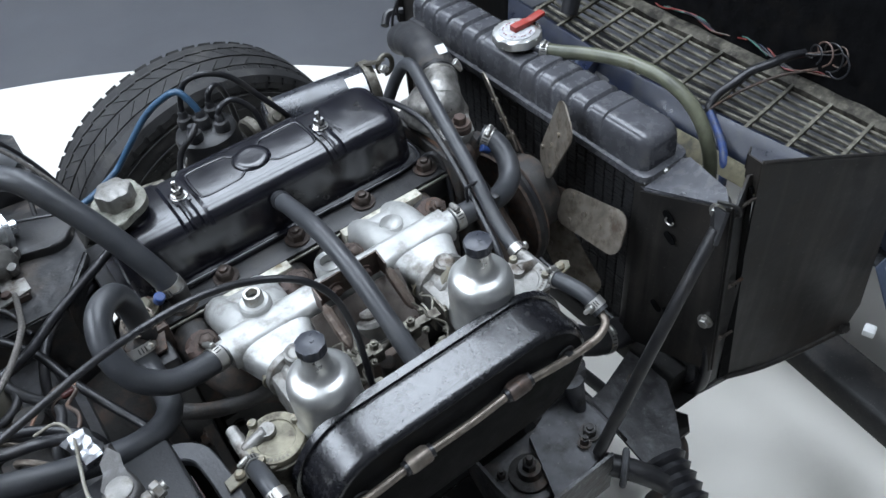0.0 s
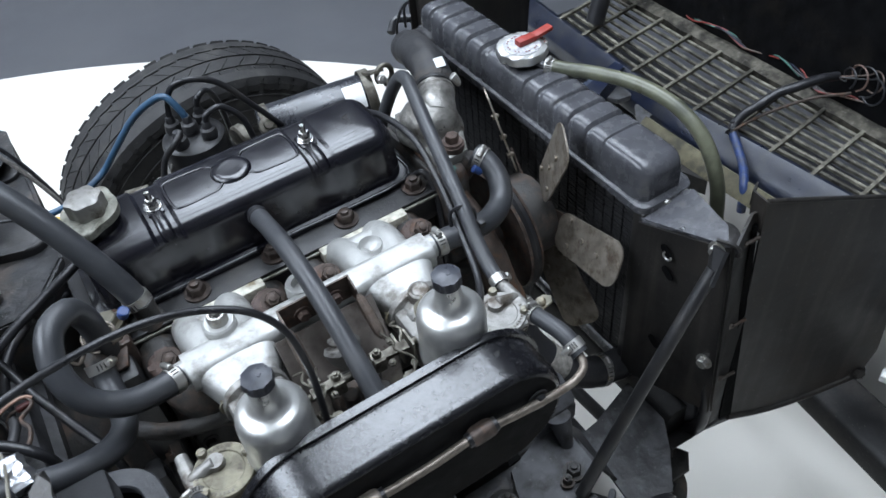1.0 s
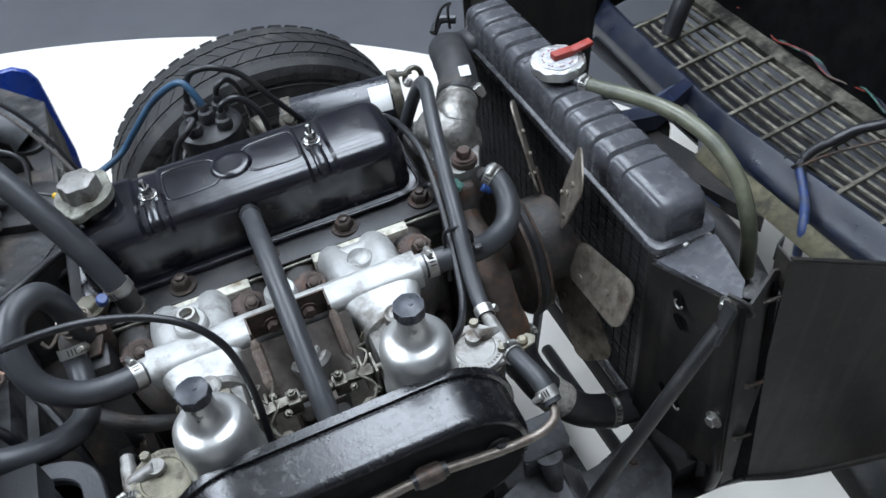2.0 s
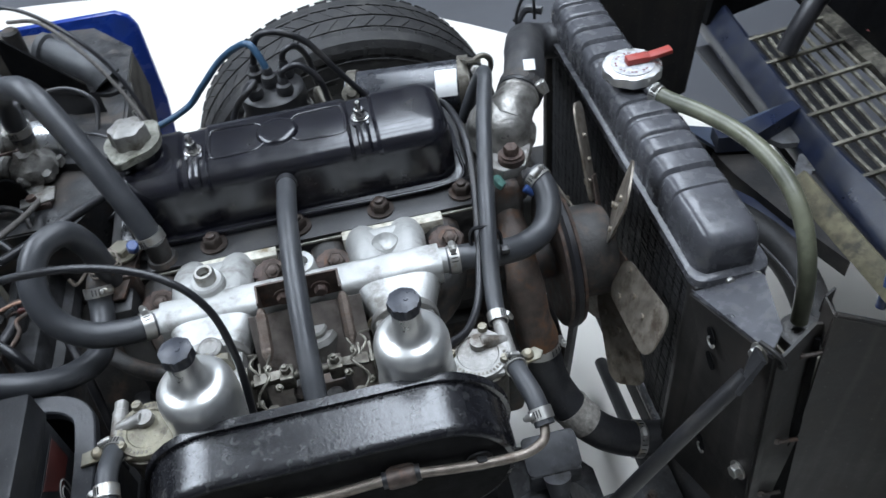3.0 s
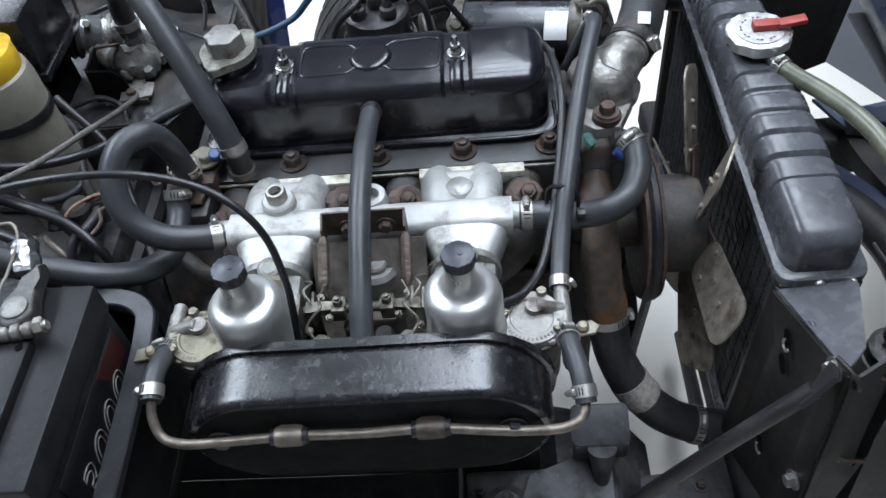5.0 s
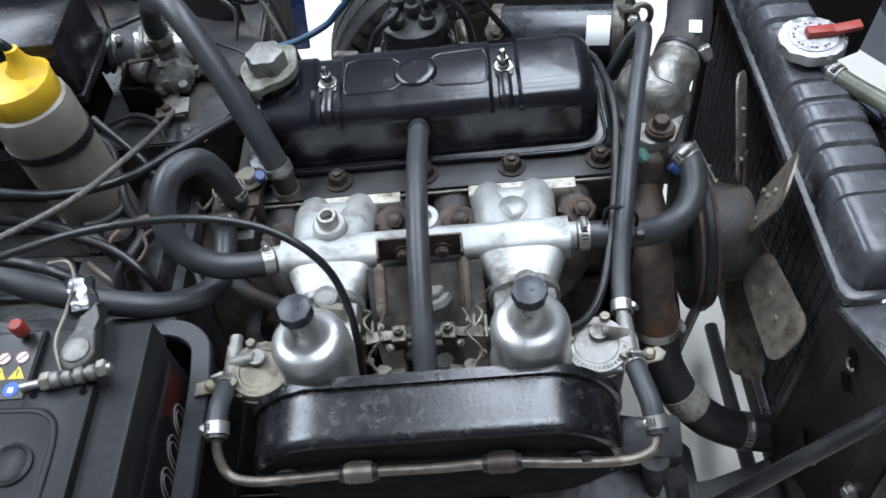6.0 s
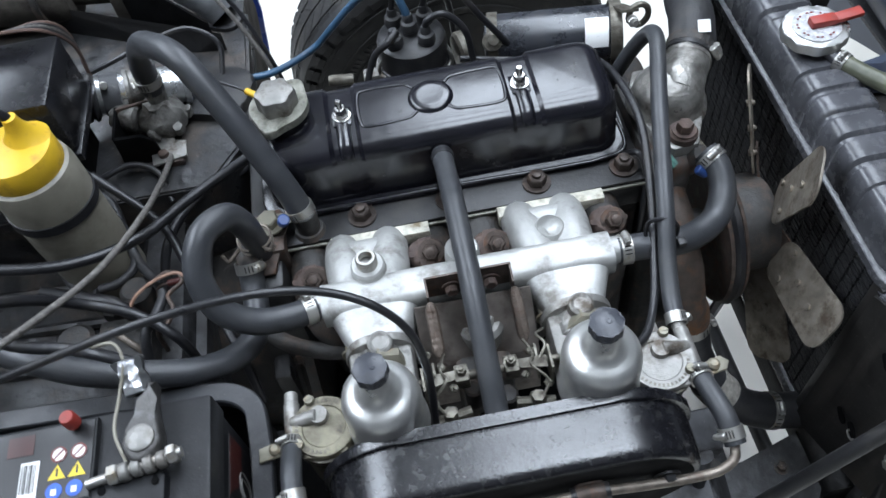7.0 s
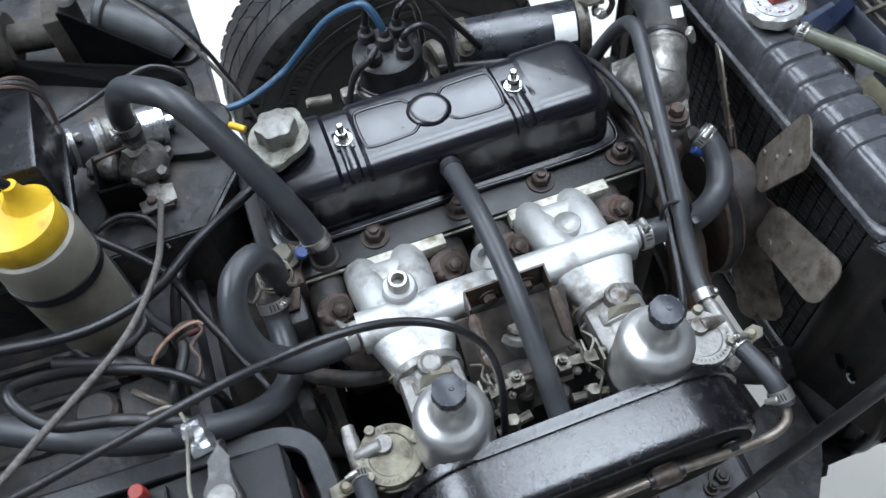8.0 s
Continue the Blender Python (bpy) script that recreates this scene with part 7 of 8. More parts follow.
solid("brake_cylinder", bm, M_IRON, (-0.38, -0.07, 0.63), "dirty dark hydraulic cylinder cluster on the footwell", "cylinder")
bm = B()
box(bm, (-0.245, -0.06, 0.36), (-0.214, 0.16, 0.69), 0.006)
hexnut(bm, (-0.245, -0.076, 0.552), (-0.6, -0.6, 0.4), 0.008, 0.012)
box(bm, (-0.26, -0.09, 0.36), (-0.24, -0.06, 0.565), 0.006)
solid("engine_backplate", bm, M_SATIN, (-0.23, 0.05, 0.36), "black engine backplate with a plated bolt", "engine part")

# ================================================================ chassis and front
def beam(name, a, b, w, h, label, mat=M_CHASSIS, category="chassis"):
    a, b = V(a), V(b)
    d = (b - a).normalized()
    u = d.cross(V((0, 0, 1))).normalized()
    bm = B()
    prism(bm, rounded(w, h, min(w, h) * 0.2, 3), a, u, u.cross(d) * -1, (b - a).length)
    n = u.cross(u.cross(d) * -1)
    if n.dot(d) < 0:
        for v in bm.verts:
            v.co += d * (b - a).length
    return solid(name, bm, mat, a, label, category)


beam("chassis_rail", (-0.50, -0.225, 0.33), (0.15, -0.21, 0.33), 0.05, 0.07, "black chassis rail under the engine")
beam("chassis_rail", (-0.50, 0.31, 0.34), (0.70, 0.33, 0.34), 0.06, 0.08, "black chassis rail under the engine")
beam("crossmember", (0.352, -0.265, 0.355), (0.352, 0.42, 0.355), 0.066, 0.05, "black front crossmember under the radiator")
beam("valance_beam", (0.588, -0.30, 0.275), (0.553, -0.62, 0.275), 0.075, 0.05, "dark painted front outrigger beam")
bm = B()
slab(bm, [(0.598, -0.352, 0.475), (0.585, -0.398, 0.420), (0.66, -0.50, 0.42), (0.72, -0.50, 0.48), (0.70, -0.355, 0.50)], 0.006)
solid("bonnet_corner", bm, M_BLUEGREY, (0.62, -0.36, 0.45), "grey-blue painted corner of the open bonnet", "car body")
bm = B()
box(bm, (0.622, -0.378, 0.322), (0.640, -0.362, 0.334), 0.002, turn=(0, 0, 20))
solid("marker_block", bm, M_WHITE, (0.63, -0.37, 0.322), "small pale block on the outrigger beam", "block")

tur = thing("suspension_turret", (0.12, -0.26, 0.34), "dirty black suspension turret with bolts", "suspension")
bm = B()
box(bm, (0.02, -0.300, 0.36), (0.155, -0.215, 0.41), 0.006)
part("base_plate", bm, M_FOOT, tur)
bm = B()
slab(bm, [(0.181, -0.200, 0.430), (0.178, -0.288, 0.430), (0.150, -0.306, 0.430), (0.060, -0.318, 0.430), (0.092, -0.232, 0.430)], 0.004)
part("bracket_plate", bm, M_TURRET, tur)
bm = B()
slab(bm, [(0.178, -0.200, 0.428), (0.092, -0.231, 0.428), (0.092, -0.229, 0.36), (0.178, -0.198, 0.36)], 0.004)
part("bracket_plate", bm, M_TURRET, tur)
bm = B()
slab(bm, [(0.015, -0.205, 0.44), (0.015, -0.32, 0.44), (0.015, -0.32, 0.36), (0.015, -0.205, 0.36)], 0.004)
slab(bm, [(0.015, -0.318, 0.44), (0.15, -0.318, 0.44), (0.15, -0.318, 0.36), (0.015, -0.318, 0.36)], 0.004)
slab(bm, [(0.015, -0.207, 0.45), (0.105, -0.207, 0.45), (0.105, -0.207, 0.36), (0.015, -0.207, 0.36)], 0.004)
part("turret_wall", bm, M_FOOT, tur)
bm = B()
slab(bm, [(0.179, -0.204, 0.428), (0.179, -0.288, 0.428), (0.210, -0.287, 0.362), (0.217, -0.206, 0.362)], 0.004)
slab(bm, [(0.120, -0.10, 0.340), (0.205, -0.120, 0.340), (0.236, -0.160, 0.340), (0.236, -0.206, 0.340), (0.120, -0.22, 0.340)], 0.004)
part("inner_web", bm, M_OILY, tur, "dark oily inner web")
bm = B()
lathe(bm, [(0.026, 0), (0.026, 0.008), (0.016, 0.012), (0.014, 0.022)], (0.065, -0.262, 0.408), (0, 0, 1), 24)
hexnut(bm, (0.065, -0.262, 0.428), (0, 0, 1), 0.009, 0.010, stud=0.012)
for dx, dy in ((0.03, 0.012), (-0.028, 0.02), (0.02, -0.03)):
    hexnut(bm, (0.065 + dx, -0.262 + dy, 0.41), (0, 0, 1), 0.006, 0.008, stud=0.006)
part("shock_mount", bm, M_IRON, tur)
bm = B()
hexnut(bm, (0.150, -0.276, 0.434), (0, 0, 1), 0.009, 0.010, stud=0.004)
hexnut(bm, (0.136, -0.282, 0.434), (0, 0, 1), 0.006, 0.010, stud=0.004)
part("turret_bolt", bm, M_IRON, tur)
bm = B()
tube(bm, [(0.148, -0.300, 0.398), (0.178, -0.334, 0.388), (0.205, -0.37, 0.368), (0.215, -0.42, 0.34)], 0.0145, 16, 5)
part("anti_roll_tube", bm, M_SATIN, tur)
bm = B()
pts = [V((0.168, -0.322, 0.392)) + V((0.77, 0.64, 0)) * 0.021 * math.cos(radians(q)) + V((0, 0, 1)) * 0.021 * math.sin(radians(q)) for q in range(-20, 201, 20)]
tube(bm, pts, 0.0045, 8, 3)
part("tube_strap", bm, M_TURRET, tur, "scuffed folded strap over the tube")
bm = B()
prof = []
for i in range(17):
    prof.append((0.022 + 0.006 * (i % 2), 0.007 * i))
lathe(bm, prof, (0.225, -0.335, 0.375), (-0.25, -0.9, -0.25), 24)
solid("steering_bellows", bm, M_RUBBER2, (0.225, -0.335, 0.36), "black ribbed rubber steering rack bellows", "bellows")
bm = B()
prism(bm, [(0, 0), (0.046, 0.006), (0.060, 0.030), (0.040, 0.052), (0.008, 0.044)], (0.325, -0.272, 0.185), (0.95, -0.2, 0.1), (0.1, 0.9, 0.3), 0.030, 0.006)
hexnut(bm, (0.352, -0.250, 0.232), (-0.3, -0.3, 1), 0.009, 0.010)
tube(bm, [(0.355, -0.262, 0.200), (0.352, -0.282, 0.190), (0.335, -0.298, 0.165), (0.312, -0.300, 0.140), (0.29, -0.29, 0.10)], 0.011, 12, 5)
solid("rack_mount", bm, M_IRON, (0.345, -0.255, 0.185), "dirty steering rack mount and pipe below the crossmember", "bracket")
bm = B()
prism(bm, rounded(0.060, 0.042, 0.006), (0.168, -0.200, 0.478), (1, 0, 0), (0, 0.8, 0.5), 0.006, 0.002)
box(bm, (0.139, -0.222, 0.440), (0.197, -0.214, 0.470), 0.003)
lathe(bm, [(0.015, 0), (0.012, 0.02), (0.007, 0.045)], (0.168, -0.224, 0.470), (0, -0.4, -0.9), 16)
solid("engine_mount", bm, M_TURRET, (0.165, -0.18, 0.44), "grey engine mounting bracket", "bracket")
bm = B()
tube(bm, [(0.345, -0.285, 0.188), (0.356, -0.11, 0.146), (0.363, 0.0, 0.120), (0.374, 0.16, 0.082)], 0.011, 12, 3)
solid("track_rod", bm, M_SATIN, (0.345, -0.285, 0.18), "black steel track rod low under the radiator", "steering rod")

# Black sheets added to hide bright floor where only deep shade lies.
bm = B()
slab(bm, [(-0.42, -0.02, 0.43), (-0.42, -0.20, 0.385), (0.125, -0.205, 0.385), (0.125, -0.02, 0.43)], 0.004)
eva = thing("engine_shade_sheets", (-0.06, -0.16, 0.25), "added black sheets standing for the shade under the manifolds", "valance")
part("upper_sheet", bm, M_GRIME_AND_SHADE, eva)
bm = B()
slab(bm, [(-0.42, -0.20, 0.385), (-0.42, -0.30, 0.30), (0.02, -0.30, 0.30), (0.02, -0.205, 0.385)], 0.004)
part("lower_sheet", bm, M_GRIME_AND_SHADE, eva)
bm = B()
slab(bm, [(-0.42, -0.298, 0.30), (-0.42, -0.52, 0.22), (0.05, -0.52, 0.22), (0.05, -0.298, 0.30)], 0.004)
part("outer_shade_sheet", bm, M_GRIME_AND_SHADE, eva)
val2 = thing("ring_terminal_wire", (-0.26, 0.18, 0.70), "black wire with blue and yellow crimped ends", "wire")
bm = B()
tube(bm, [(-0.300, 0.216, 0.722), (-0.285, 0.206, 0.728), (-0.262, 0.186, 0.735), (-0.242, 0.170, 0.738), (-0.226, 0.158, 0.736)], 0.0019, 8, 5)
part("core_wire", bm, M_RUBBER2, val2)
bm = B()
rod(bm, (-0.300, 0.216, 0.7215), (-0.286, 0.2065, 0.7275), 0.0034, 10)
part("blue_crimp", bm, M_BLUECLIP, val2)
bm = B()
rod(bm, (-0.232, 0.1625, 0.7368), (-0.218, 0.151, 0.7345), 0.0038, 10, 0.0008)
part("yellow_crimp", bm, M_YELLOW, val2)
bm = B()
prism(bm, rounded(0.105, 0.075, 0.024), (-0.285, 0.205, 0.700), (0.95, -0.3, 0), (0.3, 0.95, 0), 0.012, 0.004, 3)
solid("rubber_cover", bm, M_SATIN, (-0.285, 0.205, 0.70), "flat black rounded cover on the shelf", "cover")

gus = thing("crossmember_gusset", (0.27, -0.26, 0.36), "dark painted gusset plate beside the front crossmember", "chassis")
bm = B()
slab(bm, [(0.216, -0.212, 0.36), (0.203, -0.336, 0.36), (0.258, -0.338, 0.36), (0.296, -0.292, 0.36), (0.322, -0.252, 0.36), (0.328, -0.184, 0.36), (0.245, -0.209, 0.36)], 0.005)
part("plate", bm, M_OILY, gus)
for x, y in ((0.285, -0.225), ):
    bm = B()
    hexnut(bm, (x, y, 0.365), (0, 0, 1), 0.006, 0.006, stud=0.003)
    part("bolt", bm, M_IRON, gus)
bm = B()
slab(bm, [(0.302, -0.294, 0.357), (0.392, -0.290, 0.335), (0.430, -0.2955, 0.322), (0.408, -0.217, 0.158), (0.330, -0.198, 0.30)], 0.004)
part("lower_sheet", bm, M_CHASSIS, gus)
bm = B()
slab(bm, [(0.347, -0.232, 0.395), (0.349, -0.272, 0.420), (0.352, -0.278, 0.36), (0.350, -0.262, 0.335), (0.347, -0.228, 0.335)], 0.003)
part("lug_plate", bm, M_TURRET, gus, "scuffed grey lug plate")
bm = B()
tube(bm, [(0.352, -0.284, 0.455), (0.354, -0.289, 0.40), (0.352, -0.286, 0.355), (0.350, -0.268, 0.326), (0.348, -0.240, 0.310), (0.345, -0.205, 0.318)], 0.0085, 12, 5)
solid("drain_hose", bm, M_RUBBER2, (0.35, -0.268, 0.32), "black rubber hose looping under the radiator plate", "hose")
# olive valance and navy bar beyond the radiator
nav = thing("front_subframe", (0.60, 0.2, 0.36), "dark blue painted front subframe beyond the radiator", "chassis")
bm = B()
# The beam's upper face gets a paler colour than the cross bar.
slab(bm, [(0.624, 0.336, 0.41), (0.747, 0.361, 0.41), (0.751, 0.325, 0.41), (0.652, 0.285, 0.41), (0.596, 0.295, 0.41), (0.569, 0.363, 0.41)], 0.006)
part("beam_top", bm, M_BLUEGREY, nav, "grey-blue upper face of the beam, lighter than the cross bar")
bm = B()
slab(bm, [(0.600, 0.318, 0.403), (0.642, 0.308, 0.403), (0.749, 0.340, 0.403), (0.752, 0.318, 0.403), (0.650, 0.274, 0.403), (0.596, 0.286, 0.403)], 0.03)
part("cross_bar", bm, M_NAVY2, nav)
bm = B()
slab(bm, [(0.640, 0.285, 0.395), (0.656, 0.279, 0.395), (0.676, 0.192, 0.395), (0.700, 0.076, 0.395), (0.672, 0.020, 0.395), (0.640, 0.115, 0.395), (0.606, 0.24, 0.395), (0.598, 0.30, 0.395)], 0.03)
part("side_bar", bm, M_CHASSIS, nav)
bm = B()
slab(bm, [(0.530, 0.30, 0.38), (0.585, 0.240, 0.38), (0.604, 0.215, 0.38), (0.632, 0.17, 0.38), (0.645, 0.085, 0.38), (0.600, 0.110, 0.38), (0.565, 0.165, 0.38), (0.50, 0.25, 0.38)], 0.010)
part("blue_panel", bm, M_NAVY2, nav)
bm = B()
prism(bm, [(0.0, 0.0), (0.055, 0.024), (0.058, -0.012), (0.040, -0.026), (0.014, -0.020)], (0.690, 0.296, 0.392), (1, 0, 0), (0, 1, 0), 0.010, 0.003)
part("pressed_lug", bm, M_TURRET, nav, "dusty grey pressed lug")
bm = B()
slab(bm, [(0.721, 0.250, 0.395), (0.762, 0.252, 0.395), (0.757, 0.212, 0.395), (0.720, 0.208, 0.395), (0.684, 0.160, 0.395), (0.676, 0.192, 0.395)], 0.006)
part("edge_sheet", bm, M_TURRET, nav, "dusty grey edge sheet")
bm = B()
tube(bm, [(0.50, 0.20, 0.41), (0.562, 0.12, 0.41), (0.585, 0.04, 0.41), (0.57, -0.06, 0.41), (0.53, -0.16, 0.41)], 0.026, 10, 5)
part("bow_tube", bm, M_CHASSIS, nav, "thick black curved tube")
bm = B()
tube(bm, [(0.545, 0.05, 0.44), (0.55, -0.02, 0.445), (0.535, -0.08, 0.44), (0.50, -0.13, 0.43)], 0.0022, 8, 4)
part("wire", bm, M_RUBBER2, nav)
bm = B()
ys = [0.190 - 0.0215 * i for i in range(21)]
rows = []
for i, y in enumerate(ys):
    x = 0.690 + 0.030 * max(0.0, 0.12 - y) ** 0.8 + 0.001 * noise.noise(V((y * 60, 0, 1)))
    rows.append([bm.verts.new((x + dx, y, 0.420 + dz)) for dx, dz in ((0, 0), (-0.020, -0.018), (-0.023, -0.024), (-0.006, -0.012), (0.004, -0.034), (0.006, -0.004))])
for a, b in zip(rows, rows[1:]):
    for k in range(6):
        bm.faces.new((a[k], a[(k + 1) % 6], b[(k + 1) % 6], b[k]))
bm.faces.new(rows[0])
bm.faces.new(list(reversed(rows[-1])))
bmesh.ops.recalc_face_normals(bm, faces=bm.faces[:])
solid("front_valance", bm, M_OLIVE, (0.69, -0.02, 0.38), "faded olive primed front valance strip", "valance")
bm = B()
box(bm, (0.42, 0.02, 0.40), (0.50, 0.14, 0.47), 0.01, turn=(0, 0, 20))
solid("front_bracket", bm, M_NAVY, (0.49, 0.07, 0.40), "dark blue painted front bracket", "bracket")

# ================================================================ bonnet tipped forward, with grille
bon = thing("bonnet", (1.0, 0.10, 0.36), "open bonnet tipped forward, black inside with a dusty grille", "bonnet")


def inner_lip(y):
    """Where the grille's opening meets the bonnet's lip."""
    return 0.759 + 0.10 * max(0.0, 0.20 - y) ** 1.15 + 0.09 * max(0.0, y - 0.25) ** 1.3


def outer_lip(y):
    return 0.722 + 0.09 * max(0.0, 0.05 - y) ** 1.1 + 0.05 * max(0.0, y - 0.15)


def sweep(bm, section, y0, y1, n):
    """A closed section, a function of y, swept along the bonnet's width."""
    rings = [[bm.verts.new(p) for p in section(y0 + (y1 - y0) * i / n)] for i in range(n + 1)]
    m = len(rings[0])
    for a, b in zip(rings, rings[1:]):
        for k in range(m):
            bm.faces.new((a[k], a[(k + 1) % m], b[(k + 1) % m], b[k]))
    bm.faces.new(rings[0])
    bm.faces.new(list(reversed(rings[-1])))
    bmesh.ops.recalc_face_normals(bm, faces=bm.faces[:])



bm = B()
slab(bm, [(0.942, -0.70, 0.40), (0.942, 0.85, 0.40), (1.10, 0.85, 1.45), (1.10, -0.70, 1.45)], 0.02)
slab(bm, [(0.74, 0.66, 0.40), (0.955, 0.72, 0.40), (1.16, 0.80, 1.45), (1.0, 0.80, 1.45), (0.80, 0.70, 0.70)], 0.015)
part("inner_skin", bm, M_BONNET, bon)
bm = B()


def lip_section(y):
    xo, xi = outer_lip(y), inner_lip(y)
    w = 0.0012 * noise.noise(V((y * 14, 0, 3)))
    return [(xo + 0.006, y, 0.360), (xo, y, 0.392 + w), (xo + 0.003, y, 0.398 + w), (xo + 0.012, y, 0.408 + w), (xi - 0.012, y, 0.425 + w), (xi - 0.006, y, 0.4285 + w), (xi, y, 0.4275 + w), (xi + 0.001, y, 0.424), (xi - 0.006, y, 0.416), (xo + 0.014, y, 0.398), (xo + 0.012, y, 0.360)]


sweep(bm, lip_section, 0.70, -0.50, 60)
part("grille_lip", bm, M_NAVY, bon, "dark navy painted lip with a rubbed edge")
bm = B()
N_R = 90


def rail_section(y):
    a, b, c = (noise.noise(V((y * 22, k * 7.0, 2.0))) for k in range(3))
    return [(0.924 + 0.003 * a, y, 0.416), (0.922 + 0.004 * b, y, 0.430 + 0.003 * a), (0.932, y, 0.436 + 0.004 * b), (0.945, y, 0.438 + 0.004 * c), (0.956 + 0.004 * a, y, 0.434 + 0.003 * b), (0.956, y, 0.414)]


sweep(bm, rail_section, 0.62, -0.50, N_R)
part("grille_upper_rail", bm, M_RAIL, bon, "dirt-caked brown rail")
for k in range(7):
    f = (k + 0.7) / 7.3
    bm = B()

    def slat_section(y):
        x = inner_lip(y) + f * (0.926 - inner_lip(y)) + 0.0008 * noise.noise(V((y * 25, k * 3.0, 0)))
        z = 0.424 + 0.0022 * noise.noise(V((y * 7, k * 5.0, 1)))
        h = 0.0024 + 0.0007 * noise.noise(V((y * 40, k * 9.0, 5)))
        return [(x - h, y, z), (x + h, y, z + 0.0010), (x + h, y, z - 0.004), (x - h, y, z - 0.005)]

    sweep(bm, slat_section, 0.55, -0.45, 50)
    part("grille_slat", bm, M_GRILLE, bon)
for k in range(12):
    y = 0.534 - k * 0.078
    bm = B()
    xa = inner_lip(y) - 0.006
    slab(bm, [(xa, y - 0.0032, 0.429), (xa, y + 0.0032, 0.429), (0.930, y + 0.0232, 0.432), (0.930, y + 0.0168, 0.432)], 0.006)
    part("grille_rib", bm, M_GRILLE, bon)
# Dark sheet added below the slats in place of shade in their gaps.
bm = B()
slab(bm, [(0.735, -0.5, 0.345), (0.735, 0.66, 0.345), (0.915, 0.66, 0.345), (0.915, -0.5, 0.345)], 0.005)
part("grille_backing", bm, M_CORE, bon, "added dark sheet that keeps the grille gaps dark")
hose("wiring_loom", [(0.748, 0.040, 0.430), (0.762, 0.060, 0.438), (0.782, 0.062, 0.452), (0.808, 0.052, 0.468), (0.836, 0.046, 0.480), (0.870, 0.030, 0.489), (0.905, 0.018, 0.494), (0.935, 0.008, 0.492)], 0.0080, M_RUBBER2, "taped black wiring loom lying over the grille", "wiring", seg=10, wobble=0.12)
hose("wiring_loom", [(0.753, 0.050, 0.434), (0.742, 0.030, 0.428), (0.720, -0.004, 0.421), (0.700, -0.026, 0.418), (0.688, -0.040, 0.404), (0.684, -0.046, 0.37)], 0.0075, M_BLUETAPE, "blue taped wiring branch hanging over the grille lip", "wiring", seg=10, wobble=0.1)
hose("loose_wire", [(0.752, 0.052, 0.44), (0.785, 0.052, 0.442), (0.83, 0.040, 0.452), (0.89, 0.012, 0.466), (0.94, -0.02, 0.470)], 0.0028, M_DARKRUST, "brown wire lying beside the taped loom", "wire", seg=8, wobble=0.1)
bm = B()
for i in range(9):
    q = radians(20 + 36 * i)
    bm.verts.new((0.757 + 0.011 * math.cos(q), 0.058 + 0.004 * math.sin(2 * q), 0.440 + 0.011 * math.sin(q)))
ring = [v.co.copy() for v in bm.verts]
bm.free()
bm = B()
tube(bm, ring, 0.0016, 8, 3)
tube(bm, [ring[2], ring[2] + V((-0.008, 0.010, 0.004)), ring[2] + V((-0.020, 0.014, -0.002))], 0.0013, 6, 3)
solid("cable_tie", bm, M_RUBBER2, (0.757, 0.058, 0.43), "black cable tie round the wiring loom", "cable tie")
hose("wiring_loom", [(0.80, 0.46, 0.44), (0.83, 0.47, 0.50), (0.88, 0.49, 0.56), (0.94, 0.50, 0.62)], 0.018, M_RUBBER2, "dark ribbed hose by the grille", "hose", seg=12)
for k in range(5):
    pts = []
    r = 0.015 + 0.004 * (k % 3)
    for i in range(8):
        q = radians(-60 + 40 * i + 23 * k)
        pts.append(V((0.928 + 0.006 * (k % 4) + 0.010 * math.cos(q * 0.7), -0.015 - 0.012 * k + r * math.cos(q), 0.502 + 0.004 * (k % 2) + r * math.sin(q))))
    pts = [V((0.930, 0.008, 0.492))] + pts
    hose("loose_wire", pts, 0.0015, (M_RUBBER2, M_COPPER, M_RUBBER2, M_DARKRUST, M_RUBBER2)[k], "thin loose headlamp wire in the bonnet", "wire", seg=6, res=5, wobble=0)
for k, (mt, lb) in enumerate(((M_REDPRINT, "red"), (M_GREEN, "green"), (M_RUBBER2, "black"), (M_NAVY, "dark blue"), (M_REDPRINT, "red"), (M_DARKRUST, "brown"))):
    pts = []
    y = 0.46 - 0.05 * k
    for i in range(7):
        pts.append(V((0.950 + 0.010 * math.sin(i * 1.7 + k), y - 0.055 * i, 0.452 + 0.010 * math.sin(i * 2.3 + 2 * k))))
    hose("loose_wire", pts, 0.0016, mt, "thin %s wire along the edge of the grille" % lb, "wire", seg=6, res=4, wobble=0)

# ================================================================ clutter on the footwell
BUNCH = (
    ((-0.405, 0.085, 0.715), (-0.385, 0.072, 0.705), (-0.372, 0.040, 0.696), (-0.362, 0.011, 0.690), (-0.354, -0.005, 0.690), (-0.338, -0.028, 0.690), (-0.331, -0.044, 0.690), (-0.336, -0.063, 0.690), (-0.347, -0.083, 0.688), (-0.352, -0.10, 0.66)),
    ((-0.394, -0.024, 0.690), (-0.376, -0.021, 0.690), (-0.362, -0.008, 0.690), (-0.360, 0.006, 0.690)),
    ((-0.440, 0.015, 0.690), (-0.415, -0.020, 0.675), (-0.394, -0.026, 0.689)),
    ((-0.420, 0.095, 0.700), (-0.390, 0.100, 0.712), (-0.360, 0.108, 0.715), (-0.335, 0.098, 0.708), (-0.325, 0.070, 0.690)),
)
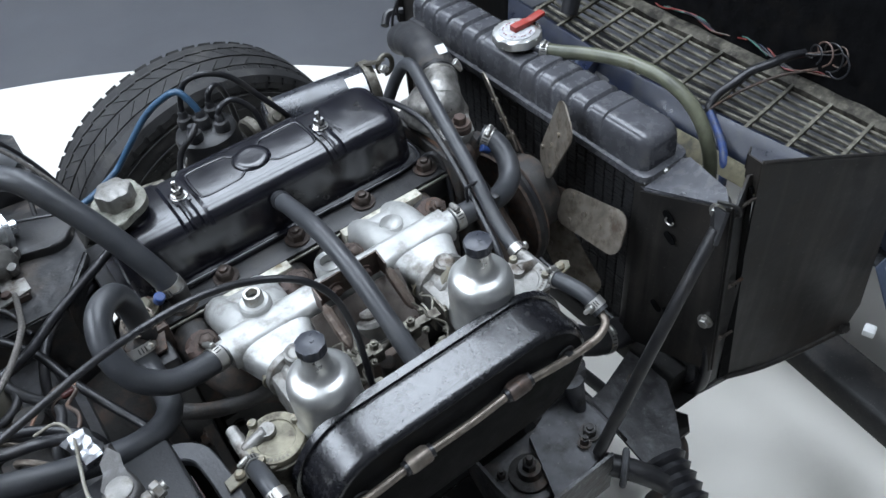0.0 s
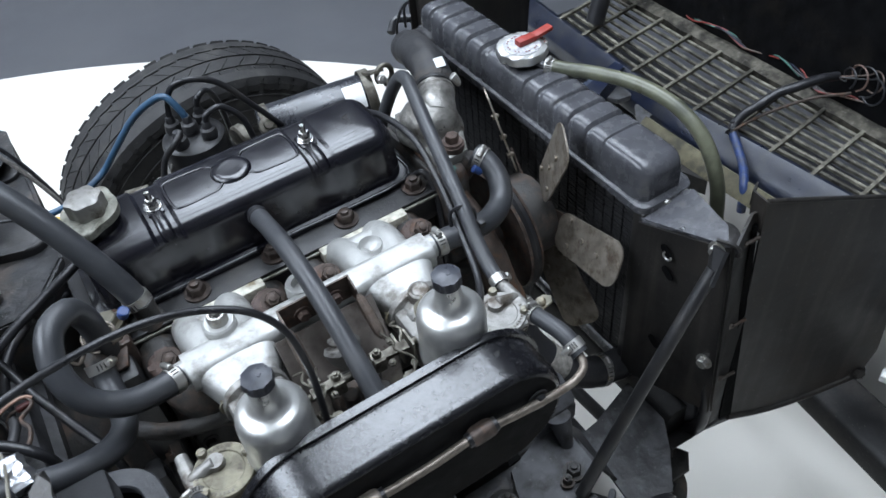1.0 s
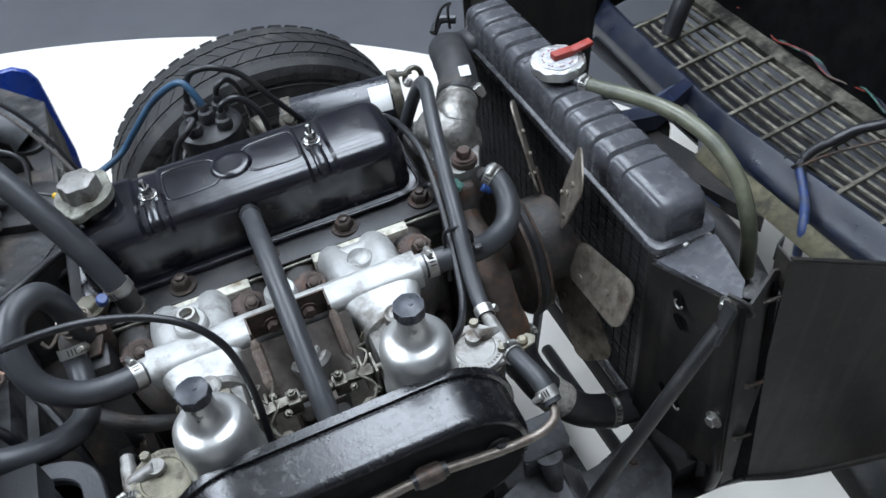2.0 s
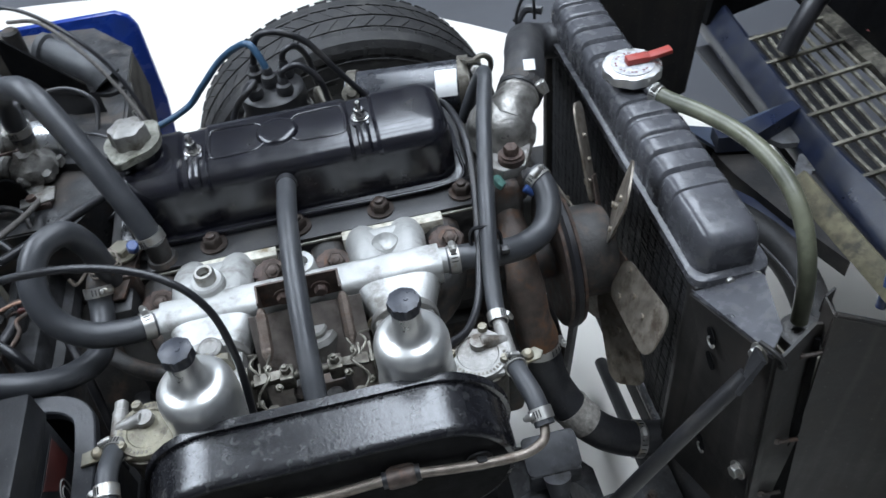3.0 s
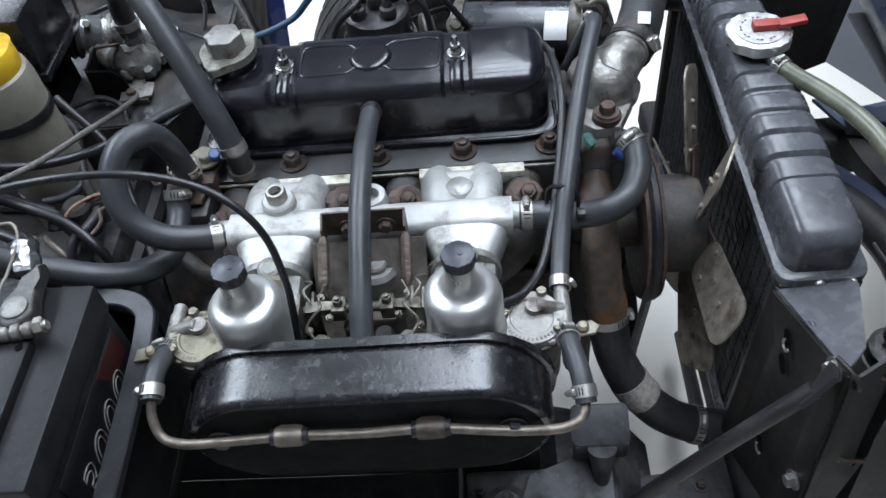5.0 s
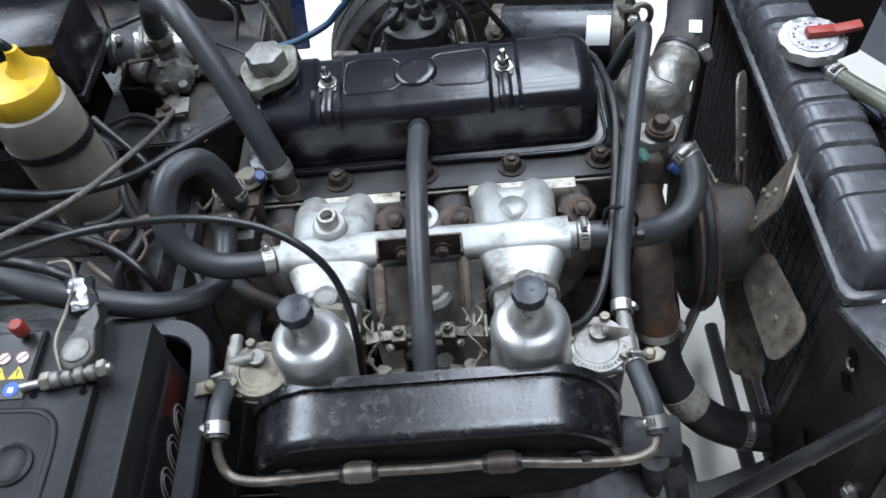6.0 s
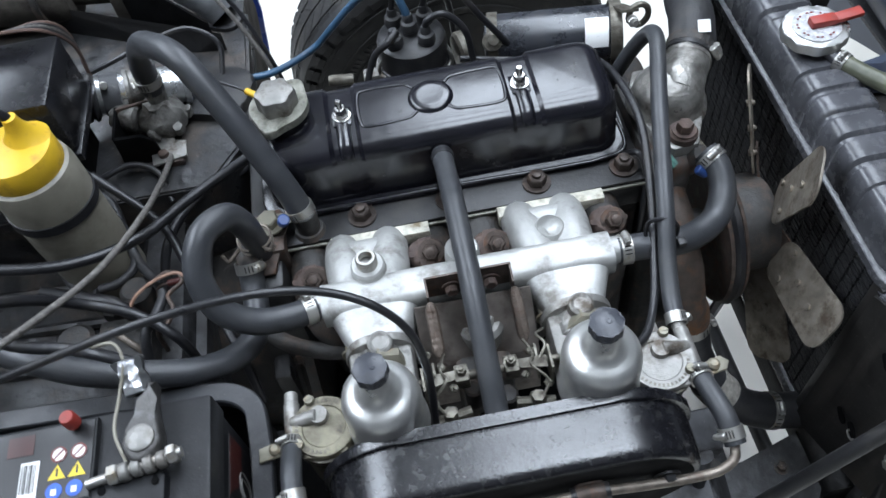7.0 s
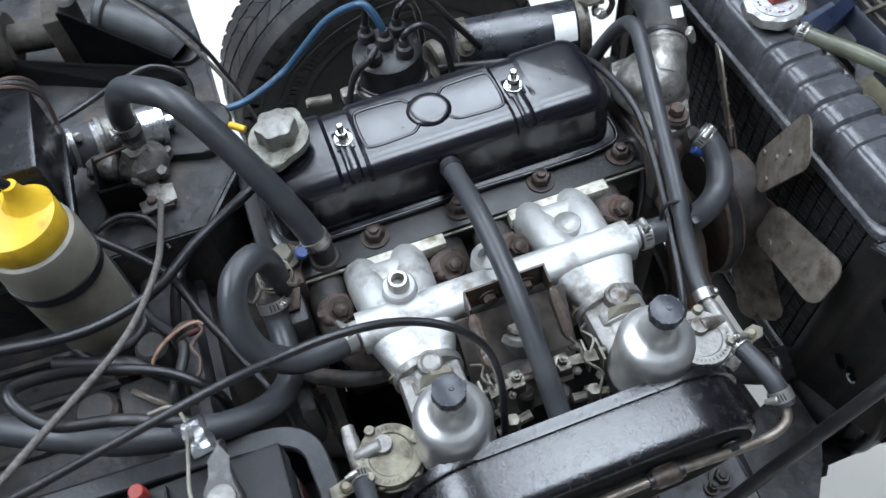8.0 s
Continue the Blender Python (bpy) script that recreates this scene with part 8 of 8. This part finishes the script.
for k, pts in enumerate(BUNCH):
    hose("wiring_cable", pts, (0.0052, 0.0046, 0.0046, 0.0034)[k], (M_TOPHOSE, M_TOPHOSE, M_TOPHOSE, M_RUBBER2)[k], "dark cable tangled on the footwell", "cable", seg=10, res=6, wobble=0.05)
for x, y, z, r in ((-0.385, -0.062, 0.668, 0.012), (-0.40, -0.02, 0.662, 0.011)):
    un = thing("pipe_union", (x, y, z - 0.03), "grimy brass pipe union on the footwell", "pipe fitting", "pipe unions")
    bm = B()
    hexnut(bm, (x, y, z - 0.03), (0.1, -0.2, 1), r, 0.026, washer=False)
    part("hex_body", bm, M_IRON, un)
    bm = B()
    tube(bm, [(x, y, z), (x + 0.002, y - 0.006, z + 0.014), (x + 0.014, y - 0.018, z + 0.018), (x + 0.03, y - 0.03, z + 0.006), (x + 0.036, y - 0.04, z - 0.03)], 0.0032, 8, 5)
    part("pipe", bm, M_PIPE, un)
sd = thing("bullet_connector", (-0.318, -0.037, 0.694), "dull red wire connector among the cables", "connector")
bm = B()
rod(bm, (-0.324, -0.0375, 0.6975), (-0.311, -0.0365, 0.6975), 0.0034, 12, 0.001)
part("sleeve", bm, M_DULLRED, sd)
bm = B()
tube(bm, [(-0.324, -0.0375, 0.6975), (-0.330, -0.0378, 0.697), (-0.336, -0.040, 0.692), (-0.338, -0.046, 0.68)], 0.0016, 6, 4)
part("wire", bm, M_DARKRUST, sd)
# pressed corrugations and a flange on the footwell
for k in range(4):
    bm = B()
    tube(bm, [(-0.60, -0.115 + 0.048 * k, 0.640), (-0.47, -0.115 + 0.048 * k, 0.631), (-0.350, -0.115 + 0.048 * k, 0.619)], 0.006, 8, 3)
    part("pressed_rib", bm, M_FOOT, bulk)
bm = B()
rows = []
for i in range(25):
    y = -0.15 + 0.232 * i / 24
    w = 0.0012 * noise.noise(V((y * 25, 0, 4)))
    rows.append([bm.verts.new((x + w * 0.5, y, z + w)) for x, z in ((-0.375, 0.622), (-0.372, 0.646), (-0.366, 0.651), (-0.332, 0.652), (-0.3265, 0.650), (-0.324, 0.645), (-0.3225, 0.622), (-0.313, 0.618), (-0.3125, 0.60), (-0.330, 0.60))])
for a, b in zip(rows, rows[1:]):
    for k in range(10):
        bm.faces.new((a[k], a[(k + 1) % 10], b[(k + 1) % 10], b[k]))
bm.faces.new(rows[0])
bm.faces.new(list(reversed(rows[-1])))
bmesh.ops.recalc_face_normals(bm, faces=bm.faces[:])
part("folded_flange", bm, M_OILY, bulk, "scuffed blue-grey folded flange")

# bell housing behind the engine
bell = thing("bell_housing", (-0.28, 0.06, 0.30), "oily dark cast bell housing behind the engine", "engine part")
bm = B()
lathe(bm, [(0.10, 0.0), (0.168, 0.002), (0.170, 0.012), (0.158, 0.020), (0.125, 0.12), (0.09, 0.20), (0.05, 0.22)], (-0.2155, 0.06, 0.45), (-1, 0, 0), 40)
part("housing", bm, M_IRON, bell)
for k in range(8):
    t = radians(20 + 20 * k)
    bm = B()
    hexnut(bm, (-0.2275, 0.06 + 0.163 * math.cos(t), 0.45 + 0.163 * math.sin(t)), (-1, 0, 0), 0.007, 0.007)
    part("flange_bolt", bm, M_NUT, bell)
